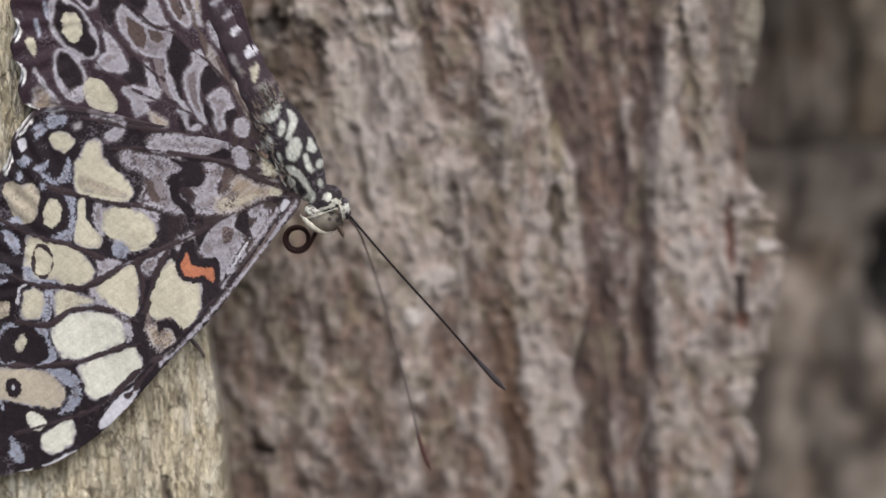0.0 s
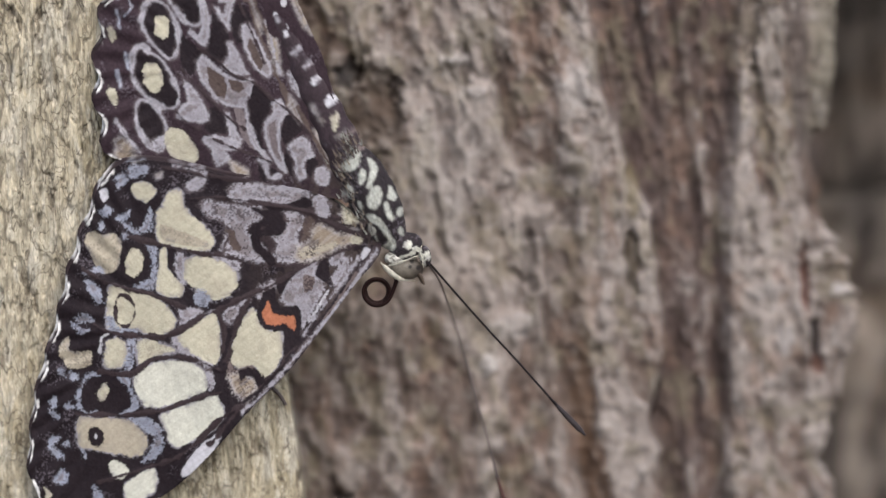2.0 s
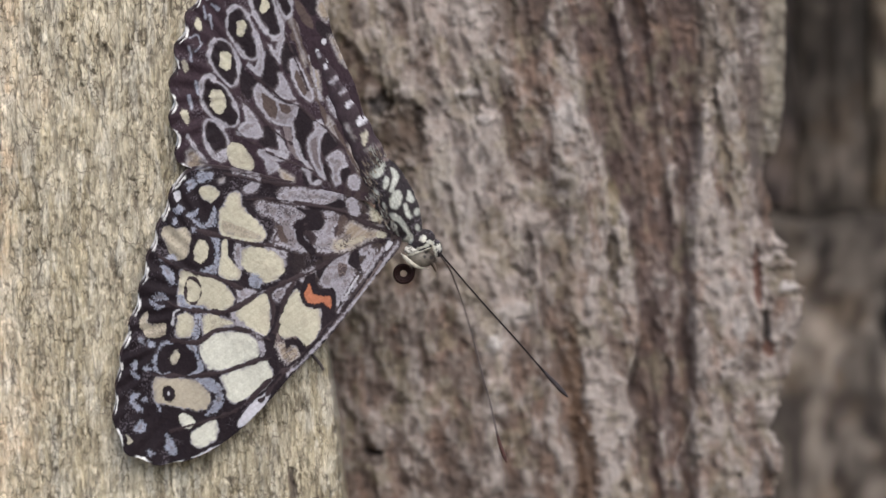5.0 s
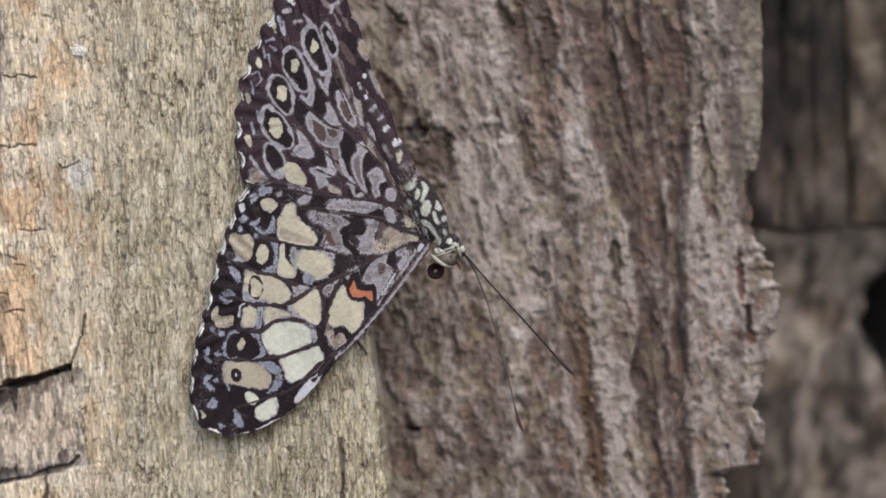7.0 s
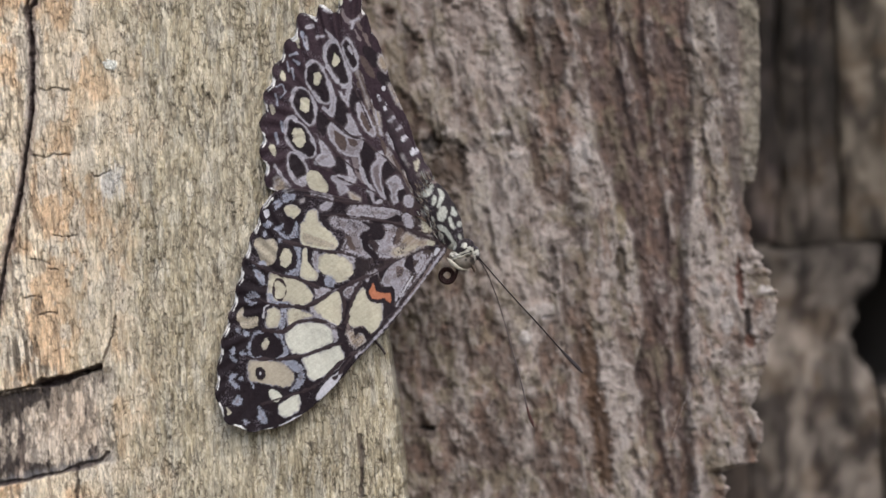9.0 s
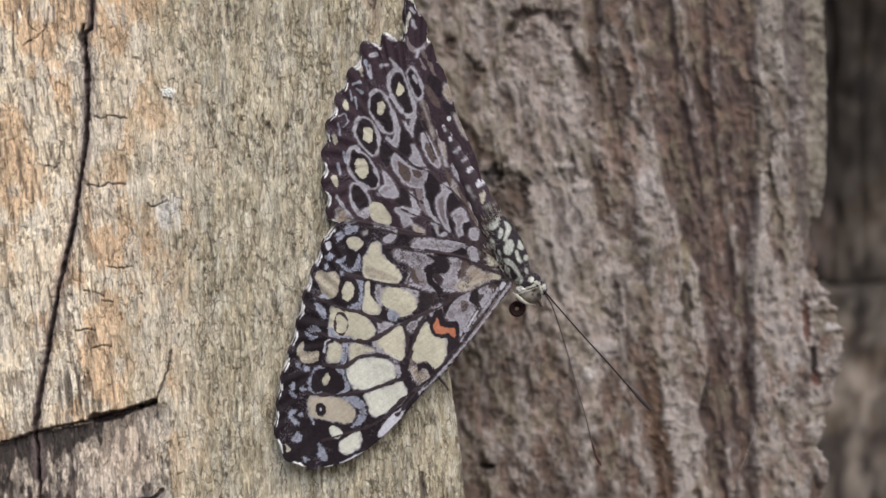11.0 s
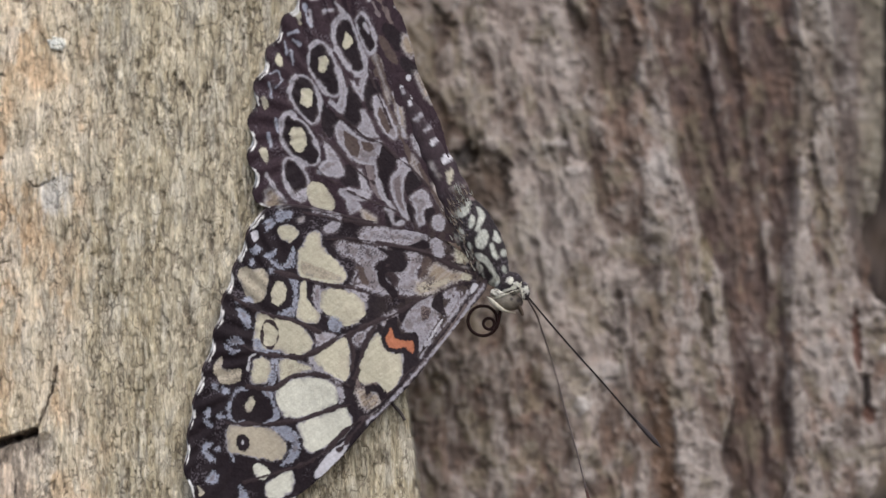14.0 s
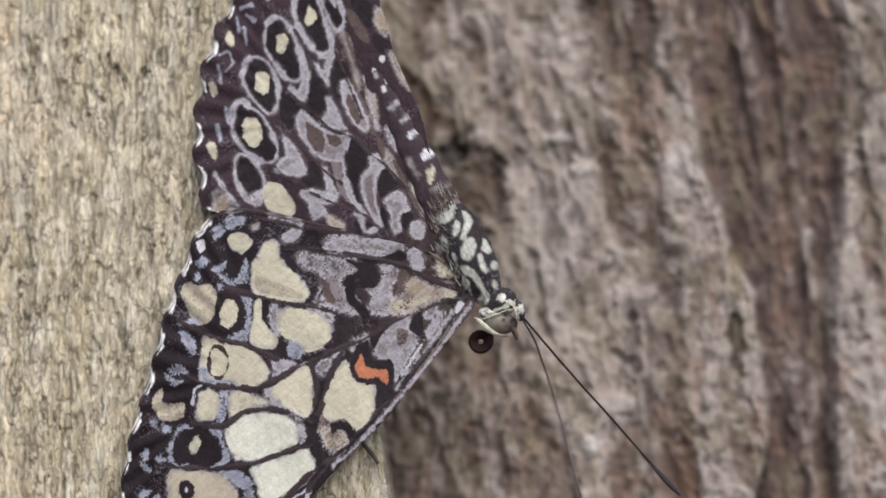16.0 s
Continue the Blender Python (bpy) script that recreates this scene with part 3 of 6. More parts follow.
    # granules: pits painted dark with their own shade, between pale fibre ends
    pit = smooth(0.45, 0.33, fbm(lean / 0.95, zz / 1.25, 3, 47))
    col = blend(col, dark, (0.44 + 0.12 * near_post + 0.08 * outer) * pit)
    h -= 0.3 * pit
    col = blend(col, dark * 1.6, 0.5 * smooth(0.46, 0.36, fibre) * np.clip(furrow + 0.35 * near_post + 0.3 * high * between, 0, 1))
    col *= (0.57 + 0.50 * crumb + 0.36 * grit)[:, None]
    tips = smooth(0.57, 0.68, fbm(lean / 0.85, zz / 1.1, 3, 49))
    col = blend(col, (0.40, 0.368, 0.345), 0.34 * tips * smooth(0.15, 0.6, light))
    h += 0.15 * tips
    # sunk marks: brown and rusty patches, and near-black ones with shade in their colour
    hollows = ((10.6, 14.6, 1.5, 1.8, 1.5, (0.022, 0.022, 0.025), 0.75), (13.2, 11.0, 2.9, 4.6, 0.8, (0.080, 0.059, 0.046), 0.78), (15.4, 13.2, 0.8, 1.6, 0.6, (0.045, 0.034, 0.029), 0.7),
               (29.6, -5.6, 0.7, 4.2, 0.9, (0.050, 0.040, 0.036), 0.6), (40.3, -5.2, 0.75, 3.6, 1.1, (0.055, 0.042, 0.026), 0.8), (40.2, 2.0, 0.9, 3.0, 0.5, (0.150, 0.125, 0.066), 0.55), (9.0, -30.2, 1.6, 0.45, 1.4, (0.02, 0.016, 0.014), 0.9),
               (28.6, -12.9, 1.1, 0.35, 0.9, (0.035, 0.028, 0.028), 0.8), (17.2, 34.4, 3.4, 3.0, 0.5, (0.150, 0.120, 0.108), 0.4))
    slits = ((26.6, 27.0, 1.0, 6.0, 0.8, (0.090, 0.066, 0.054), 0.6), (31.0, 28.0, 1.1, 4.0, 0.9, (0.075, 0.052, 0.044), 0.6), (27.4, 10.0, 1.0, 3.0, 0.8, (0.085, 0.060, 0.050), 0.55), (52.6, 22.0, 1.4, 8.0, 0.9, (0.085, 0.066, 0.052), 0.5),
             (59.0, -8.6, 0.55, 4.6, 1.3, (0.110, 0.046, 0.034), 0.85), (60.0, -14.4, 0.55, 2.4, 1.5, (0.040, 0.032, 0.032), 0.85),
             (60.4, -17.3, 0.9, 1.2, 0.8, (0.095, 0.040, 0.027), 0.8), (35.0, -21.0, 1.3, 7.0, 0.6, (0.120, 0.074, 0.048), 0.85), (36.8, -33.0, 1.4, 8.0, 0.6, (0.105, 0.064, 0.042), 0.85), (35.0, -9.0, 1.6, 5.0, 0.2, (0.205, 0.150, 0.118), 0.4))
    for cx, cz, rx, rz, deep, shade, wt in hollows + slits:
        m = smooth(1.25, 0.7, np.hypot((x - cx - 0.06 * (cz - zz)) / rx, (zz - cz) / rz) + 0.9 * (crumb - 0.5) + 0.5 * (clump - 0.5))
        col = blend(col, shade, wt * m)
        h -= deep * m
    # an arched lip where a plate has come away, and small splits, their shade painted in
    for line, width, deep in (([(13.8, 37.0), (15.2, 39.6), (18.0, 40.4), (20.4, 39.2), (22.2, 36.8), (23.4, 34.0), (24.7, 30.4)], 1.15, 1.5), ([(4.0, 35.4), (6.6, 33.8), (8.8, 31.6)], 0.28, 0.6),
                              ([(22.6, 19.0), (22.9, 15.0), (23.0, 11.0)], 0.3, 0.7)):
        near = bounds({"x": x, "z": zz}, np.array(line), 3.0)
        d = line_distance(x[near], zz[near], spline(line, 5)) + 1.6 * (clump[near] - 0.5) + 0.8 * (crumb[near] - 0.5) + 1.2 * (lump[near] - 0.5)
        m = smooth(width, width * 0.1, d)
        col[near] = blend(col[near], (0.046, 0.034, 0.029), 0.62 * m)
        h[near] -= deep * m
    for cx, cz, rx, rz, wt in ((20.4, 6.0, 4.0, 9.0, 0.22), (24.9, -16.3, 1.0, 1.2, 0.8), (27.6, -12.0, 2.6, 1.6, 0.45), (21.6, 16.2, 1.8, 0.6, 0.5), (24.0, 13.0, 1.4, 0.6, 0.4), (34.4, 13.6, 1.7, 3.2, 0.45), (63.2, -9.4, 1.2, 1.0, 0.7), (56.6, -14.6, 1.2, 1.6, 0.55), (55.0, -9.0, 2.0, 1.2, 0.35)):
        m = smooth(1.3, 0.5, np.hypot((x - cx - 0.25 * (cz - zz) * (rz < 0.5)) / rx, (zz - cz) / rz) + 1.2 * (crumb - 0.5))
        col = blend(col, np.array((0.43, 0.405, 0.392)) * (0.7 + 0.6 * grit)[:, None], wt * m)
        h += 0.5 * m
    H, X, Zs = h.reshape(S.shape), S.copy(), Z
    rim = bark_rim(Z)
    over = np.maximum(S - rim, 0)
    Y = np.interp(S, [-20, 10, 30, 42, 52, 60], [15.0, 15.3, 16.2, 17.2, 18.6, 20.6]) - H * 0.75 + np.where(S > rim - 4, 0.10 * (S - rim + 4) ** 2, 0) * (S < rim)
    Y = Y + np.where(over > 0, 1.6 + 1.6 * over, 0)
    X = np.where(over > 0, rim - 0.35 * over, X)
    verts = np.stack([X, Y, Zs], -1).reshape(-1, 3)
    faces = grid_faces(len(z), len(s))
    i0, i1, i2, i3, i4, reach, fs = (np.broadcast_to(np.reshape(v, S.shape), S.shape).ravel()[faces].mean(1) for v in (inner_r, plate_l, plate_edge, furrow_r, strip_l, rim, S))
    labels = np.where(fs > reach, 6, np.where(fs > np.minimum(i4, 70), 5, np.where(fs > i3, 4, np.where(fs > i2, 3, np.where(fs > i1, 2, np.where(fs > i0, 1, 0))))))
    trunk = new("tree_trunk")
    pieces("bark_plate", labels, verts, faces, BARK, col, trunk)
    part("heartwood", block(((-52, 26), (54, 32), (60, 46), (50, 120), (10, 150), (-40, 120)), -1010, 256, 0.06, 0.045, 0.035, BARK), trunk)
    return tagged(trunk, "grey-brown tree trunk with furrowed fibrous bark behind the post", "tree trunk")


bark_trunk()


# ---- a strand of spider silk across the bark ----
SILK = material("spider_silk", 0.4, [(900, 1, 1, 1)], 0, colour=(0.27, 0.245, 0.235), tint=0.2)
silk_line = spline([(51.1, 15.5, -23.8), (49.0, 13.2, -28.9), (46.9, 15.0, -34.8)], 8)
silk = new("silk_thread", mesh_from("silk_thread", *tube(silk_line, np.full(len(silk_line), 0.028), 6), SILK))
tagged(silk, "thin pale spider silk thread stretched on the bark", "silk thread")


# ---- old stacked timbers in the background ----
def timber(x0, x1, y0, y1, z0, z1, base, label, seed, cracks=(), bay=(0, 0, 0), darker_above=(900, 901)):
    """A rough old timber: its front weathered and split into boards along cracks (shares of its width); bay: a hollow
    in its right side; darker_above: its colour is darkened from the one height to the other and above.
    """
    nx, nz, ny = 60, 72, 8
    heights = np.linspace(z0, z1, nz) if z0 > -70 else np.r_[-1010, -600, -300, -150, np.linspace(-72, z1, nz - 4)]
    u, b = np.meshgrid(np.linspace(0, 1, nx), heights, indexing="xy")
    right = x1 - bay[0] * np.exp(-((b - bay[1]) / (bay[2] + 0.1)) ** 2) * (0.5 + fbm(b / 3, b * 0, 3, seed + 41))
    a = x0 + (right - x0) * u
    edge = np.minimum(np.minimum(a - x0, right - a), np.minimum(b - z0, z1 - b))
    bend = 2.4 * (fbm(b / 8, a / 8, 4, seed + 11) - 0.5)
    worn = 1.8 * np.exp(-np.maximum(edge, 0) / (1.0 + 2.4 * fbm(a / 4, b / 4, 2, seed + 9)))
    front = y0 + worn - 3.4 * (fbm(a / 5.0, b / 9.0, 4, seed) - 0.5)
    mark = np.zeros_like(a)
    for share in cracks:
        gap = np.abs(u - share - 0.10 * (fbm(b / 11, b * 0, 3, seed + 21) - 0.5)) * (x1 - x0)
        front = front + 0.7 * smooth(1.2, 0.2, gap)
        mark = np.maximum(mark, smooth(2.0, 0.3, gap) * smooth(0.35, 0.6, fbm(b / 6, a / 6, 3, seed + 31)))
    face = np.stack([a + bend, front, b + 2.4 * (fbm(a / 7, b / 7, 3, seed + 12) - 0.5)], -1).reshape(-1, 3)
    ring = np.concatenate([np.arange(nx), np.arange(1, nz) * nx + nx - 1, (nz - 1) * nx + np.arange(nx - 2, -1, -1), np.arange(nz - 2, 0, -1) * nx])
    lip = face[ring]
    rows = [lip]
    for k in range(1, ny):
        row = lip.copy()
        row[:, 1] = lip[:, 1] + (y1 - lip[:, 1]) * k / (ny - 1)
        rows.append(row)
    v = np.vstack([face] + rows)
    f = np.vstack([grid_faces(nz, nx), grid_faces(ny, len(ring), True)[:, ::-1] + len(face)])
    shade = fbm(v[:, 0] / 3.2 + 3, v[:, 2] / 11, 4, seed + 3)
    patchy = fbm(v[:, 0] / 8, v[:, 2] / 7, 4, seed + 5)
    col = np.array(base) * (0.08 + 1.85 * shade)[:, None] * (0.35 + 1.3 * patchy)[:, None] * (0.45 + 1.1 * fbm(v[:, 0] / 1.6, v[:, 2] / 2.6, 3, seed + 51))[:, None]
    col = blend(col, (0.085, 0.060, 0.038), 0.6 * smooth(0.52, 0.68, fbm(v[:, 0] / 6, v[:, 2] / 5, 3, seed + 7)))
    col = blend(col, (0.018, 0.015, 0.015), 0.25 * np.r_[mark.ravel(), np.zeros(len(v) - len(face))])
    col = blend(col, np.array(base) * 2.2, 0.6 * smooth(0.55, 0.70, fbm(v[:, 0] / 4.5, v[:, 2] / 3.0, 3, seed + 61)))
    col = blend(col, (0.016, 0.012, 0.012), 0.75 * smooth(0.56, 0.70, fbm(v[:, 0] / 3.0, v[:, 2] / 6.0, 3, seed + 71)))
    # colour multiplied down with height, to under half at the top
    col = col * (1 - 0.55 * smooth(*darker_above, v[:, 2] + 5 * (patchy - 0.5)))[:, None]
    share = np.r_[u.ravel(), np.tile(u.ravel()[ring], ny)][f].mean(1)
    ob = new("timber")
    pieces("board", np.searchsorted(np.array(sorted(cracks) or [2.0]), share), v, f, TIMBER, col, ob)
    return tagged(ob, label, "timber", group="stacked old timbers")


UPPER, LOWER = "dark weathered upright timber with deep vertical cracks", "grey-brown weathered timber block with worn mottled face"
timber(54.2, 66.2, 57, 120, -1.8, 72.3, (0.050, 0.040, 0.036), UPPER, 101, (0.5,), darker_above=(8, 18))
timber(66.45, 76.7, 58, 120, -2.0, 72.3, (0.072, 0.061, 0.052), UPPER, 108, (0.42,), darker_above=(6, 15))
timber(76.85, 109.4, 57, 120, -1.7, 72.3, (0.100, 0.086, 0.069), UPPER, 115, (0.3, 0.7))
timber(50.4, 82.7, 55, 120, -72, -2.6, (0.128, 0.111, 0.096), LOWER, 122, (0.3,), (4.4, -16.5, 6.5), darker_above=(-16, -4))
timber(83.3, 111.3, 54, 120, -72, -27.7, (0.112, 0.099, 0.086), LOWER, 136, (0.4,))
# added dark sheet closing the open space, in place of its deep shadow
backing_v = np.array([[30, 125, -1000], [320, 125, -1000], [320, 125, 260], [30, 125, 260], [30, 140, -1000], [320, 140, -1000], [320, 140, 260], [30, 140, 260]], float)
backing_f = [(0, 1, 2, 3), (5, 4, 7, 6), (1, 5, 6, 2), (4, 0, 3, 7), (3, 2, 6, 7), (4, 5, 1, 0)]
backing = new("shade_backing", mesh_from("shade_backing", backing_v, backing_f, TIMBER, np.tile((0.055, 0.049, 0.046), (8, 1)), soft=False))
tagged(backing, "added dark backing that stands for the deep shade behind the timbers", "wall", kind="structure")


# ---- the butterfly ----
DARK, UMBER = (0.0190, 0.0142, 0.0172), (0.041, 0.030, 0.033)
CREAM, WHITE, TAN, BUFF = (0.468, 0.446, 0.348), (0.535, 0.540, 0.472), (0.385, 0.347, 0.275), (0.29, 0.240, 0.185)
LILAC, BLUE, PALE, GREY = (0.318, 0.308, 0.345), (0.255, 0.277, 0.345), (0.47, 0.47, 0.51), (0.140, 0.112, 0.108)
RUST, MINT = (0.375, 0.145, 0.082), (0.395, 0.410, 0.372)
BROWN, MAUVE, MAUVE_DARK = (0.088, 0.066, 0.060), (0.165, 0.138, 0.145), (0.037, 0.0245, 0.0310)


def canvas(x, z, ground_colour):
    """What is painted on: places in the wing's plane, and a colour for each, broken up by two noises."""
    w = {"x": x, "z": z, "rag": fbm(x / 0.55, z / 0.55, 3, 61), "tiny": fbm(x / 0.16, z / 0.16, 2, 62), "blot": fbm(x / 0.9, z / 0.9, 3, 63),
         "cloud": fbm(x / 1.3, z / 1.3, 3, 65), "streak": fbm((0.8 * x + 0.6 * z) / 1.6, (0.8 * z - 0.6 * x) / 0.22, 2, 66)}
    w["col"] = np.tile(np.array(ground_colour), (len(x), 1)) * (0.75 + 0.5 * w["tiny"])[:, None]
    dust = smooth(0.55, 0.72, fbm(x / 2.1, z / 2.1, 3, 64)) * smooth(0.52, 0.70, w["tiny"])
    w["col"] = blend(w["col"], (0.13, 0.115, 0.135), 0.6 * dust)
    w["rise"], w["edge"] = np.zeros(len(x)), 1.0
    return w


def lay(w, near, d, colour, mottle=0.1, halo=0.0, grit=0.34):
    """Scales of one colour where d (mm) is negative, with a powdery edge."""
    rag, tiny, blot = w["rag"][near], w["tiny"][near], w["blot"][near]
    deep, soft = d.copy(), 0.30 if colour == BUFF else 0.16 if colour in (LILAC, BLUE, MINT) else 0.09
    edge = w["edge"] if colour in (LILAC, BLUE, BUFF, BROWN) else 1.0
    d = d + 0.30 * edge * (rag - 0.5) + 0.75 * edge * grit * (tiny - 0.5)
    col = w["col"][near]
    if halo:
        ring = smooth(halo * 1.8, halo * 0.4, d) * smooth(0.38, 0.58, blot * 0.6 + tiny * 0.4)
        col = blend(col, MAUVE, 0.35 * ring) if colour == LILAC else blend(col, LILAC, 0.8 * ring)
    grain = 0.09 if colour in (CREAM, WHITE, TAN) else 0.34
    tone = np.asarray(colour) * (1 - grain / 2 + grain * tiny)[:, None] * (0.90 + 0.20 * w["streak"][near])[:, None]
    if colour in (LILAC, BLUE):
        tone = blend(tone, GREY, (0.12 + 0.50 * smooth(0.45, 0.60, 0.5 * rag + 0.5 * w["cloud"][near])) * smooth(-0.15, -0.42, deep))
        tone = blend(tone, PALE, 0.42 / edge * smooth(-0.40, -0.08, deep) * smooth(0.30, 0.65, w["streak"][near] * 0.5 + rag * 0.5))
    if colour in (CREAM, WHITE, TAN):
        tone = blend(tone, (0.205, 0.195, 0.205), 0.6 * smooth(-0.55, -0.02, deep) * smooth(0.46, 0.60, 0.5 * rag + 0.5 * w["cloud"][near]))
    if colour == CREAM:
        tone = blend(tone, TAN, 0.38 * smooth(0.48, 0.66, w["cloud"][near]))
    if colour == BUFF:
        tone = blend(tone, (0.115, 0.090, 0.078), 0.85 * smooth(0.44, 0.60, w["cloud"][near]))
        tone = blend(tone, PALE, 0.18 * smooth(0.52, 0.66, w["streak"][near]) + 0.35 * smooth(-0.5, -0.1, deep))
    fleck = smooth(0.54, 0.62, blot * 0.45 + tiny * 0.55)
    tone = blend(tone, UMBER, min(1.0, mottle * 1.6) * fleck)
    w["col"][near] = blend(col, tone, smooth(soft, -soft, d))


def patch(w, points, colour, mottle=0.06, halo=0.0):
    outline = spline(points, 4, True, 0.6)
    halo = halo or (0.25 if colour == LILAC else 0.0)
    near = bounds(w, outline, 0.6 + halo)
    x, z = w["x"][near], w["z"][near]
    d = line_distance(x, z, np.vstack([outline, outline[:1]]))
    lay(w, near, np.where(inside(x, z, outline), -d, d), colour, mottle, halo, 0.42 if colour in (LILAC, BLUE, BUFF) else 0.12 if colour == MINT else 0.3)


def loop(w, points, fill, line, width):
    """A filled mark with a line of another colour round it."""
    patch(w, points, fill, 0.03)
    stroke(w, points + points[:1], line, width)


def stroke(w, points, colour, width):
    line = spline(points, 5)
    near = bounds(w, line, 0.9 + width)
    d = line_distance(w["x"][near], w["z"][near], line)
    thick = 0.45 + 1.15 * smooth(0.28, 0.72, fbm(w["x"][near] / 1.2, w["z"][near] / 1.2, 2, 68))
    lay(w, near, d - thick * width / 2, colour, 0.15 if colour in (LILAC, BLUE) else 0.03, 0.2 if colour == LILAC else 0, 0.26)
    if colour == UMBER:
        w["rise"][near] += 0.05 * smooth(0.4, 0.0, d)


def spot(w, centre, radii, colour):
    near = bounds(w, np.array([centre]), max(radii) + 0.6)
    dx, dz = w["x"][near] - centre[0], w["z"][near] - centre[1]
    c, s = np.cos(0.26), np.sin(0.26)
    dx, dz = (c * dx + s * dz, c * dz - s * dx) if radii[1] > 1.25 * radii[0] else (dx, dz)
    lay(w, near, (np.hypot(dx / radii[0], dz / radii[1]) - 1) * min(radii), colour, 0.04, 0, 0.12 if colour == MINT else 0.3)


def ringspot(w, centre, radii, colour, core, inner):
    spot(w, centre, radii, colour)
    spot(w, centre, (radii[0] * inner, radii[1] * inner), core)


def paint_forewing(w):
    w["edge"] = 1.9
    # black ground of the cell and the border
    patch(w, [(-21.07, -0.01), (-20.39, -0.31), (-20.27, -2.04), (-19.17, -3.49), (-18.32, -4.09), (-18.82, -5.52), (-19.50, -5.22), (-20.04, -4.06), (-21.02, -2.31)], DARK)
    patch(w, [(-11.73, 3.28), (-10.70, 3.55), (-9.28, 3.24), (-9.02, 2.37), (-9.89, 1.53), (-11.33, 1.27), (-11.91, 0.70), (-11.08, -0.18), (-10.82, -1.33), (-11.68, -1.32), (-12.21, 0.13), (-12.93, 1.29), (-11.88, 1.85)], DARK)
    # discal and post-discal cream cells
    patch(w, [(-24.77, -13.24), (-24.40, -12.37), (-23.12, -11.64), (-21.10, -11.27), (-18.81, -11.59), (-17.69, -12.48), (-17.26, -13.65), (-17.74, -14.51), (-20.36, -15.51), (-22.67, -16.00), (-23.70, -15.87), (-24.63, -14.40)], WHITE, halo=0.2)
    patch(w, [(-17.40, -12.31), (-16.56, -13.08), (-16.76, -14.24), (-17.22, -14.23)], LILAC)
    patch(w, [(-22.23, -16.88), (-19.79, -15.93), (-17.47, -14.98), (-16.32, -15.00), (-15.89, -15.99), (-15.80, -17.16), (-16.70, -18.31), (-18.74, -19.44), (-20.48, -20.17), (-21.33, -19.69), (-21.70, -18.52)], WHITE, halo=0.15)
    patch(w, [(-20.23, -22.47), (-18.15, -19.99), (-16.10, -18.59), (-16.40, -19.90), (-18.80, -22.68), (-20.10, -23.32)], PALE)
    patch(w, [(-26.03, -23.93), (-23.46, -22.34), (-22.81, -22.82), (-22.94, -24.75), (-25.11, -25.88), (-25.99, -25.17)], WHITE, halo=0.12)
    patch(w, [(-27.56, -21.92), (-27.14, -21.46), (-26.00, -21.95), (-25.56, -22.65), (-26.34, -23.40), (-27.19, -23.21)], WHITE)
    patch(w, [(-30.58, -17.09), (-29.88, -16.93), (-28.45, -17.13), (-26.15, -17.16), (-24.73, -17.77), (-23.79, -19.07), (-23.65, -20.12), (-24.25, -20.98), (-25.12, -21.14), (-27.41, -20.64), (-29.70, -20.25), (-30.66, -19.83)], TAN, halo=0.2)
    patch(w, [(-25.29, -17.18), (-23.56, -17.03), (-22.04, -18.22), (-21.91, -19.68), (-22.82, -21.41), (-24.27, -21.68), (-23.37, -20.53), (-23.04, -19.08), (-24.17, -18.19)], BLUE, mottle=0.45)
    patch(w, [(-32.11, -9.06), (-31.35, -8.78), (-31.27, -9.94), (-30.54, -10.24), (-29.10, -10.26), (-29.14, -11.54), (-30.30, -11.98), (-31.45, -11.85), (-32.00, -11.09), (-32.38, -10.50)], TAN, mottle=0.25)
    patch(w, [(-27.54, -9.71), (-27.35, -9.14), (-26.48, -8.80), (-25.80, -9.16), (-25.37, -10.04), (-25.52, -11.19), (-26.28, -11.93), (-27.15, -12.04), (-27.82, -11.56)], CREAM, halo=0.15)
    patch(w, [(-24.50, -9.76), (-24.19, -9.07), (-23.05, -9.09), (-21.80, -9.57), (-20.50, -10.23), (-21.83, -10.67), (-23.10, -10.94), (-24.15, -11.51)], CREAM, halo=0.25, mottle=0.15)
    patch(w, [(-25.21, -8.59), (-24.53, -8.72), (-24.66, -11.21), (-25.27, -12.65), (-25.74, -12.93), (-25.38, -10.33)], BLUE, mottle=0.4)
    patch(w, [(-27.23, -5.09), (-27.01, -3.48), (-26.04, -3.67), (-23.48, -4.29), (-22.07, -4.89), (-20.95, -6.06), (-20.41, -7.23), (-20.73, -8.20), (-21.77, -8.53), (-23.60, -8.39), (-24.44, -7.91), (-27.31, -7.86)], CREAM, halo=0.15)
    patch(w, [(-27.56, -6.82), (-26.70, -6.54), (-26.33, -7.71), (-24.45, -8.14), (-24.64, -8.60), (-27.03, -8.21)], BLUE, mottle=0.3)
    stroke(w, [(-26.36, -4.82), (-25.78, -4.48), (-24.93, -4.90), (-24.50, -6.00), (-24.70, -6.98), (-25.41, -7.61), (-26.32, -7.30), (-26.52, -6.26), (-26.36, -4.82)], UMBER, 0.30)
    patch(w, [(-20.85, -8.37), (-20.27, -8.21), (-19.61, -9.26), (-18.49, -10.32), (-16.69, -11.51), (-17.11, -12.08), (-19.65, -10.71), (-20.65, -9.54)], LILAC, mottle=0.25)
    patch(w, [(-20.29, -8.96), (-19.58, -8.22), (-17.25, -6.70), (-16.44, -6.31), (-16.13, -7.59), (-15.89, -9.32), (-16.23, -11.35), (-16.70, -11.74), (-18.50, -10.73), (-19.63, -9.84)], CREAM, halo=0.2)
    patch(w, [(-19.97, -5.79), (-18.94, -5.81), (-17.81, -6.29), (-18.52, -6.97), (-19.86, -7.81), (-20.00, -6.65)], LILAC, mottle=0.25)
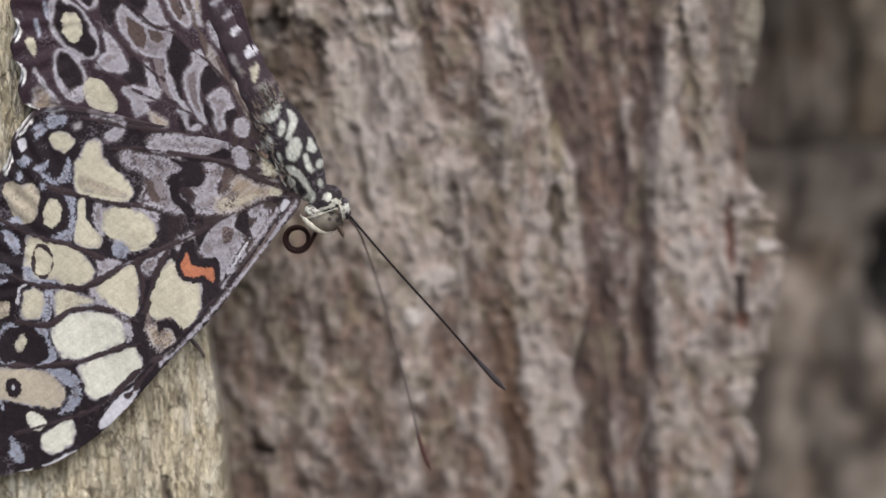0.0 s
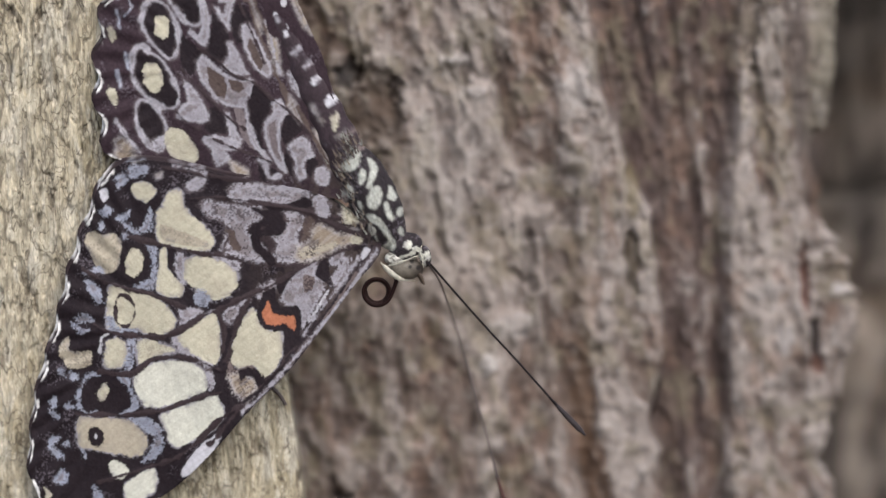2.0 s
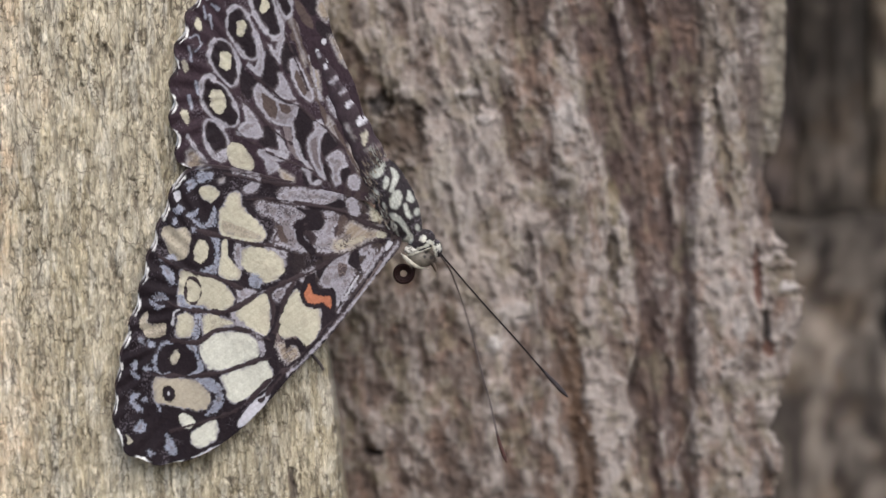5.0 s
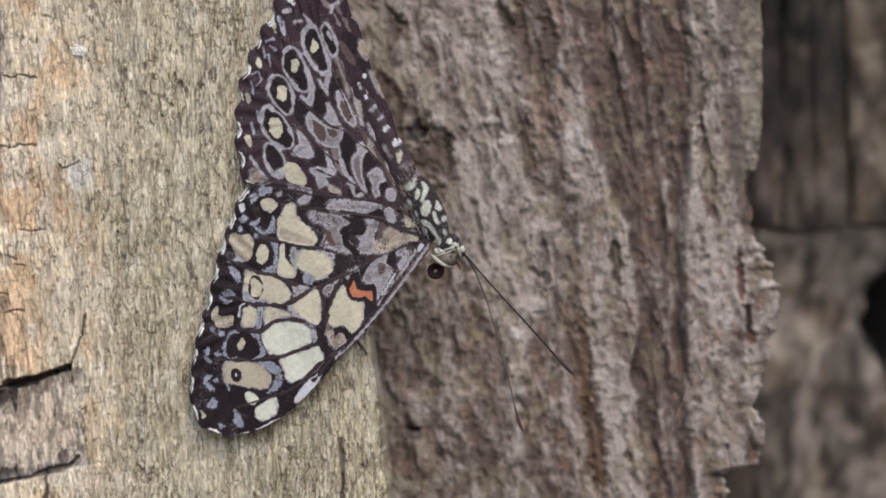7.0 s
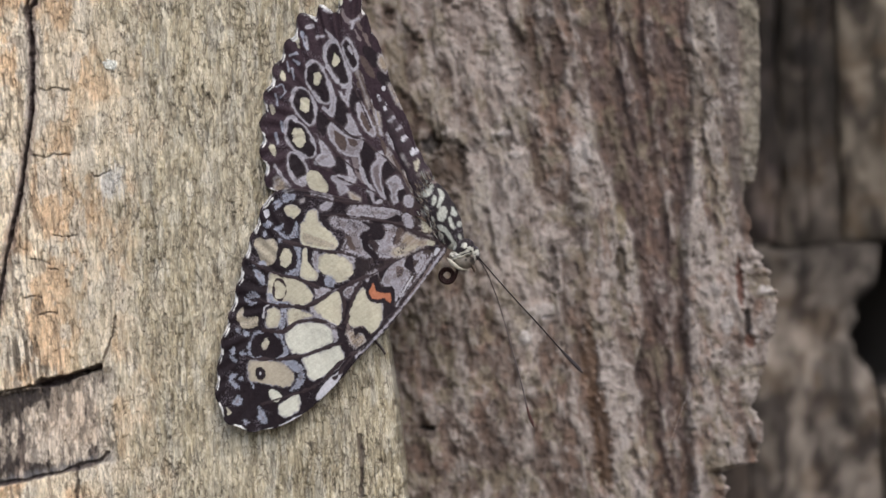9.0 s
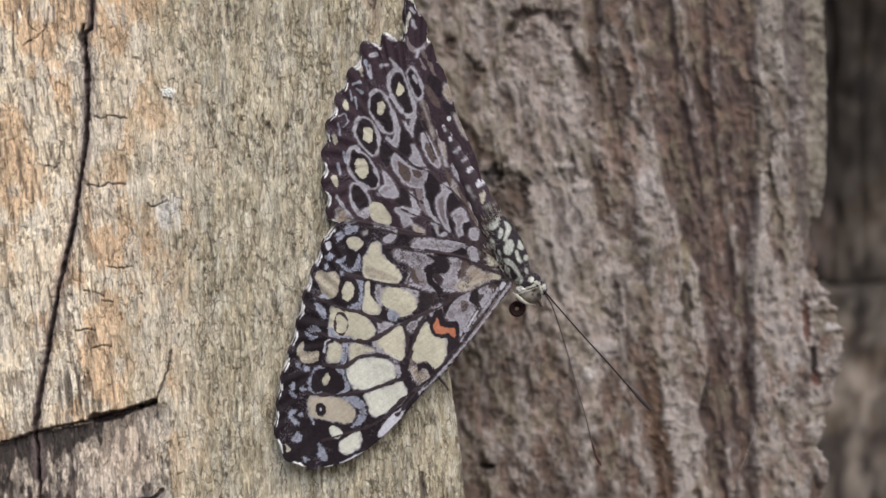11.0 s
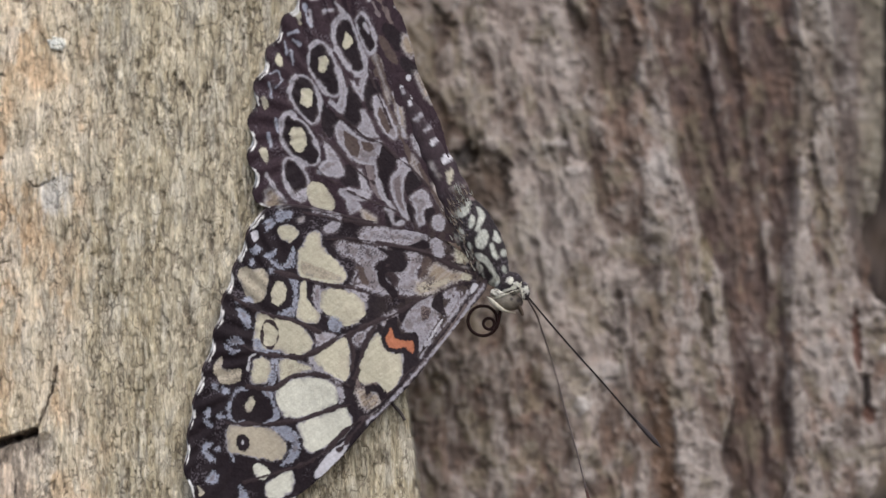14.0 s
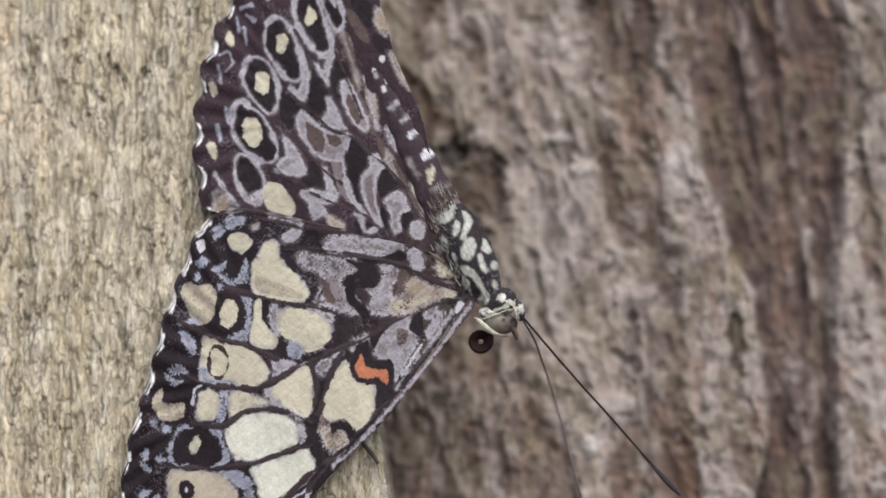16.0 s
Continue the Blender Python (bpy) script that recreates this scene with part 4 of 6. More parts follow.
    patch(w, [(-15.82, -6.72), (-14.94, -5.76), (-14.08, -5.89), (-13.92, -6.47), (-14.69, -7.32), (-15.44, -7.48)], LILAC, mottle=0.4)
    patch(w, [(-13.89, -5.31), (-13.08, -4.92), (-12.86, -5.33), (-13.80, -6.18)], LILAC, mottle=0.3)
    patch(w, [(-13.36, -6.76), (-12.65, -6.03), (-12.21, -6.49), (-12.00, -7.36), (-11.56, -7.95), (-10.88, -8.37), (-9.74, -8.56), (-9.67, -10.58), (-10.22, -12.02), (-11.40, -13.16), (-11.97, -13.15), (-12.24, -12.28), (-12.80, -11.81), (-14.24, -12.25), (-14.97, -11.37), (-15.06, -10.50), (-14.44, -8.77)], CREAM, halo=0.15)
    patch(w, [(-15.78, -11.76), (-15.19, -11.07), (-14.53, -12.24), (-12.80, -11.92), (-12.25, -12.86), (-12.57, -14.01), (-13.74, -15.16), (-14.15, -15.44), (-15.14, -13.68)], GREY, mottle=0.55)
    patch(w, [(-15.13, -13.39), (-14.45, -13.69), (-13.91, -15.04), (-14.38, -15.26)], LILAC, mottle=0.25)
    patch(w, [(-12.52, -12.16), (-11.86, -13.45), (-12.39, -13.90), (-13.00, -12.85)], DARK)
    patch(w, [(-21.40, 4.59), (-20.91, 5.73), (-20.04, 6.17), (-19.37, 5.70), (-19.23, 4.55), (-18.41, 3.39), (-16.73, 1.93), (-16.37, 0.78), (-16.79, -0.08), (-17.65, -0.18), (-19.92, 0.26), (-21.90, 0.87), (-22.14, 2.60), (-21.99, 4.03)], CREAM, halo=0.15, mottle=0.05)
    patch(w, [(-21.75, 2.65), (-19.74, 1.92), (-17.17, 0.90), (-16.86, 0.43), (-17.31, 0.20), (-19.74, 0.59), (-21.60, 1.15)], TAN, mottle=0.15)
    patch(w, [(-24.60, 6.36), (-24.01, 6.93), (-22.87, 6.91), (-22.04, 6.21), (-22.34, 5.47), (-23.10, 4.91), (-24.06, 5.32)], CREAM, halo=0.1)
    patch(w, [(-29.50, 1.00), (-28.72, 2.13), (-27.88, 1.72), (-26.45, 1.81), (-25.62, 0.93), (-25.79, -1.08), (-26.56, -2.10), (-27.71, -2.20), (-28.27, -1.61), (-28.80, -0.45)], TAN, mottle=0.2)
    patch(w, [(-21.76, 0.00), (-21.18, 0.28), (-21.12, -1.73), (-20.29, -2.90), (-19.46, -3.78), (-19.77, -4.64), (-20.63, -4.80), (-22.05, -4.31), (-22.31, -3.44), (-21.98, -1.72)], CREAM, halo=0.1)
    patch(w, [(-20.23, -0.60), (-19.37, -0.32), (-19.34, -3.49), (-20.01, -2.90), (-20.43, -1.75)], LILAC, mottle=0.3)
    patch(w, [(-19.39, -1.19), (-18.81, -0.79), (-17.09, -0.77), (-15.39, -1.25), (-14.27, -2.31), (-14.02, -3.58), (-14.61, -4.44), (-16.35, -5.16), (-17.20, -4.68), (-18.60, -3.79), (-19.44, -2.91)], CREAM, halo=0.3)
    patch(w, [(-18.63, -4.95), (-18.04, -3.97), (-16.91, -4.69), (-17.22, -5.72), (-18.08, -5.70)], BLUE, mottle=0.25)
    patch(w, [(-16.52, -0.66), (-13.96, -1.16), (-14.04, -2.14), (-15.39, -1.25)], LILAC, mottle=0.4)
    # lilac and brown mottling toward the root
    patch(w, [(-17.81, 4.53), (-17.22, 5.09), (-16.08, 5.19), (-14.38, 4.59), (-13.82, 4.18), (-12.96, 4.56), (-11.54, 4.31), (-11.28, 3.27), (-11.87, 2.42), (-13.02, 2.15), (-13.33, 1.30), (-12.49, 0.42), (-11.65, -0.17), (-11.50, -1.20), (-12.82, -1.18), (-13.66, -0.71), (-15.09, -0.57), (-15.65, -0.10), (-15.33, 1.05), (-15.02, 2.19), (-16.13, 3.07), (-17.26, 3.66)], LILAC, mottle=0.4)
    patch(w, [(-13.82, 4.18), (-13.09, 3.88), (-13.30, 2.45), (-13.89, 1.60), (-14.44, 2.18)], GREY, mottle=0.5)
    patch(w, [(-9.55, 3.93), (-7.85, 3.50), (-7.60, 2.06), (-7.91, 0.92), (-7.65, -0.23), (-8.25, -1.37), (-8.83, -1.65), (-10.51, -0.19), (-10.89, 0.68), (-9.89, 1.53), (-8.74, 2.08), (-8.88, 3.23)], LILAC, mottle=0.3)
    patch(w, [(-7.69, 2.93), (-6.45, 2.62), (-5.60, 2.32), (-6.19, 1.47), (-7.45, 1.20)], GREY, mottle=0.6)
    patch(w, [(-7.94, -0.23), (-7.06, 0.91), (-5.03, 2.02), (-5.31, 2.60), (-3.61, 2.00), (-1.90, 1.85), (-1.91, 1.39), (-3.35, 0.96), (-5.08, 0.01), (-7.97, -1.38)], BUFF, mottle=0.3)
    patch(w, [(-14.93, 5.63), (-14.33, 6.48), (-12.90, 6.74), (-10.92, 6.42), (-10.67, 4.98), (-11.25, 4.42), (-13.52, 4.74), (-14.77, 5.17)], LILAC, mottle=0.4)
    patch(w, [(-10.53, 6.01), (-8.35, 6.38), (-6.37, 6.06), (-7.53, 4.93), (-8.40, 4.26), (-10.39, 4.52)], LILAC, mottle=0.4)
    patch(w, [(-8.39, 4.66), (-6.66, 5.60), (-6.41, 4.05), (-7.84, 3.90)], DARK)
    patch(w, [(-6.51, 4.80), (-5.81, 5.36), (-5.08, 5.17), (-5.17, 3.46), (-5.57, 3.29), (-6.53, 3.88)], LILAC, mottle=0.2)
    patch(w, [(-19.06, 6.56), (-18.01, 7.40), (-16.99, 7.38), (-17.47, 6.36), (-18.62, 5.98)], LILAC, mottle=0.2)
    patch(w, [(-3.75, 3.43), (-3.28, 3.83), (-2.15, 3.69), (-2.05, 2.66), (-2.74, 2.44), (-3.59, 2.57)], BUFF)
    patch(w, [(-9.64, -4.52), (-9.16, -3.66), (-8.28, -2.52), (-7.41, -1.96), (-5.78, -0.84), (-6.29, -2.84), (-5.44, -3.15), (-5.28, -4.01), (-5.77, -5.16), (-6.96, -7.16), (-7.56, -8.30), (-7.81, -7.14), (-7.91, -6.28), (-8.93, -5.97), (-9.66, -5.38)], LILAC, mottle=0.25)
    patch(w, [(-7.43, -2.83), (-6.29, -3.13), (-6.60, -4.28), (-7.35, -4.56)], GREY, mottle=0.5)
    patch(w, [(-12.33, -4.65), (-11.45, -3.62), (-10.41, -3.35), (-10.21, -4.22), (-10.91, -5.07), (-11.61, -5.35)], LILAC, mottle=0.25)
    patch(w, [(-5.68, -1.42), (-4.53, -0.86), (-4.85, -2.58), (-4.32, -4.32), (-5.16, -3.73), (-6.17, -2.85)], DARK)
    patch(w, [(-4.83, -1.43), (-3.93, 0.16), (-3.26, -0.31), (-3.51, -1.45), (-4.55, -1.90)], LILAC, mottle=0.3)
    patch(w, [(-4.46, -3.16), (-3.70, -2.02), (-2.85, -2.33), (-3.45, -3.76), (-4.31, -4.03)], LILAC, mottle=0.3)
    stroke(w, [(-0.98, -0.47), (-1.21, -1.27), (-1.50, -2.12)], PALE, 0.5)
    patch(w, [(-5.77, -5.45), (-4.83, -4.31), (-5.49, -5.74), (-6.68, -7.45), (-7.08, -7.73)], PALE, mottle=0.2)
    # rust bar in the cell, set in a black zigzag
    patch(w, [(-10.20, -3.93), (-9.43, -2.79), (-8.56, -2.23), (-8.22, -2.64), (-9.16, -3.66), (-9.76, -4.80)], DARK)
    patch(w, [(-11.47, -4.49), (-10.31, -3.93), (-10.23, -5.37), (-9.79, -6.07), (-8.19, -5.98), (-7.80, -6.57), (-7.84, -8.30), (-8.28, -9.74), (-9.04, -10.59), (-9.62, -10.87), (-9.59, -9.72), (-9.39, -8.56), (-10.71, -8.37), (-11.56, -8.12), (-12.00, -7.36), (-12.20, -6.21)], DARK)
    patch(w, [(-11.63, -6.50), (-11.09, -5.36), (-10.76, -5.94), (-10.66, -6.52), (-9.81, -6.88), (-9.24, -7.01), (-8.95, -6.84), (-8.38, -7.02), (-8.34, -7.71), (-8.47, -8.41), (-8.98, -7.99), (-9.37, -7.70), (-10.41, -7.80), (-11.26, -7.67)], RUST)
    # rings and eye marks
    ringspot(w, (-28.85, -18.98), (0.75, 1.09), DARK, PALE, 0.24)
    spot(w, (-27.79, -14.46), (2.64, 2.30), DARK)
    stroke(w, [(-28.43, -12.54), (-29.58, -12.87), (-30.19, -13.84), (-30.58, -15.17)], BLUE, 0.3)
    stroke(w, [(-30.59, -15.75), (-29.87, -16.46), (-28.89, -16.54)], BLUE, 0.35)
    stroke(w, [(-26.13, -12.63), (-25.31, -13.92), (-24.78, -15.44), (-25.26, -16.31), (-26.31, -16.75)], BLUE, 0.55)
    patch(w, [(-28.06, -13.65), (-27.65, -13.48), (-27.38, -14.06), (-27.82, -15.22), (-28.28, -15.38), (-28.72, -14.62)], CREAM)
    spot(w, (-24.25, -1.28), (1.60, 2.29), DARK)
    patch(w, [(-25.40, -1.37), (-24.79, 0.05), (-24.04, 0.21), (-23.49, -0.54), (-23.76, -1.98), (-24.47, -2.71), (-25.14, -2.36)], CREAM)
    patch(w, [(-23.44, 1.07), (-22.20, 0.47), (-22.31, -3.44), (-23.19, -4.00), (-24.61, -3.69), (-23.10, -2.85), (-22.48, -1.42), (-22.79, 0.02)], BLUE, mottle=0.3)
    stroke(w, [(-28.24, -10.16), (-27.91, -8.78), (-27.27, -8.44)], PALE, 0.3)
    # blue crescents in the dark border
    patch(w, [(-30.72, -6.77), (-29.55, -6.27), (-28.72, -7.20), (-30.33, -7.35)], BLUE, mottle=0.25)
    patch(w, [(-30.91, -7.34), (-30.17, -7.58), (-29.03, -8.01), (-30.19, -8.39)], BLUE, mottle=0.3)
    patch(w, [(-29.71, -2.17), (-27.98, -1.62), (-27.71, -2.20), (-29.15, -2.52)], BLUE, mottle=0.2)
    patch(w, [(-29.62, -2.74), (-28.32, -3.34), (-27.74, -5.08), (-28.38, -5.36), (-29.19, -3.90)], BLUE, mottle=0.2)
    patch(w, [(-27.81, 4.13), (-26.94, 4.57), (-26.49, 4.10), (-27.37, 3.43)], BLUE, mottle=0.2)
    patch(w, [(-27.84, 2.98), (-27.49, 3.09), (-27.35, 2.05), (-27.86, 2.23)], BLUE, mottle=0.2)
    patch(w, [(-26.11, 3.41), (-24.84, 4.19), (-24.97, 3.50), (-25.84, 3.00)], BLUE, mottle=0.2)
    patch(w, [(-26.11, 7.25), (-25.41, 7.87), (-24.92, 7.23), (-25.91, 6.33)], BLUE, mottle=0.2)
    patch(w, [(-24.84, 8.08), (-23.96, 8.76), (-22.77, 8.51), (-23.13, 7.77), (-24.57, 7.34)], BLUE, mottle=0.35)
    patch(w, [(-25.67, 2.94), (-24.15, 2.23), (-23.39, 2.79), (-22.78, 4.33), (-22.54, 2.60), (-23.31, 1.70), (-24.73, 1.89)], BLUE, mottle=0.2)
    patch(w, [(-25.58, 2.02), (-24.63, 1.43), (-25.61, 1.22)], BLUE, mottle=0.2)
    spot(w, (-21.71, 7.57), (0.34, 0.34), BUFF)
    patch(w, [(-27.75, 6.13), (-27.05, 6.41), (-26.91, 5.37), (-27.49, 4.98)], PALE, mottle=0.2)
    patch(w, [(-33.46, -15.42), (-32.98, -14.96), (-32.60, -15.72), (-33.25, -16.06)], BLUE, mottle=0.2)
    patch(w, [(-33.59, -16.11), (-32.92, -16.47), (-32.65, -17.12), (-33.33, -16.76)], BLUE, mottle=0.2)
    patch(w, [(-31.91, -15.73), (-31.38, -15.28), (-31.12, -15.92), (-31.70, -16.26)], BLUE, mottle=0.2)
    patch(w, [(-32.48, -11.95), (-31.97, -12.01), (-31.82, -12.83), (-32.33, -12.59)], BLUE, mottle=0.2)
    patch(w, [(-31.29, -12.37), (-30.49, -12.56), (-30.63, -13.20), (-31.20, -12.96)], BLUE, mottle=0.2)
    patch(w, [(-33.65, -19.49), (-32.99, -18.86), (-32.49, -19.22), (-33.25, -19.85)], BLUE, mottle=0.2)
    patch(w, [(-33.66, -19.96), (-32.86, -20.20), (-32.26, -21.32), (-33.06, -21.02)], BLUE, mottle=0.2)
    patch(w, [(-32.27, -19.80), (-31.69, -19.46), (-31.53, -20.11)], BLUE, mottle=0.2)
    patch(w, [(-33.25, -23.35), (-32.53, -22.48), (-31.91, -22.90), (-32.22, -23.72), (-32.98, -23.88)], BLUE, mottle=0.2)
    patch(w, [(-30.39, -20.42), (-29.83, -20.83), (-29.96, -21.42)], BLUE, mottle=0.3)
    patch(w, [(-29.16, -24.19), (-28.33, -25.25), (-27.97, -26.53), (-28.91, -26.68), (-29.39, -25.62)], BLUE, mottle=0.2)
    patch(w, [(-31.75, -26.17), (-30.70, -26.42), (-31.18, -27.03)], BLUE, mottle=0.2)
    patch(w, [(-34.24, -24.20), (-33.48, -24.91), (-34.07, -25.28)], CREAM)
    patch(w, [(-26.11, -27.10), (-23.35, -25.71), (-22.56, -25.53), (-24.54, -26.74)], PALE)
    # veins
    stroke(w, [(-1.74, 1.28), (-4.51, -0.29), (-7.41, -1.96), (-10.88, -3.92), (-13.77, -5.03), (-16.09, -6.14), (-17.83, -6.86), (-19.87, -8.10), (-21.78, -8.76)], UMBER, 0.5)
    stroke(w, [(-21.78, -8.76), (-24.47, -8.72), (-27.32, -8.15), (-28.73, -7.38)], UMBER, 0.45)
    stroke(w, [(-12.98, -5.21), (-14.18, -7.62), (-14.93, -9.92), (-15.68, -12.22)], UMBER, 0.6)
    stroke(w, [(-15.67, -12.11), (-15.38, -14.26), (-14.29, -16.31)], DARK, 1.0)
    stroke(w, [(-16.21, -6.43), (-15.57, -8.17), (-15.75, -10.48)], UMBER, 0.4)
    stroke(w, [(-14.52, -16.19), (-16.39, -17.56), (-18.75, -19.85), (-21.10, -21.44), (-24.58, -22.55), (-28.65, -23.66)], UMBER, 0.45)
    stroke(w, [(-15.91, -12.34), (-18.52, -11.19), (-20.80, -10.92), (-23.11, -11.29), (-25.04, -12.53), (-28.30, -12.31)], UMBER, 0.4)
    stroke(w, [(-15.97, -14.54), (-18.62, -15.19), (-21.52, -16.19), (-23.55, -16.57), (-26.72, -16.81), (-30.74, -16.62)], UMBER, 0.45)
    stroke(w, [(-7.98, -1.84), (-10.82, -1.45), (-13.95, -0.82), (-17.65, -0.35), (-21.63, 0.58), (-25.03, 1.49)], UMBER, 0.45)
    stroke(w, [(-19.52, -5.80), (-22.35, -4.65), (-25.19, -3.86), (-27.45, -3.07), (-29.70, -1.88)], UMBER, 0.4)
    stroke(w, [(-1.89, 2.43), (-5.57, 3.29), (-8.98, 4.04), (-13.53, 4.57), (-15.22, 5.29), (-18.64, 5.23)], UMBER, 0.35)
    stroke(w, [(-2.16, 3.01), (-4.38, 5.74), (-7.78, 6.54), (-13.47, 7.03), (-17.44, 7.67), (-21.40, 8.48)], UMBER, 0.4)
    stroke(w, [(-20.26, 8.52), (-18.56, 8.21), (-17.09, 7.72)], LILAC, 0.16)
    stroke(w, [(0.35, 0.09), (-2.29, -3.08), (-5.23, -6.73), (-8.18, -10.32), (-11.70, -13.74), (-14.29, -16.43), (-17.32, -20.04)], UMBER, 0.5)
    stroke(w, [(0.05, -0.48), (-2.30, -3.60), (-5.25, -7.42), (-7.90, -10.61), (-10.84, -13.75)], LILAC, 0.24)
    # the streaked leading edge
    patch(w, [(-15.19, -12.78), (-13.91, -12.47), (-12.58, -13.33), (-12.27, -14.34), (-13.47, -15.65), (-14.30, -15.30), (-14.95, -14.12)], BUFF, mottle=0.4)
    patch(w, [(-14.24, -12.36), (-13.06, -12.15), (-12.06, -12.50), (-11.51, -13.52), (-12.26, -14.07), (-12.64, -13.06), (-13.41, -12.98), (-13.99, -13.47)], DARK)
    patch(w, [(-3.23, -1.07), (-3.91, -2.39), (-4.57, -3.89), (-4.01, -3.80), (-3.14, -2.35), (-2.51, -1.15)], LILAC)
    stroke(w, [(-1.67, -1.46), (-3.92, -4.94), (-5.91, -7.59), (-8.02, -10.07), (-9.76, -12.04), (-11.62, -13.97), (-13.72, -15.65)], DARK, 0.26)
    stroke(w, [(-1.96, -1.26), (-3.65, -3.80), (-5.09, -5.68)], LILAC, 0.24)
    stroke(w, [(-5.14, -5.58), (-6.38, -7.26), (-7.58, -8.85)], LILAC, 0.24)
    stroke(w, [(-0.46, -0.99), (-2.57, -4.06), (-4.39, -6.52), (-6.30, -8.68), (-8.28, -10.97), (-10.27, -13.31), (-12.26, -15.31), (-13.92, -16.68)], LILAC, 0.2)
    stroke(w, [(-2.06, -2.66), (-3.80, -5.19), (-5.42, -7.23)], GREY, 0.16)
    # the root's zigzag: lilac and black, powdered brown
    patch(w, [(-17.47, 4.90), (-15.58, 5.19), (-11.42, 4.64), (-6.51, 4.31), (-3.88, 2.49), (-1.06, 1.05), (-1.55, 0.23), (-3.89, -0.81), (-7.28, -1.81), (-10.48, -1.61), (-14.44, -0.92), (-15.50, -0.54), (-15.27, 0.67), (-14.90, 1.80), (-15.96, 3.01), (-17.28, 3.62)], UMBER, mottle=0.3)
    patch(w, [(-11.42, 4.34), (-9.08, 4.03), (-9.27, 3.09), (-10.29, 2.64), (-11.34, 2.15), (-12.25, 1.59), (-11.95, 1.03), (-11.20, 0.65), (-10.82, -0.30), (-10.06, -0.79), (-10.52, -1.54), (-11.23, -0.93), (-12.18, 0.28), (-12.93, 1.41), (-12.55, 2.46), (-11.42, 3.06)], DARK, mottle=0.0)
    patch(w, [(-17.62, 4.60), (-16.71, 5.09), (-15.20, 4.62), (-13.31, 4.43), (-11.80, 4.23), (-11.19, 3.66), (-11.80, 2.91), (-12.70, 2.54), (-13.08, 1.79), (-11.99, 0.80), (-11.20, -0.29), (-11.35, -1.46), (-12.56, -1.27), (-14.07, -0.70), (-15.20, -0.50), (-14.97, 0.48), (-14.44, 1.42), (-14.82, 2.17), (-15.77, 3.12), (-17.09, 3.69)], LILAC, mottle=0.45)
    patch(w, [(-15.16, 2.00), (-14.42, 1.95), (-14.10, 1.11), (-13.60, 0.40), (-13.80, -0.30), (-14.50, -0.20), (-14.75, 0.66)], BROWN, mottle=0.3)
    patch(w, [(-9.23, 3.58), (-8.02, 3.72), (-7.19, 3.04), (-7.27, 2.13), (-7.95, 1.39), (-7.99, 0.63), (-7.27, -0.12), (-7.65, -1.10), (-8.78, -1.51), (-9.91, -1.32), (-10.44, -0.56), (-9.99, 0.42), (-10.52, 1.32), (-10.14, 2.15), (-8.85, 2.67)], LILAC, mottle=0.4)
    patch(w, [(-7.19, 2.96), (-6.21, 2.81), (-5.95, 1.75), (-6.29, 0.62), (-6.97, 0.03), (-7.65, 0.63), (-7.50, 1.53)], BROWN, mottle=0.3)
    patch(w, [(-8.40, -0.60), (-8.10, 0.20), (-6.92, 0.65), (-6.56, 1.46), (-6.01, 2.37), (-5.09, 2.18), (-3.60, 1.35), (-1.81, 1.43), (-1.60, 0.60), (-2.76, 0.15), (-4.37, -0.49), (-6.20, -1.30), (-7.80, -1.50)], BUFF, mottle=0.15)
    patch(w, [(-8.10, -0.50), (-7.00, 0.05), (-5.50, 0.25), (-4.20, 0.55), (-4.00, 0.05), (-5.60, -0.65), (-7.30, -1.15)], TAN, mottle=0.5)
    patch(w, [(-12.60, 4.20), (-11.60, 4.00), (-9.90, 3.55), (-9.00, 2.45), (-9.35, 1.45), (-10.60, 1.25), (-11.90, 1.40), (-11.10, 2.20), (-10.80, 2.90), (-11.60, 3.40)], DARK, mottle=0.0)
    stroke(w, [(-11.68, 1.57), (-12.25, 1.04), (-11.90, -0.14), (-10.58, -1.30)], DARK, 0.62)
    patch(w, [(-2.53, 1.13), (-1.47, 0.98), (-1.44, 0.45), (-2.45, 0.23)], CREAM, mottle=0.15)
    patch(w, [(-14.63, 5.49), (-14.21, 6.24), (-12.55, 6.50), (-9.91, 6.29), (-7.64, 5.90), (-6.44, 5.29), (-7.64, 4.55), (-9.53, 4.93), (-12.17, 4.80), (-14.06, 4.81)], LILAC, mottle=0.35)
    patch(w, [(-8.93, 4.45), (-7.98, 4.85), (-7.18, 5.15), (-6.37, 4.67), (-6.45, 4.20), (-8.20, 3.90)], DARK, mottle=0.0)
    patch(w, [(-5.91, 4.91), (-5.00, 4.95), (-4.59, 4.00), (-4.97, 3.03), (-5.76, 3.03), (-6.14, 4.01)], LILAC, mottle=0.2)
    patch(w, [(-3.50, 4.30), (-2.75, 4.52), (-1.81, 3.76), (-1.77, 2.26), (-3.13, 2.26), (-3.46, 3.24)], CREAM, mottle=0.3)
    stroke(w, [(-0.87, 0.98), (-3.88, 2.04), (-6.89, 3.56), (-11.04, 4.56), (-15.20, 5.19), (-17.47, 5.35)], UMBER, 0.3)


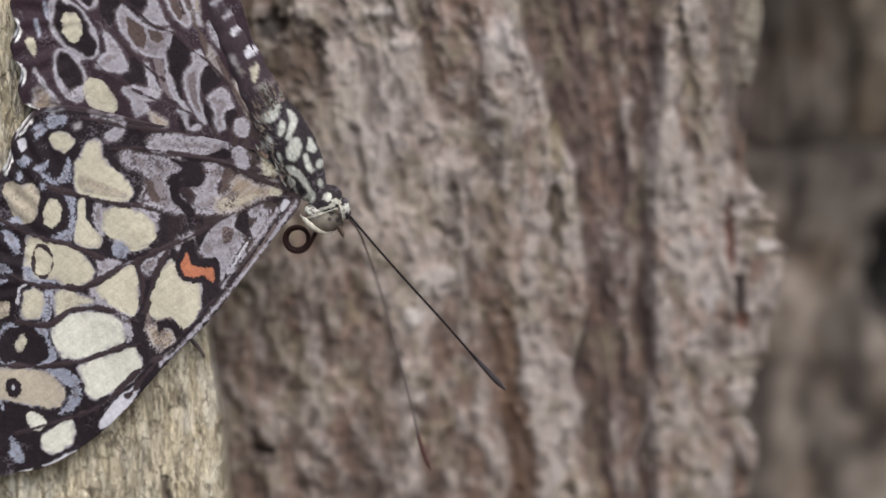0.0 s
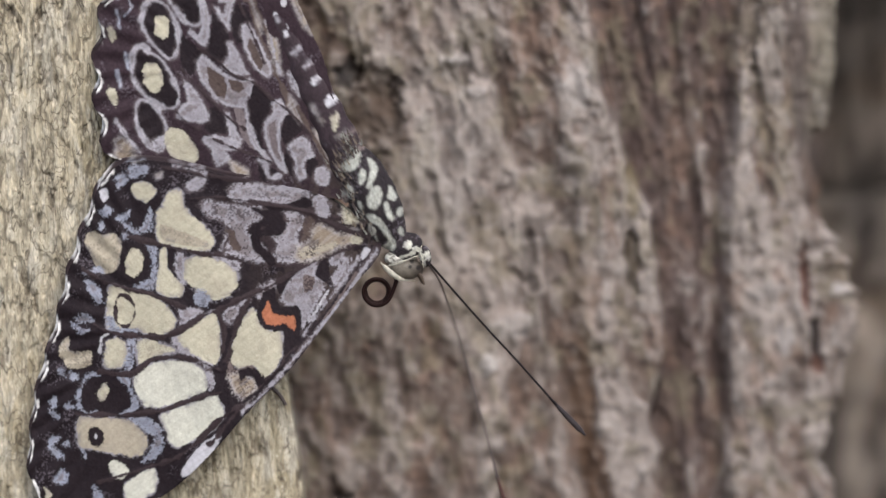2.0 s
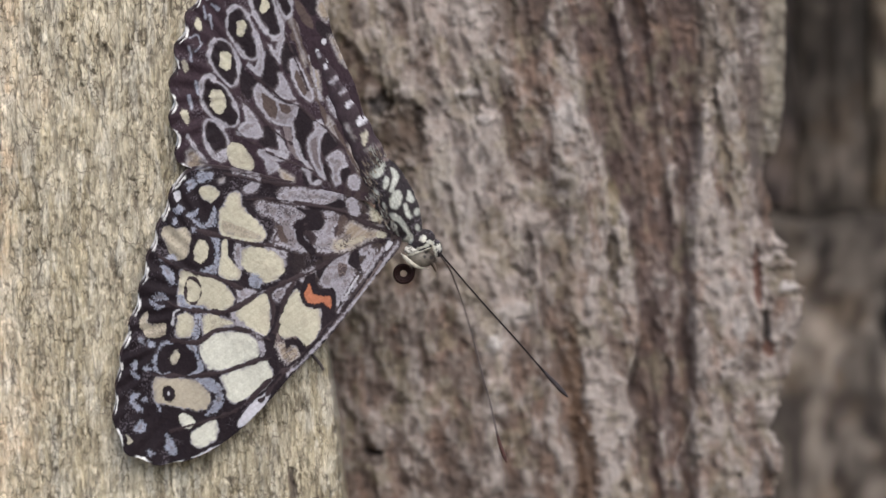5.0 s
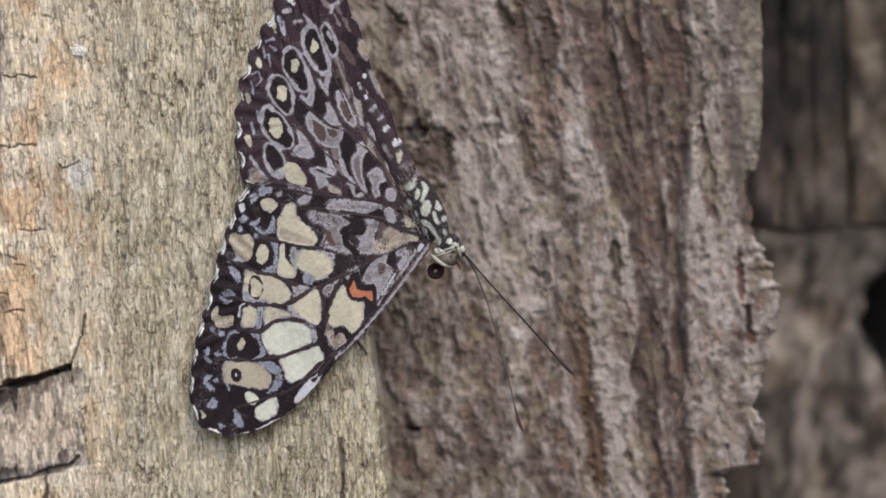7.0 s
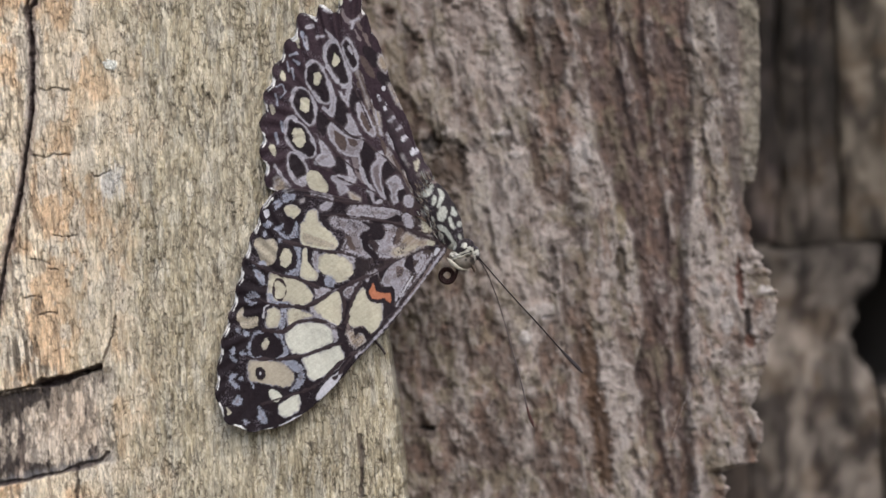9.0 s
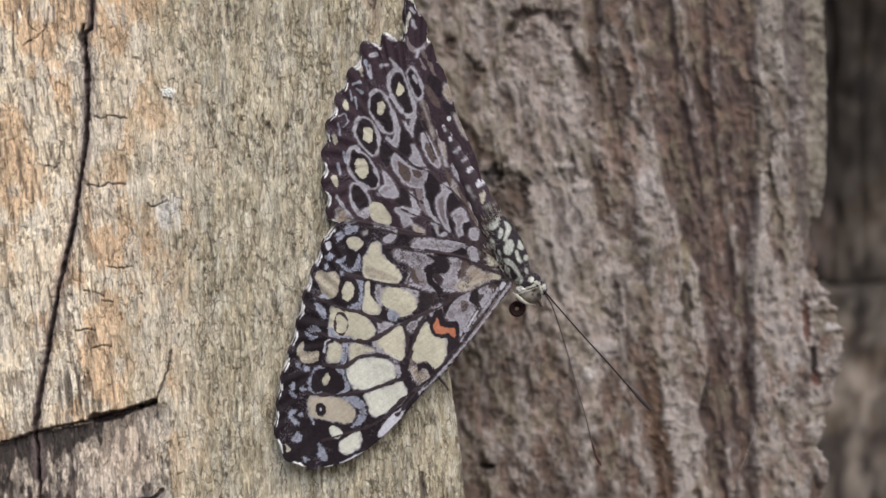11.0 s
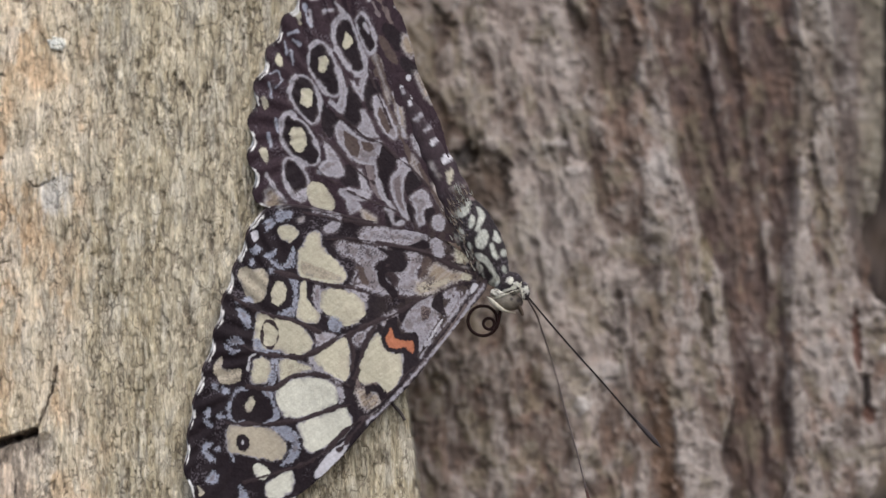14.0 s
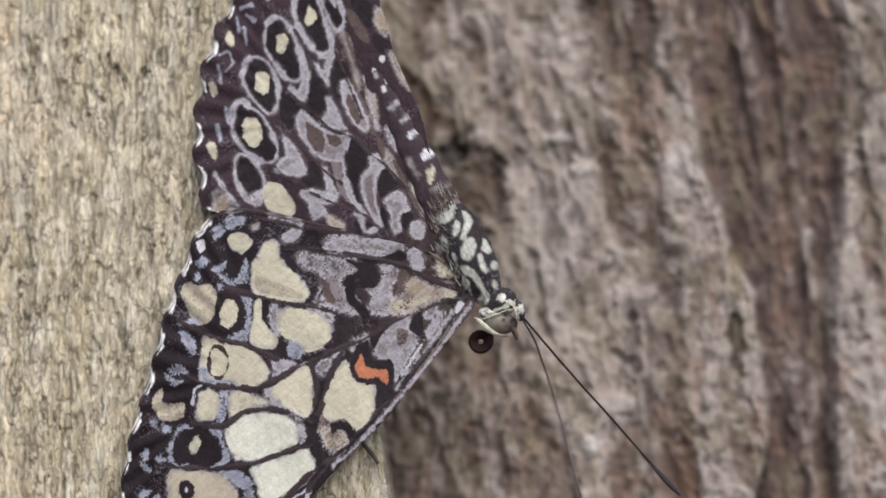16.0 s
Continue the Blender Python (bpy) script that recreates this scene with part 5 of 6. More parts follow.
def paint_hindwing(w):
    # the disc: lilac bands with pale rims between black cells
    patch(w, [(-19.59, 22.18), (-18.78, 21.30), (-17.80, 20.43), (-16.94, 19.84), (-17.22, 18.98), (-17.80, 18.12), (-18.38, 17.49), (-19.25, 18.42), (-19.48, 19.87), (-19.71, 21.31)], DARK)
    patch(w, [(-16.30, 24.17), (-15.49, 23.29), (-14.63, 21.95), (-14.45, 20.97), (-14.63, 19.82), (-15.32, 18.67), (-16.07, 18.96), (-16.82, 20.13), (-16.42, 21.28), (-16.18, 22.72)], DARK)
    patch(w, [(-14.34, 24.15), (-13.59, 24.60), (-12.78, 24.42), (-12.32, 23.55), (-12.03, 22.68), (-12.89, 22.86), (-13.24, 22.11), (-13.01, 20.95), (-13.59, 20.67), (-14.16, 21.83), (-14.34, 22.99)], DARK)
    patch(w, [(-16.65, 14.24), (-15.78, 14.23), (-14.92, 13.47), (-14.63, 12.49), (-14.92, 11.57), (-15.78, 11.58), (-16.82, 11.76), (-17.22, 12.34), (-16.76, 13.20)], DARK)
    patch(w, [(-19.13, 17.15), (-18.38, 16.56), (-17.51, 15.40), (-16.82, 13.89), (-16.65, 12.97), (-17.63, 12.75), (-18.95, 12.99), (-19.94, 13.46), (-19.53, 14.27), (-18.78, 14.95), (-18.96, 15.99)], LILAC, mottle=0.1)
    patch(w, [(-17.63, 26.04), (-17.17, 25.80), (-16.59, 24.52), (-16.30, 23.13), (-16.47, 21.51), (-16.88, 20.48), (-17.51, 20.83), (-18.55, 21.76), (-18.32, 22.22), (-17.63, 21.64), (-17.22, 22.33), (-17.23, 23.72), (-17.57, 24.88)], LILAC, mottle=0.1)
    patch(w, [(-15.90, 24.45), (-15.49, 24.28), (-14.91, 23.58), (-14.74, 24.44), (-14.45, 25.31), (-13.93, 26.00), (-13.59, 25.59), (-14.05, 24.43), (-14.34, 23.11), (-14.40, 22.07), (-14.86, 22.53), (-15.43, 23.35)], LILAC, mottle=0.1)
    patch(w, [(-14.63, 20.68), (-14.17, 20.79), (-13.59, 19.81), (-13.01, 18.36), (-12.55, 17.60), (-13.36, 17.50), (-14.34, 17.68), (-15.32, 18.38), (-14.97, 18.84), (-14.51, 19.53)], LILAC, mottle=0.15)
    patch(w, [(-17.74, 18.98), (-17.17, 19.55), (-16.47, 19.08), (-15.49, 18.09), (-14.34, 17.39), (-13.19, 17.09), (-12.32, 17.20), (-11.98, 16.62), (-12.32, 15.58), (-12.78, 15.01), (-13.02, 14.21), (-13.94, 14.21), (-14.92, 14.45), (-15.78, 14.92), (-16.65, 15.97), (-17.40, 16.96), (-17.74, 17.94)], LILAC, mottle=0.15)
    patch(w, [(-16.76, 18.39), (-16.01, 17.98), (-15.09, 17.34), (-14.80, 16.36), (-15.09, 15.15), (-15.95, 15.62), (-16.59, 16.66)], BROWN, mottle=0.2)
    patch(w, [(-14.63, 17.10), (-13.36, 16.75), (-13.01, 16.17), (-13.59, 15.71), (-14.28, 16.06)], BROWN, mottle=0.2)
    patch(w, [(-15.09, 13.88), (-14.51, 13.64), (-14.17, 12.60), (-13.82, 11.74), (-13.36, 10.99), (-13.59, 10.30), (-14.40, 10.30), (-14.63, 11.34), (-14.80, 12.49)], LILAC, mottle=0.2)
    patch(w, [(-14.17, 14.22), (-13.25, 13.98), (-12.90, 12.59), (-12.56, 11.32), (-11.87, 9.99), (-12.56, 10.17), (-13.36, 11.33), (-13.88, 12.60)], MAUVE, mottle=0.1)
    patch(w, [(-12.04, 16.50), (-11.17, 15.92), (-10.48, 15.28), (-10.25, 14.58), (-10.71, 13.44), (-11.29, 12.46), (-11.41, 11.31), (-11.18, 9.99), (-11.47, 9.70), (-12.04, 10.57), (-12.44, 12.01), (-12.79, 13.46), (-12.79, 14.61), (-12.32, 15.58)], DARK)
    stroke(w, [(-12.96, 14.44), (-12.79, 13.05), (-12.50, 11.73), (-11.98, 10.40), (-11.18, 9.47), (-10.72, 8.78)], LILAC, 0.42)
    patch(w, [(-17.17, 11.36), (-16.07, 11.47), (-14.63, 11.11), (-13.59, 10.76), (-13.94, 10.01), (-14.92, 9.85), (-14.63, 9.04), (-15.21, 8.58), (-15.90, 8.30), (-16.24, 9.17), (-16.59, 10.21), (-17.22, 10.79)], LILAC, mottle=0.15)
    patch(w, [(-14.63, 8.87), (-13.60, 8.46), (-12.68, 7.76), (-13.02, 7.19), (-14.17, 7.43)], BUFF, mottle=0.1)
    patch(w, [(-11.87, 9.13), (-10.83, 8.43), (-9.46, 7.28), (-10.49, 6.71), (-11.53, 6.95), (-11.75, 8.10)], DARK)
    stroke(w, [(-11.64, 9.02), (-11.06, 8.55), (-10.95, 7.63), (-10.49, 7.05), (-9.69, 7.28)], LILAC, 0.36)
    patch(w, [(-10.25, 14.76), (-9.45, 14.98), (-8.87, 14.17), (-8.53, 13.59), (-9.16, 13.14), (-9.45, 12.27), (-9.57, 10.84), (-9.34, 9.40), (-8.77, 7.67), (-9.17, 7.50), (-9.80, 8.25), (-10.49, 9.41), (-11.00, 10.85), (-11.18, 12.00), (-10.94, 12.86), (-10.25, 13.72)], LILAC, mottle=0.05)
    patch(w, [(-10.37, 12.69), (-9.85, 12.91), (-9.97, 11.42), (-9.74, 9.98), (-9.51, 8.77), (-10.03, 9.35), (-10.54, 10.85), (-10.66, 12.00)], MAUVE, mottle=0.1)
    patch(w, [(-8.53, 13.47), (-7.84, 13.01), (-7.15, 11.97), (-7.61, 11.40), (-8.42, 10.94), (-8.88, 10.26), (-9.28, 10.95), (-9.34, 12.10), (-8.99, 13.02)], DARK)
    patch(w, [(-9.05, 9.97), (-8.54, 9.39), (-8.19, 8.24), (-8.08, 7.09), (-8.60, 7.27), (-9.05, 8.54)], DARK)
    patch(w, [(-8.71, 10.26), (-8.02, 10.94), (-7.15, 11.28), (-6.58, 10.53), (-6.12, 9.37), (-6.30, 8.80), (-6.87, 8.98), (-7.16, 8.23), (-6.87, 7.08), (-7.62, 6.80), (-8.08, 7.38), (-8.08, 8.53), (-8.42, 9.39)], LILAC, mottle=0.2)
    patch(w, [(-6.81, 8.80), (-6.12, 8.97), (-5.61, 8.39), (-6.13, 7.82), (-6.36, 7.08), (-6.87, 7.37)], DARK)
    patch(w, [(-6.01, 7.94), (-5.32, 8.22), (-4.58, 7.47), (-4.75, 6.32), (-5.56, 6.21), (-6.13, 6.91)], LILAC, mottle=0.15)
    # long lozenges and brown streaks towards the abdomen
    stroke(w, [(-12.89, 27.03), (-12.32, 24.70), (-11.63, 22.10), (-10.76, 19.78), (-10.02, 18.04), (-9.21, 16.30), (-8.64, 14.74)], BROWN, 0.75)
    patch(w, [(-13.18, 22.40), (-12.43, 22.68), (-11.74, 21.52), (-11.17, 20.36), (-10.48, 18.91), (-10.13, 17.87), (-10.48, 17.18), (-11.17, 17.47), (-12.03, 18.35), (-12.90, 20.09), (-13.13, 21.24)], LILAC, mottle=0.1)
    patch(w, [(-12.43, 21.24), (-11.86, 20.54), (-11.05, 18.63), (-11.40, 17.99), (-12.15, 19.04), (-12.55, 20.20)], BROWN, mottle=0.1)
    stroke(w, [(-12.49, 26.73), (-11.97, 24.70), (-11.63, 23.08), (-11.17, 21.69)], BUFF, 0.42)
    patch(w, [(-10.93, 22.84), (-10.47, 22.95), (-9.90, 22.08), (-9.44, 20.63), (-9.27, 18.61), (-9.10, 17.40), (-9.56, 17.46), (-10.02, 18.62), (-10.36, 20.06), (-10.71, 21.51)], BUFF, mottle=0.1)
    stroke(w, [(-10.70, 22.78), (-10.24, 21.21), (-9.90, 19.36), (-9.33, 17.46)], LILAC, 0.26)
    patch(w, [(-8.64, 17.85), (-8.18, 17.44), (-7.60, 16.29), (-7.03, 15.42), (-7.38, 15.13), (-8.01, 15.71), (-8.52, 16.87)], LILAC, mottle=0.3)
    patch(w, [(-8.53, 15.43), (-8.01, 14.97), (-7.44, 13.41), (-7.15, 12.43), (-7.61, 12.55), (-8.18, 13.41), (-8.64, 14.40)], BUFF, mottle=0.1)
    patch(w, [(-6.18, 11.96), (-5.72, 11.67), (-5.15, 10.51), (-4.58, 9.07), (-4.01, 7.63), (-4.52, 7.81), (-5.15, 9.08), (-5.89, 10.52)], BUFF, mottle=0.1)
    stroke(w, [(-7.72, 14.16), (-6.86, 12.54), (-5.89, 10.69), (-4.98, 8.96), (-4.06, 7.35)], BROWN, 0.3)
    # veins
    stroke(w, [(-17.05, 11.59), (-14.63, 10.31), (-12.33, 9.42), (-10.49, 8.66)], UMBER, 0.2)
    stroke(w, [(-19.25, 18.13), (-16.94, 15.51), (-14.63, 13.18), (-13.02, 12.02)], UMBER, 0.2)
    stroke(w, [(-17.63, 20.25), (-15.78, 19.08), (-14.05, 17.50), (-12.03, 16.73), (-10.31, 15.10), (-8.64, 13.82), (-6.69, 11.68)], UMBER, 0.2)
    stroke(w, [(-14.62, 27.62), (-13.36, 24.72), (-12.20, 21.81), (-10.94, 18.62)], UMBER, 0.2)
    stroke(w, [(-21.68, 20.29), (-19.82, 17.85), (-18.67, 16.97)], UMBER, 0.2)
    stroke(w, [(-20.11, 14.10), (-18.67, 12.64), (-16.93, 11.76)], UMBER, 0.2)
    # the tail end
    patch(w, [(-14.79, 34.07), (-13.54, 38.69), (-12.37, 38.25), (-12.06, 35.88), (-10.92, 33.16), (-9.60, 30.61), (-7.96, 27.20), (-6.32, 23.38), (-6.01, 21.26), (-10.23, 21.33), (-11.03, 24.55), (-12.84, 28.54), (-12.81, 30.66), (-13.63, 32.78)], MAUVE_DARK, mottle=0)
    patch(w, [(-14.75, 41.00), (-14.45, 40.55), (-14.80, 39.40), (-15.20, 37.70), (-15.50, 37.80), (-15.25, 39.40)], WHITE)
    stroke(w, [(-14.50, 42.95), (-14.05, 42.45)], WHITE, 0.34)
    stroke(w, [(-14.45, 41.45), (-13.95, 40.95)], LILAC, 0.34)
    stroke(w, [(-14.31, 39.70), (-14.05, 39.10), (-13.69, 38.51)], LILAC, 0.36)
    stroke(w, [(-15.30, 36.90), (-14.57, 35.69), (-13.60, 35.05), (-12.55, 35.66), (-12.00, 36.07)], MAUVE, 0.6)
    stroke(w, [(-13.70, 35.10), (-12.55, 35.66)], LILAC, 0.36)
    stroke(w, [(-13.50, 35.00), (-13.66, 34.07)], LILAC, 0.30)
    stroke(w, [(-17.80, 37.15), (-16.85, 36.60)], LILAC, 0.36)
    stroke(w, [(-12.68, 34.70), (-11.55, 32.56), (-10.83, 30.84)], GREY, 0.45)
    stroke(w, [(-13.20, 33.87), (-12.40, 32.25)], MAUVE, 0.40)
    stroke(w, [(-19.10, 32.89), (-18.05, 33.08)], LILAC, 0.38)
    stroke(w, [(-17.77, 33.93), (-17.20, 33.30), (-16.73, 32.64)], LILAC, 0.42)
    patch(w, [(-11.96, 31.32), (-10.44, 30.96), (-9.62, 29.34), (-10.14, 27.91), (-11.14, 28.77), (-11.97, 30.14)], DARK)
    patch(w, [(-12.48, 29.81), (-11.64, 29.45), (-10.49, 27.58), (-10.16, 26.39), (-11.01, 26.57), (-12.00, 28.11)], BROWN, mottle=0.2)
    patch(w, [(-9.61, 30.10), (-8.77, 29.75), (-7.95, 27.88), (-8.47, 26.87), (-9.30, 27.56), (-9.79, 28.92)], BUFF, mottle=0.2)
    patch(w, [(-9.64, 27.40), (-8.64, 26.87), (-7.47, 25.68), (-7.99, 25.01), (-9.16, 25.36), (-10.00, 26.39)], DARK)
    patch(w, [(-8.32, 25.52), (-7.48, 25.17), (-6.66, 23.47), (-6.01, 21.43), (-6.85, 22.12), (-7.67, 23.65)], BUFF, mottle=0.25)
    patch(w, [(-13.35, 28.30), (-12.51, 27.44), (-11.54, 24.55), (-10.57, 21.67), (-11.24, 22.02), (-12.22, 24.56), (-13.20, 26.78)], BROWN, mottle=0.1)
    stroke(w, [(-13.18, 27.96), (-12.21, 25.07), (-11.07, 22.01)], BUFF, 0.25)
    patch(w, [(-15.33, 31.71), (-14.72, 32.80), (-13.89, 32.19), (-13.07, 30.24), (-12.84, 28.54), (-13.53, 27.54), (-14.36, 28.57), (-15.01, 30.27)], DARK)
    stroke(w, [(-15.33, 31.71), (-14.64, 32.54), (-13.81, 31.85), (-13.15, 30.24), (-12.84, 28.63), (-13.53, 27.71), (-14.36, 28.82), (-15.01, 30.52), (-15.33, 31.71)], LILAC, 0.35)
    stroke(w, [(-14.15, 31.18), (-13.75, 30.16)], LILAC, 0.28)
    spot(w, (-8.92, 24.68), (0.34, 0.34), PALE)
    spot(w, (-9.70, 23.43), (0.21, 0.34), PALE)
    spot(w, (-8.70, 22.15), (0.25, 0.34), PALE)
    # eye marks
    loop(w, [(-18.01, 29.94), (-17.68, 31.51), (-16.74, 32.25), (-15.80, 31.61), (-14.87, 28.96), (-14.06, 26.44), (-14.44, 25.31), (-15.20, 25.19), (-16.45, 26.47), (-17.57, 28.36)], DARK, LILAC, 0.42)
    patch(w, [(-16.43, 30.36), (-15.81, 29.72), (-15.68, 28.97), (-16.44, 28.22), (-16.88, 28.67), (-16.62, 29.61)], CREAM)
    loop(w, [(-20.97, 26.84), (-20.72, 28.41), (-19.90, 29.15), (-18.83, 28.69), (-17.71, 26.48), (-17.09, 23.65), (-17.60, 22.59), (-18.66, 22.85), (-19.91, 24.31), (-20.85, 25.89)], DARK, LILAC, 0.42)
    patch(w, [(-19.71, 27.26), (-18.96, 27.44), (-18.46, 26.62), (-18.84, 25.87), (-19.28, 25.43), (-19.72, 25.69)], CREAM)
    loop(w, [(-23.25, 23.41), (-22.87, 24.66), (-21.80, 25.15), (-20.54, 24.32), (-19.73, 22.43), (-19.61, 20.54), (-20.25, 19.30), (-21.19, 19.75), (-22.44, 21.20), (-23.13, 22.47)], DARK, LILAC, 0.42)
    patch(w, [(-21.80, 23.39), (-21.17, 23.70), (-20.48, 23.06), (-20.55, 21.50), (-21.18, 21.13), (-21.94, 21.83)], CREAM)
    loop(w, [(-24.34, 18.09), (-24.14, 19.97), (-23.26, 20.59), (-22.44, 19.95), (-21.19, 19.00), (-19.94, 16.79), (-19.63, 15.22), (-20.27, 14.29), (-21.52, 14.49), (-23.09, 15.57), (-24.03, 16.83)], DARK, LILAC, 0.45)
    patch(w, [(-23.27, 18.08), (-22.76, 18.89), (-21.82, 18.69), (-21.13, 17.43), (-21.52, 15.99), (-22.27, 15.87), (-23.09, 16.63)], CREAM)
    loop(w, [(-24.04, 14.33), (-23.53, 15.13), (-22.46, 14.75), (-21.21, 13.04), (-21.03, 11.48), (-21.54, 10.11), (-22.48, 10.24), (-23.42, 11.50), (-23.92, 12.76)], DARK, LILAC, 0.45)
    patch(w, [(-22.48, 10.99), (-21.15, 11.60), (-21.41, 9.92), (-22.17, 10.11)], LILAC, mottle=0.3)
    patch(w, [(-21.22, 11.48), (-20.59, 12.22), (-19.33, 11.96), (-18.08, 10.51), (-17.78, 9.26), (-18.41, 8.58), (-19.66, 8.84), (-20.91, 9.72)], CREAM)
    patch(w, [(-26.25, 11.22), (-25.30, 11.52), (-24.05, 9.94), (-25.00, 8.70), (-26.25, 9.34)], BUFF, mottle=0.3)
    stroke(w, [(-25.93, 13.09), (-24.99, 11.52), (-23.67, 9.88)], LILAC, 0.45)
    # border marks
    spot(w, (-26.30, 15.60), (0.44, 0.94), CREAM)
    spot(w, (-26.28, 21.88), (0.38, 0.76), CREAM)
    spot(w, (-24.50, 27.07), (0.38, 0.82), CREAM)
    spot(w, (-22.15, 32.32), (0.31, 0.82), CREAM)
    stroke(w, [(-25.72, 18.11), (-25.48, 16.53)], BLUE, 0.3)
    stroke(w, [(-23.48, 30.14), (-22.35, 30.50)], BLUE, 0.35)
    stroke(w, [(-23.86, 29.20), (-23.61, 27.81)], BLUE, 0.25)
    stroke(w, [(-22.85, 29.44), (-22.04, 28.86)], BLUE, 0.3)
    stroke(w, [(-23.05, 28.12), (-22.86, 26.42)], BLUE, 0.3)
    stroke(w, [(-25.64, 25.33), (-24.63, 25.63), (-24.25, 24.68)], BLUE, 0.3)
    stroke(w, [(-25.64, 24.19), (-25.39, 22.43)], BLUE, 0.25)
    stroke(w, [(-24.13, 24.55), (-24.89, 23.62)], BLUE, 0.25)
    stroke(w, [(-24.96, 19.98), (-24.65, 18.28)], BLUE, 0.25)
    stroke(w, [(-21.45, 33.57), (-21.14, 32.18), (-20.64, 31.11)], BLUE, 0.35)
    stroke(w, [(-20.60, 34.50), (-19.80, 34.60)], LILAC, 0.45)
    stroke(w, [(-20.85, 32.95), (-20.65, 31.60)], LILAC, 0.30)
    spot(w, (-19.30, 35.75), (0.34, 0.48), PALE)


def wing(outline, pole, paint_wing, level, across, steps, scallop, tint, seed):
    """A cambered, veined sheet with a fringed, scalloped margin."""
    loop = spline(outline, 24, True)
    gap = np.linalg.norm(np.roll(loop, -1, 0) - loop, axis=1)
    run = np.r_[0, np.cumsum(gap)]
    along = np.linspace(0, run[-1], across, endpoint=False)
    closed = np.vstack([loop, loop[:1]])
    rim = np.stack([np.interp(along, run, closed[:, k]) for k in (0, 1)], -1)
    pole = np.array(pole)
    out = rim - pole
    length = np.linalg.norm(out, axis=1)
    margin = smooth(*scallop["from"], rim[:, 0] * scallop["way"][0] + rim[:, 1] * scallop["way"][1])
    wave = np.sin(along * 2 * np.pi / scallop["every"])
    rim = rim + out / length[:, None] * (margin * scallop["deep"] * wave)[:, None]
    rim += 0.10 * (fbm(along / 0.5, along * 0, 2, seed)[:, None] - 0.5)
    r = np.linspace(0.00002, 1, steps) ** 0.8
    P = pole + r[:, None, None] * (rim - pole)[None]
    x, z = P[..., 0].ravel(), P[..., 1].ravel()
    w = canvas(x, z, tint)
    w["col"] = blend(w["col"], (0.060, 0.046, 0.042), 0.75 * smooth(17, 4, np.hypot(x, z)) * smooth(0.38, 0.6, fbm(x / 0.7, z / 0.7, 3, 67)))
    paint_wing(w)
    # pale fringe between the scallops
    depth = ((1 - r)[:, None] * np.linalg.norm(rim - pole, axis=1)[None]).ravel()
    fringe = np.tile(margin * smooth(-0.4, 0.25, -wave), steps) * smooth(0.36, 0.16, depth + 0.50 * (w["rag"] - 0.5))
    w["col"] = blend(w["col"], (0.76, 0.76, 0.75), fringe * smooth(0.30, 0.52, w["blot"]))
    y = level(x, z) - w["rise"] + 0.12 * np.sin(x * 0.8 + z * 0.5) * smooth(0, 8, np.hypot(x, z)) - 0.10 * (w["rag"] - 0.5)
    verts = np.stack([x, y, z], -1)
    verts[:, 1] += 0.13 * np.tile(margin * np.sin(along * 2 * np.pi / 2.4 + 1.0), steps) * smooth(7.5, 1.5, depth)
    skirt = verts[-across:] + (0, 0.14, 0)
    verts, col = np.vstack([verts, skirt]), np.vstack([w["col"], w["col"][-across:]])
    return mesh_from("wing", verts, grid_faces(steps + 1, across, True), WING, col)


FORE = [(0.50, 0.11), (-2.29, -3.95), (-5.08, -7.52), (-8.66, -12.04), (-13.42, -16.78), (-16.77, -20.51), (-20.58, -24.09), (-24.14, -26.40), (-27.68, -27.70), (-30.81, -27.85), (-33.33, -27.04), (-34.86, -25.43), (-35.65, -22.62), (-35.47, -19.91), (-35.12, -16.82), (-34.46, -13.73), (-33.45, -10.65), (-32.47, -7.57), (-31.83, -5.26), (-31.23, -2.96), (-30.21, 0.31), (-29.38, 2.42), (-28.39, 4.71), (-27.32, 7.35), (-25.45, 8.74), (-22.76, 9.19), (-19.28, 8.62), (-16.27, 7.86), (-11.29, 6.68), (-6.71, 5.74), (-3.27, 4.02)]
HIND = [(-1.16, 4.87), (-6.70, 5.36), (-14.34, 6.66), (-22.00, 8.34), (-26.41, 9.12), (-27.38, 11.89), (-27.85, 14.96), (-27.86, 18.01), (-27.55, 21.06), (-26.93, 24.48), (-25.95, 26.93), (-25.05, 29.01), (-24.08, 31.08), (-22.70, 32.83), (-22.00, 35.00), (-21.20, 36.30), (-19.95, 36.40), (-18.95, 35.65), (-18.55, 37.00), (-18.10, 37.80), (-16.90, 37.15), (-16.00, 35.75), (-15.52, 37.40), (-15.50, 39.81), (-15.32, 42.14), (-14.92, 43.70), (-13.77, 42.03), (-12.75, 39.98), (-12.05, 38.78), (-12.06, 37.35), (-11.45, 36.07), (-11.10, 34.90), (-9.98, 32.70), (-8.55, 28.72), (-7.78, 25.55), (-6.32, 22.09), (-4.87, 18.64), (-3.89, 14.44), (-2.21, 9.46)]
FORE_EDGE = {"from": (22.0, 27.0), "way": (-0.95, 0.05), "deep": 0.20, "every": 4.2}
HIND_EDGE = {"from": (17.5, 24.0), "way": (-0.72, 0.42), "deep": 0.42, "every": 4.4}


def fore_level(x, z):
    return -0.6 - 0.9 * smooth(4, 20, np.hypot(x, z)) + 0.5 * smooth(24, 38, np.hypot(x, z))


def hind_level(x, z):
    return -0.3 + 0.5 * smooth(10, 40, np.hypot(x, z)) - 0.5 * smooth(-20, -28, x)


def body_paint(verts, tint):
    w = canvas(verts[:, 0], verts[:, 2], tint)
    for marks in (abdomen_marks, thorax_marks, head_marks):
        marks(w)
    return w["col"]


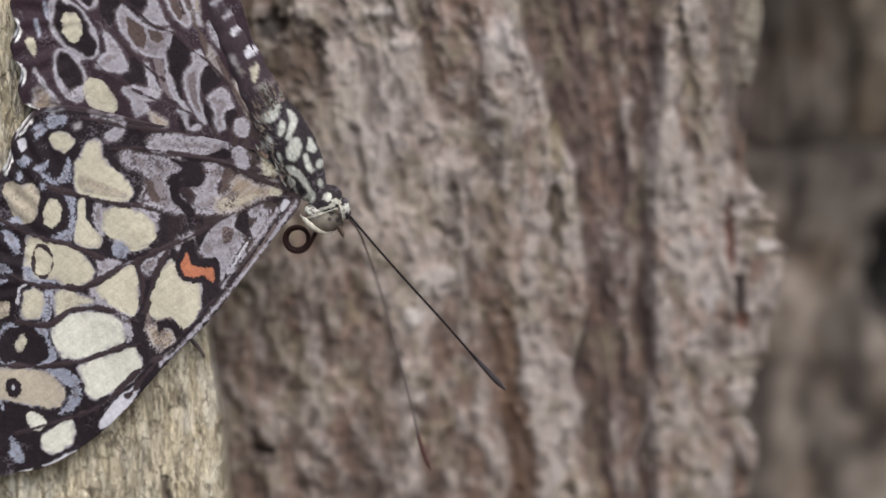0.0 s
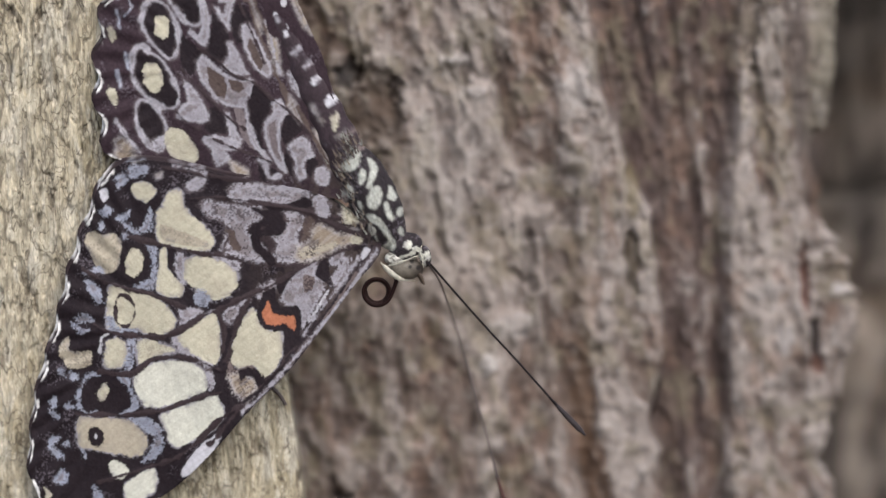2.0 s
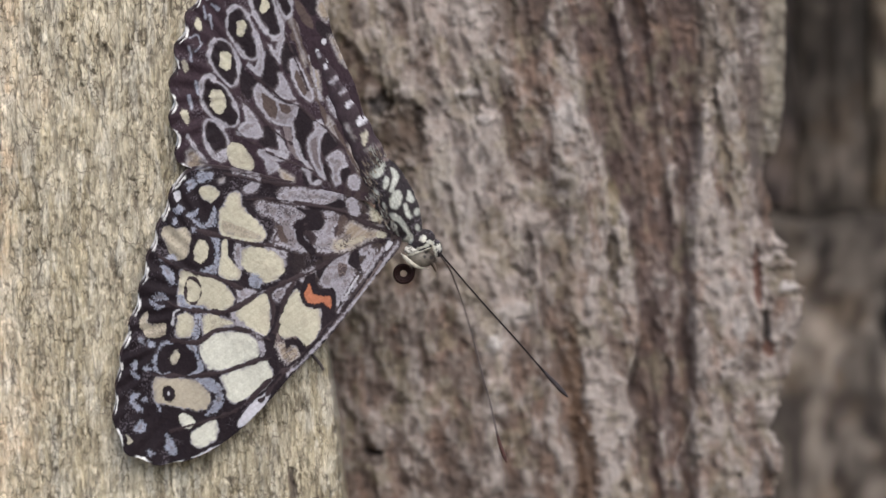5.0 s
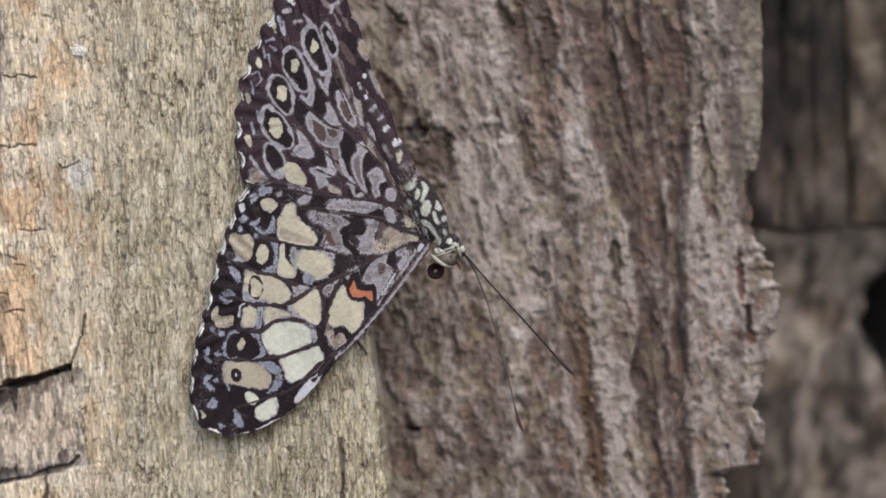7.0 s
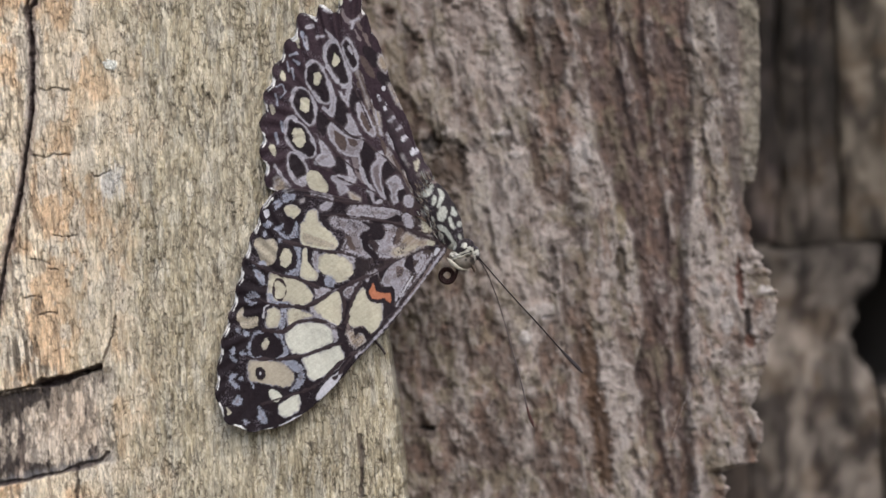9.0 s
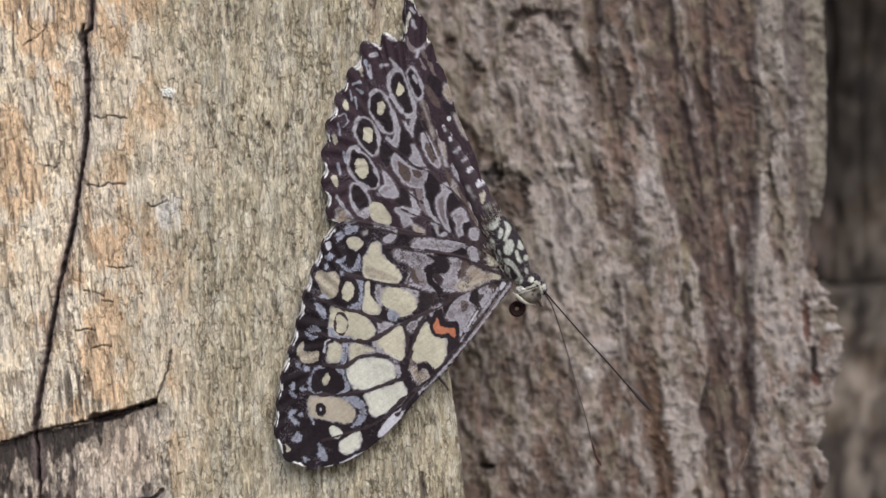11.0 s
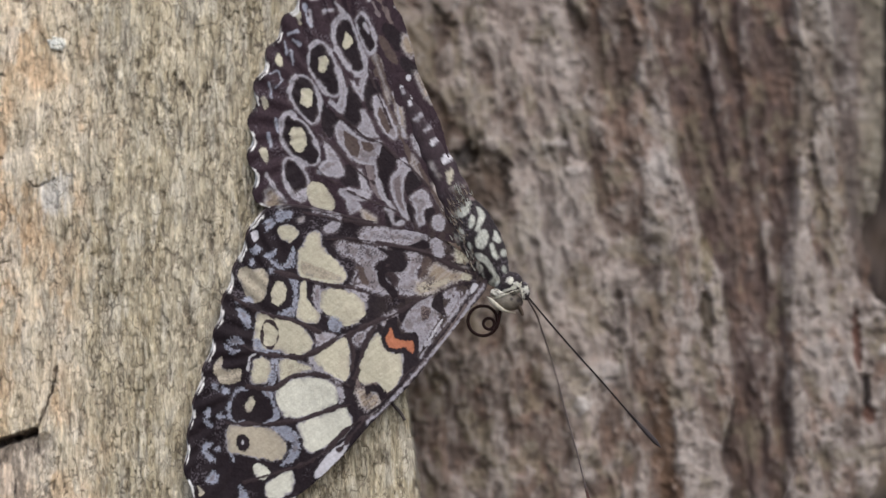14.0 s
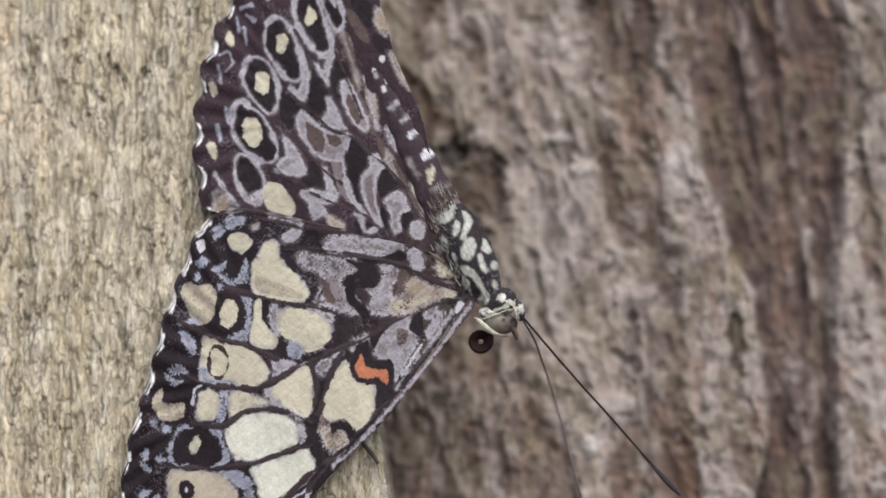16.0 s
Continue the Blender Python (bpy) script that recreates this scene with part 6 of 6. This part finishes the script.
def thorax_marks(w):
    patch(w, [(-3.61, 8.08), (-3.04, 8.64), (-2.35, 9.21), (-1.90, 10.06), (-1.50, 9.60), (-1.61, 8.46), (-2.19, 7.78), (-3.16, 7.62)], MINT)
    spot(w, (-1.27, 10.17), (0.40, 0.45), GREY)
    patch(w, [(-1.73, 7.21), (-1.27, 8.00), (-0.88, 7.60), (-0.99, 6.74), (-1.45, 6.29)], MINT)
    patch(w, [(-0.76, 9.02), (-0.25, 8.79), (0.32, 8.05), (0.15, 7.25), (-0.20, 6.57), (-0.48, 6.00), (-0.94, 6.12), (-0.59, 7.20), (-0.42, 8.05)], MINT)
    patch(w, [(-2.99, 6.07), (-2.70, 6.64), (-2.19, 5.61), (-2.37, 4.87), (-2.88, 5.16)], MINT)
    patch(w, [(-3.85, 4.83), (-3.22, 5.79), (-2.88, 4.93), (-2.94, 4.02), (-3.62, 4.25)], BUFF)
    patch(w, [(-0.48, 5.94), (0.26, 6.22), (0.71, 5.48), (0.48, 4.45), (-0.09, 3.89), (-0.66, 4.06), (-0.88, 4.92)], MINT)
    patch(w, [(1.28, 6.21), (1.74, 5.93), (2.19, 5.01), (1.85, 4.67), (1.34, 5.02)], MINT)
    patch(w, [(0.82, 4.45), (1.28, 4.56), (1.62, 3.76), (1.95, 2.91), (1.61, 2.57), (1.10, 3.31)], MINT)
    spot(w, (2.47, 3.47), (0.37, 0.45), MINT)
    spot(w, (2.52, 1.48), (0.23, 0.45), MINT)
    patch(w, [(-0.89, 3.32), (-0.21, 3.32), (0.47, 2.92), (0.93, 2.17), (1.38, 1.49), (1.94, 0.46), (1.77, -0.34), (0.92, -0.44), (0.64, -0.10), (1.15, 0.64), (0.70, 1.49), (0.19, 2.18), (-0.49, 2.58)], MINT)
    spot(w, (-0.44, 1.73), (0.34, 0.62), WHITE)
    stroke(w, [(-0.10, 1.04), (0.07, 0.36), (-0.10, -0.38)], MINT, 0.3)
    stroke(w, [(-1.57, 4.47), (-1.34, 3.67), (-1.46, 2.87)], MINT, 0.3)
    patch(w, [(0.92, -1.07), (1.77, -0.79), (2.33, -1.65), (2.16, -2.27), (1.48, -2.38), (1.03, -1.92)], MINT)


def head_marks(w):
    spot(w, (3.12, 0.12), (0.52, 0.46), WHITE)
    stroke(w, [(2.50, -1.05), (3.15, -0.86), (3.85, -0.62)], WHITE, 0.34)
    stroke(w, [(3.90, -0.20), (4.35, -0.48)], WHITE, 0.34)
    stroke(w, [(1.59, -2.21), (2.62, -1.99), (3.64, -1.48), (4.55, -1.26)], WHITE, 0.34)
    stroke(w, [(3.98, -1.20), (4.55, -0.86), (4.80, -1.55), (4.95, -2.68)], WHITE, 0.22)
    spot(w, (5.16, -0.98), (0.28, 0.46), WHITE)


def abdomen_marks(w):
    spot(w, (-9.01, 24.23), (0.28, 0.34), LILAC)
    spot(w, (-9.59, 22.97), (0.17, 0.34), LILAC)
    spot(w, (-8.73, 21.58), (0.26, 0.34), PALE)
    spot(w, (-7.18, 21.51), (0.20, 0.17), LILAC)
    stroke(w, [(-8.10, 19.62), (-7.47, 20.14)], LILAC, 0.40)
    stroke(w, [(-6.27, 20.24), (-5.87, 19.72)], PALE, 0.48)
    stroke(w, [(-6.96, 18.18), (-6.27, 18.75)], LILAC, 0.40)
    stroke(w, [(-5.19, 18.79), (-4.73, 18.21)], LILAC, 0.40)
    stroke(w, [(-6.05, 16.56), (-5.59, 17.13)], PALE, 0.48)
    stroke(w, [(-5.59, 17.13), (-5.13, 17.64)], LILAC, 0.40)
    spot(w, (-3.82, 16.77), (0.17, 0.17), LILAC)
    patch(w, [(-4.97, 14.66), (-4.62, 15.35), (-4.05, 15.46), (-3.71, 16.03), (-3.36, 15.79), (-3.59, 14.88), (-4.28, 14.43), (-4.74, 14.20)], PALE)
    patch(w, [(-4.34, 13.28), (-3.83, 13.74), (-3.43, 13.51), (-3.60, 12.59), (-4.00, 11.85), (-4.34, 12.14)], CREAM)
    stroke(w, [(-6.17, 14.22), (-5.77, 13.41), (-5.31, 12.49)], BUFF, 0.35)
    stroke(w, [(-3.03, 10.76), (-2.69, 11.44), (-2.12, 11.78)], GREY, 0.5)
    stroke(w, [(-3.72, 11.11), (-3.26, 11.44), (-2.80, 11.78)], BUFF, 0.25)


ROOT = (13.44, -1.47)
butterfly = new("butterfly")
butterfly.location = (ROOT[0] * MM, 0, ROOT[1] * MM)
tagged(butterfly, "black, cream and lilac mottled calico butterfly on a wooden post", "butterfly")

right_fore = part("forewing", wing(FORE, (-19.0, -8.0), paint_forewing, fore_level, 1300, 340, FORE_EDGE, DARK, 81), butterfly, "forewing with cream cells and a rust bar")
part("hindwing", wing(HIND, (-14.0, 18.0), paint_hindwing, hind_level, 1300, 340, HIND_EDGE, MAUVE_DARK, 82), butterfly, "mottled hindwing with a row of eyespots")
# the far pair of wings, folded close behind the near pair
for name, outline, pole, paint_wing, level, rim in (("forewing", FORE, (-19.0, -8.0), paint_forewing, fore_level, FORE_EDGE), ("hindwing", HIND, (-14.0, 18.0), paint_hindwing, hind_level, HIND_EDGE)):
    me = wing(outline, pole, paint_wing, level, 220, 70, rim, UMBER, 83)
    far = part(name, me, butterfly, "far wing folded behind the near one")
    far.matrix_basis = pose(-0.0003, 0.0010, 0.0004)

# thorax
(ax, az), (bx, bz) = [(-2.15, 10.44), (2.65, -0.22)]
mid, half = ((ax + bx) / 2, 0.4, (az + bz) / 2), math.hypot(ax - bx, az - bz) / 2
lean = math.degrees(math.atan2(bx - ax, az - bz))
mid = (mid[0] - 0.6, mid[1], mid[2] - 0.1)
v, f = dome(mid, (2.5, 2.5, half * 1.04), lean, 160, 220)
rough = 0.22 * (fbm(v[:, 0] / 0.35, v[:, 2] / 0.6, 3, 91) - 0.5)
v = v + (v - np.array(mid)) * (rough / 2.4)[:, None]
part("thorax", mesh_from("thorax", v, f, FUR, body_paint(v, DARK)), butterfly, "black furry thorax with pale green spots")

# abdomen: a tapered, ringed tube
spine = spline([(-1.10, 5.24), (-3.00, 9.46), (-4.85, 13.50), (-6.55, 17.15), (-8.30, 20.91), (-10.45, 25.04)], 14)
s = np.linspace(0, 1, len(spine))
rad = (1.95 * (1 - s) ** 0.4 + 0.2) * (1 + 0.05 * np.sin(s * 50))
v, f = tube(np.stack([spine[:, 0], 0.15 + 0.3 * s, spine[:, 1]], -1), rad, 90, 0.6)
part("abdomen", mesh_from("abdomen", v, f, FUR, body_paint(v, MAUVE_DARK)), butterfly, "dark ringed abdomen with small white spots")

# fur: fine hairs over the wing bases and along the back
hairs = np.random.default_rng(7)
hv, hf, hc = [], [], []
for n in range(230):
    a = hairs.uniform(0, 1)
    if a < 0.65:
        run = hairs.uniform(0, 1)
        bx0, bz0 = -1.0 - 2.6 * run + hairs.normal(0, 0.5), 1.0 + 8.2 * run + hairs.normal(0, 0.4)
    else:
        bx0, bz0 = hairs.normal(-2.4, 0.6), hairs.normal(10.0, 0.7)
    long, swing = hairs.uniform(0.4, 1.0), hairs.normal(0, 0.16)
    way = np.array((-0.46 + swing, hairs.uniform(-0.3, -0.02), 0.88 + hairs.normal(0, 0.2)))
    way *= long / np.linalg.norm(way)
    foot = np.array((bx0, hairs.uniform(-1.9, -1.2), bz0))
    side = np.array((0.055, 0, 0.025)) * hairs.uniform(0.7, 1.8)
    hv += [foot - side, foot + side, foot + way * 0.6 + side * 0.7 + (0, -0.05, 0), foot + way]
    hf += [(4 * n, 4 * n + 1, 4 * n + 2, 4 * n + 3)]
    pick = hairs.uniform()
    tone = np.array(MINT if pick < 0.22 else BUFF if pick < 0.5 else GREY if pick < 0.8 else BROWN) * hairs.uniform(0.65, 1.0)
    hc += [tone] * 4
part("fur", mesh_from("fur", hv, hf, FUR, np.array(hc)), butterfly, "fine pale and brown hairs")

# head with its eye, cheek, brow and palps
(hx, hz), (ex, ez), (kx, kz) = [(3.08, -0.16), (2.95, -2.42), (5.10, -0.72)]
v, f = dome((hx - 0.05, 0.1, hz - 0.1), (1.75, 1.6, 1.5), lean, 80, 120)
v = v + (v - np.array((hx, 0.1, hz))) * (0.10 * (fbm(v[:, 0] / 0.3, v[:, 2] / 0.3, 2, 92) - 0.5))[:, None]
head = part("head", mesh_from("head", v, f, FUR, body_paint(v, DARK)), butterfly)
v, f = dome((ex + 0.05, -0.35, ez + 0.12), (1.75, 1.05, 1.12), -6, 60, 90)
across = (v[:, 0] - ex) / 1.75
eye_col = blend(np.tile((0.165, 0.148, 0.122), (len(v), 1)), (0.050, 0.040, 0.034), smooth(-0.1, 0.95, across + 0.5 * (fbm(v[:, 0] / 0.6, v[:, 2] / 0.6, 2, 95) - 0.5)))
for sx, sz, sr in [(3.57, -1.52, 0.24), (3.39, -2.06, 0.20), (4.21, -2.18, 0.26)]:
    eye_col = blend(eye_col, (0.010, 0.008, 0.008), 0.9 * smooth(sr * 1.3, sr * 0.6, np.hypot(v[:, 0] - sx, v[:, 2] - sz)))
lid = line_distance(v[:, 0], v[:, 2], spline([(0.97, -2.00), (2.01, -1.75), (2.88, -1.42), (3.75, -1.09), (4.36, -0.97)], 6))
eye_col = blend(eye_col, MINT, 0.9 * smooth(0.16, 0.06, lid + 0.06 * (fbm(v[:, 0] / 0.15, v[:, 2] / 0.15, 2, 96) - 0.5)))
part("eye", mesh_from("eye", v, f, EYE, eye_col), head, "large grey-olive compound eye")
for line in ([(0.97, -2.00), (2.01, -1.75), (2.88, -1.42), (3.75, -1.09), (4.36, -0.97)], [(4.60, 0.03), (4.39, -0.53), (4.61, -1.36), (4.75, -2.23)]):
    rim = spline(line, 6)
    t = np.linspace(0, 1, len(rim))
    v, f = tube(np.stack([rim[:, 0], -1.15 - 0.25 * np.sin(np.pi * t), rim[:, 1]], -1), 0.03 + 0.045 * np.sin(np.pi * t) * (0.5 + fbm(t * 7, t * 0, 2, 94)), 10)
    part("eye_rim", mesh_from("eye_rim", v, f, PALP), head, "thin white line round the eye")
rim = spline([(0.39, -1.73), (0.92, -2.13), (1.56, -2.75), (2.45, -3.37), (3.75, -3.66)], 8)
t = np.linspace(0, 1, len(rim))
v, f = tube(np.stack([rim[:, 0], 0.2 - 1.5 * np.sin(np.pi * t ** 0.8) ** 0.7, rim[:, 1]], -1), (0.06 + 0.20 * np.sin(np.pi * t) ** 1.2) * (0.75 + 0.5 * fbm(t * 9, t * 0, 2, 99)), 16)
part("cheek", mesh_from("cheek", v, f, PALP), head, "pale cream rim under the eye")
v, f = dome((1.85, -0.35, -1.42), (1.05, 0.95, 0.66), -18, 60, 80)
v = v + 0.18 * (fbm(v[:, 0] / 0.3 + v[:, 1], v[:, 2] / 0.3, 3, 97) - 0.5)[:, None]
down = fbm(v[:, 0] / 0.35, v[:, 2] / 0.2, 3, 98)
part("collar", mesh_from("collar", v, f, FUR, blend(np.tile((0.50, 0.50, 0.45), (len(v), 1)), (0.07, 0.058, 0.050), 0.75 * smooth(0.55, 0.63, down))), head, "pale cream fur behind the eye")
v, f = dome((kx - 0.16, -0.75, kz - 0.35), (0.60, 0.66, 1.12), 8, 50, 70)
part("brow", mesh_from("brow", v, f, FUR, body_paint(v, DARK)), head)
for side in (-0.75, 0.35):
    line = spline([(3.99, -2.55), (4.41, -3.10), (4.66, -3.59), (4.78, -4.02)], 6)
    t = np.linspace(0, 1, len(line))
    v, f = tube(np.stack([line[:, 0] - 0.2 * (side > 0), side + 0 * t, line[:, 1]], -1), 0.19 * (1 - t) ** 0.5 + 0.05, 14)
    part("palp", mesh_from("palp", v, f, PALP_BROWN), head, "short brown palp with a pale tip")

# antennae, thickening into clubs
for line, bow, thick, mat in (([(5.16, -1.60), (6.67, -3.41), (8.68, -5.80), (11.26, -8.79), (13.56, -11.37), (15.65, -13.78), (18.12, -16.66), (21.00, -19.79)], 0.0, 1.0, HORN), ([(5.21, -1.94), (6.21, -3.80), (6.91, -6.00), (7.72, -8.67), (8.74, -12.39), (9.76, -16.35), (11.06, -20.91), (12.30, -25.77), (13.30, -27.95)], 8.0, 0.85, HORN_BROWN)):
    p = spline(line, 12)
    t = np.linspace(0, 1, len(p))
    r = thick * (0.115 + 0.012 * np.sin(t * 240) * (t < 0.86) + 0.19 * smooth(0.80, 0.93, t) - 0.20 * smooth(0.965, 1.0, t))
    run = np.stack([p[:, 0], -0.3 + bow * np.sin(t * np.pi), p[:, 1]], -1)
    shaft, club = t < 0.86, t >= 0.835
    antenna = part("antenna", mesh_from("antenna", *tube(run[shaft], r[shaft], 12), mat), butterfly, "thin dark antenna with a slender club")
    part("club", mesh_from("club", *tube(run[club], r[club], 12), HORN_GREY if mat is HORN else CLUB), antenna, "slender grey-brown club")

# legs gripping the post's corner
leg = spline([(-1.09, -0.34), (-8.13, -8.30), (-11.68, -12.87), (-11.14, -14.33), (-10.13, -15.51), (-9.58, -16.39)], 6)
for shift, reach in ((0.0, 1.0), (3.2, 0.85), (6.0, 0.75)):
    t = np.linspace(0, 1, len(leg))
    v, f = tube(np.stack([leg[:, 0] * reach, 0.9 + 0.6 * np.sin(t * np.pi) + 0.2 * t, leg[:, 1] * reach + shift], -1), 0.30 - 0.13 * t, 10)
    part("leg", mesh_from("leg", v, f, HORN_BROWN), butterfly)

# tongue: a chain of short stiff links that coils and uncoils
LINKS, LONG = 84, 21.0
STEP = LONG / LINKS
tongue = []
for n in range(LINKS):
    t = n / LINKS
    r0, r1 = 0.22 - 0.06 * t, 0.22 - 0.06 * (n + 1) / LINKS
    v, f = tube([(STEP * q, 0, 0) for q in (-0.55, -0.3, 0.1, 0.9, 1.3, 1.55)], [r0 * 0.55, r0 * 0.85, r0, r1, r1 * 0.85, r1 * 0.55], 14)
    tongue.append(part("tongue_link", mesh_from("tongue_link", v, f, TONGUE), butterfly))

TONGUE_BASE = (2.02, -0.45, -3.32)
# seconds, straight stem (mm), first heading (degrees), bend of the stem (1/mm), outer and inner radius of the coil (mm)
TONGUE_KEYS = [
    (0, 1.6, -112, 0.10, 1.32, 0.98), (0.3, 1.5, -114, 0.10, 1.34, 0.86), (0.7, 1.6, -112, 0.10, 1.34, 0.98),
    (1.2, 1.8, -108, 0.10, 1.40, 1.05), (1.8, 2.0, -104, 0.10, 1.42, 1.05), (2.4, 2.0, -104, 0.10, 1.42, 1.08), (3.03, 2.4, -100, 0.10, 1.38, 1.04),
    (3.2, 0.3, -82, 0.10, 1.12, 0.34), (3.5, 0.2, -86, 0.10, 1.12, 0.34), (3.7, 0.3, -84, 0.10, 1.12, 0.34)] + [
    (6, 1.4, -100, 0.10, 1.30, 0.62), (6.5, 1.6, -100, 0.10, 1.32, 0.66), (7, 0.5, -78, 0.10, 1.12, 0.34),
    (8, 1.5, -100, 0.10, 1.30, 0.66), (10.3, 1.2, -100, 0.10, 1.28, 0.55), (10.6, 1.2, -100, 0.10, 1.28, 0.55), (11, 0.5, -78, 0.10, 1.12, 0.34), (11.5, 1.4, -100, 0.10, 1.26, 0.52),
    (11.9, 1.8, -100, 0.10, 1.28, 0.66), (12.1, 3.6, -94, 0.06, 1.28, 0.72), (12.3, 5.2, -92, 0.04, 1.18, 0.88), (12.5, 6.6, -92, 0.03, 1.20, 0.98)] + [
    (12.7, 7.6, -94, 0.05, 1.35, 0.98), (12.9, 5.4, -96, 0.07, 1.22, 0.85), (13.1, 2.0, -98, 0.10, 1.14, 0.45), (13.3, 0.5, -78, 0.10, 1.12, 0.34), (13.5, 0.5, -78, 0.10, 1.12, 0.34),
    (13.7, 1.4, -100, 0.16, 1.40, 0.50), (13.9, 1.5, -100, 0.08, 1.70, 0.60), (14.1, 1.6, -94, 0.05, 1.95, 0.58), (14.3, 1.6, -92, 0.05, 2.10, 0.58),
    (14.5, 1.6, -90, 0.05, 2.20, 0.58), (14.7, 1.8, -90, 0.05, 2.40, 0.60), (15, 2.2, -90, 0.05, 2.60, 0.65), (15.2, 3.4, -97, 0.05, 1.40, 0.42), (15.4, 2.3, -104, 0.08, 1.22, 0.36), (15.5, 1.0, -94, 0.10, 1.08, 0.34), (16, 0.5, -78, 0.10, 1.12, 0.34)]


def tongue_pose(values):
    stem, heading, bend, big, small = values
    p, a, out = np.array((TONGUE_BASE[0], TONGUE_BASE[2])), radians(heading), []
    for n in range(LINKS):
        s = n * STEP
        out.append((p.copy(), a))
        ease = max(0.0, min(1.0, (s - stem) / 1.2 + 0.5))
        reach = min(1.0, max(0.0, (s - stem) / (LONG - stem)))
        loose = max(0.0, min(1.0, (big - 1.4) / 0.5))
        bent = reach * (1 - loose) + loose * max(0.0, min(1.0, (reach - 0.50) / 0.15))
        k = bend * (1 - ease) + ease / (big + (small - big) * bent)
        a -= k * STEP
        p = p + STEP * np.array((math.cos(a + k * STEP / 2), math.sin(a + k * STEP / 2)))
    return out


def motions():
    """The tongue's links, all in step."""
    keys = np.array(TONGUE_KEYS)
    stamps = []
    for t0, t1 in zip(keys[:-1, 0], keys[1:, 0]):
        pieces = max(1, int(round((t1 - t0) / 0.0667))) if t1 - t0 < 1.2 and not (0 <= t0 < 2.8) else max(1, int(round((t1 - t0) / 0.2)))
        stamps += list(np.linspace(t0, t1, pieces, endpoint=False))
    stamps = sorted({round(round(t * 30) / 30, 4) for t in stamps + [16.0]})
    rows = [[] for _ in tongue]
    for t in stamps:
        values = [np.interp(t, keys[:, 0], keys[:, k]) for k in range(1, 6)]
        for n, (p, a) in enumerate(tongue_pose(values)):
            y = TONGUE_BASE[1] + 0.45 * n / LINKS
            rows[n].append((t, pose(p[0] * MM, y * MM, p[1] * MM, 0, -math.degrees(a), 0)))
    for ob, some in zip(tongue, rows):
        walk(ob, some)


# depth of field: the lens stays focused on the butterfly
cam.data.dof.use_dof = True
cam.data.dof.focus_object = right_fore
cam.data.dof.aperture_fstop = 8.0

motions()
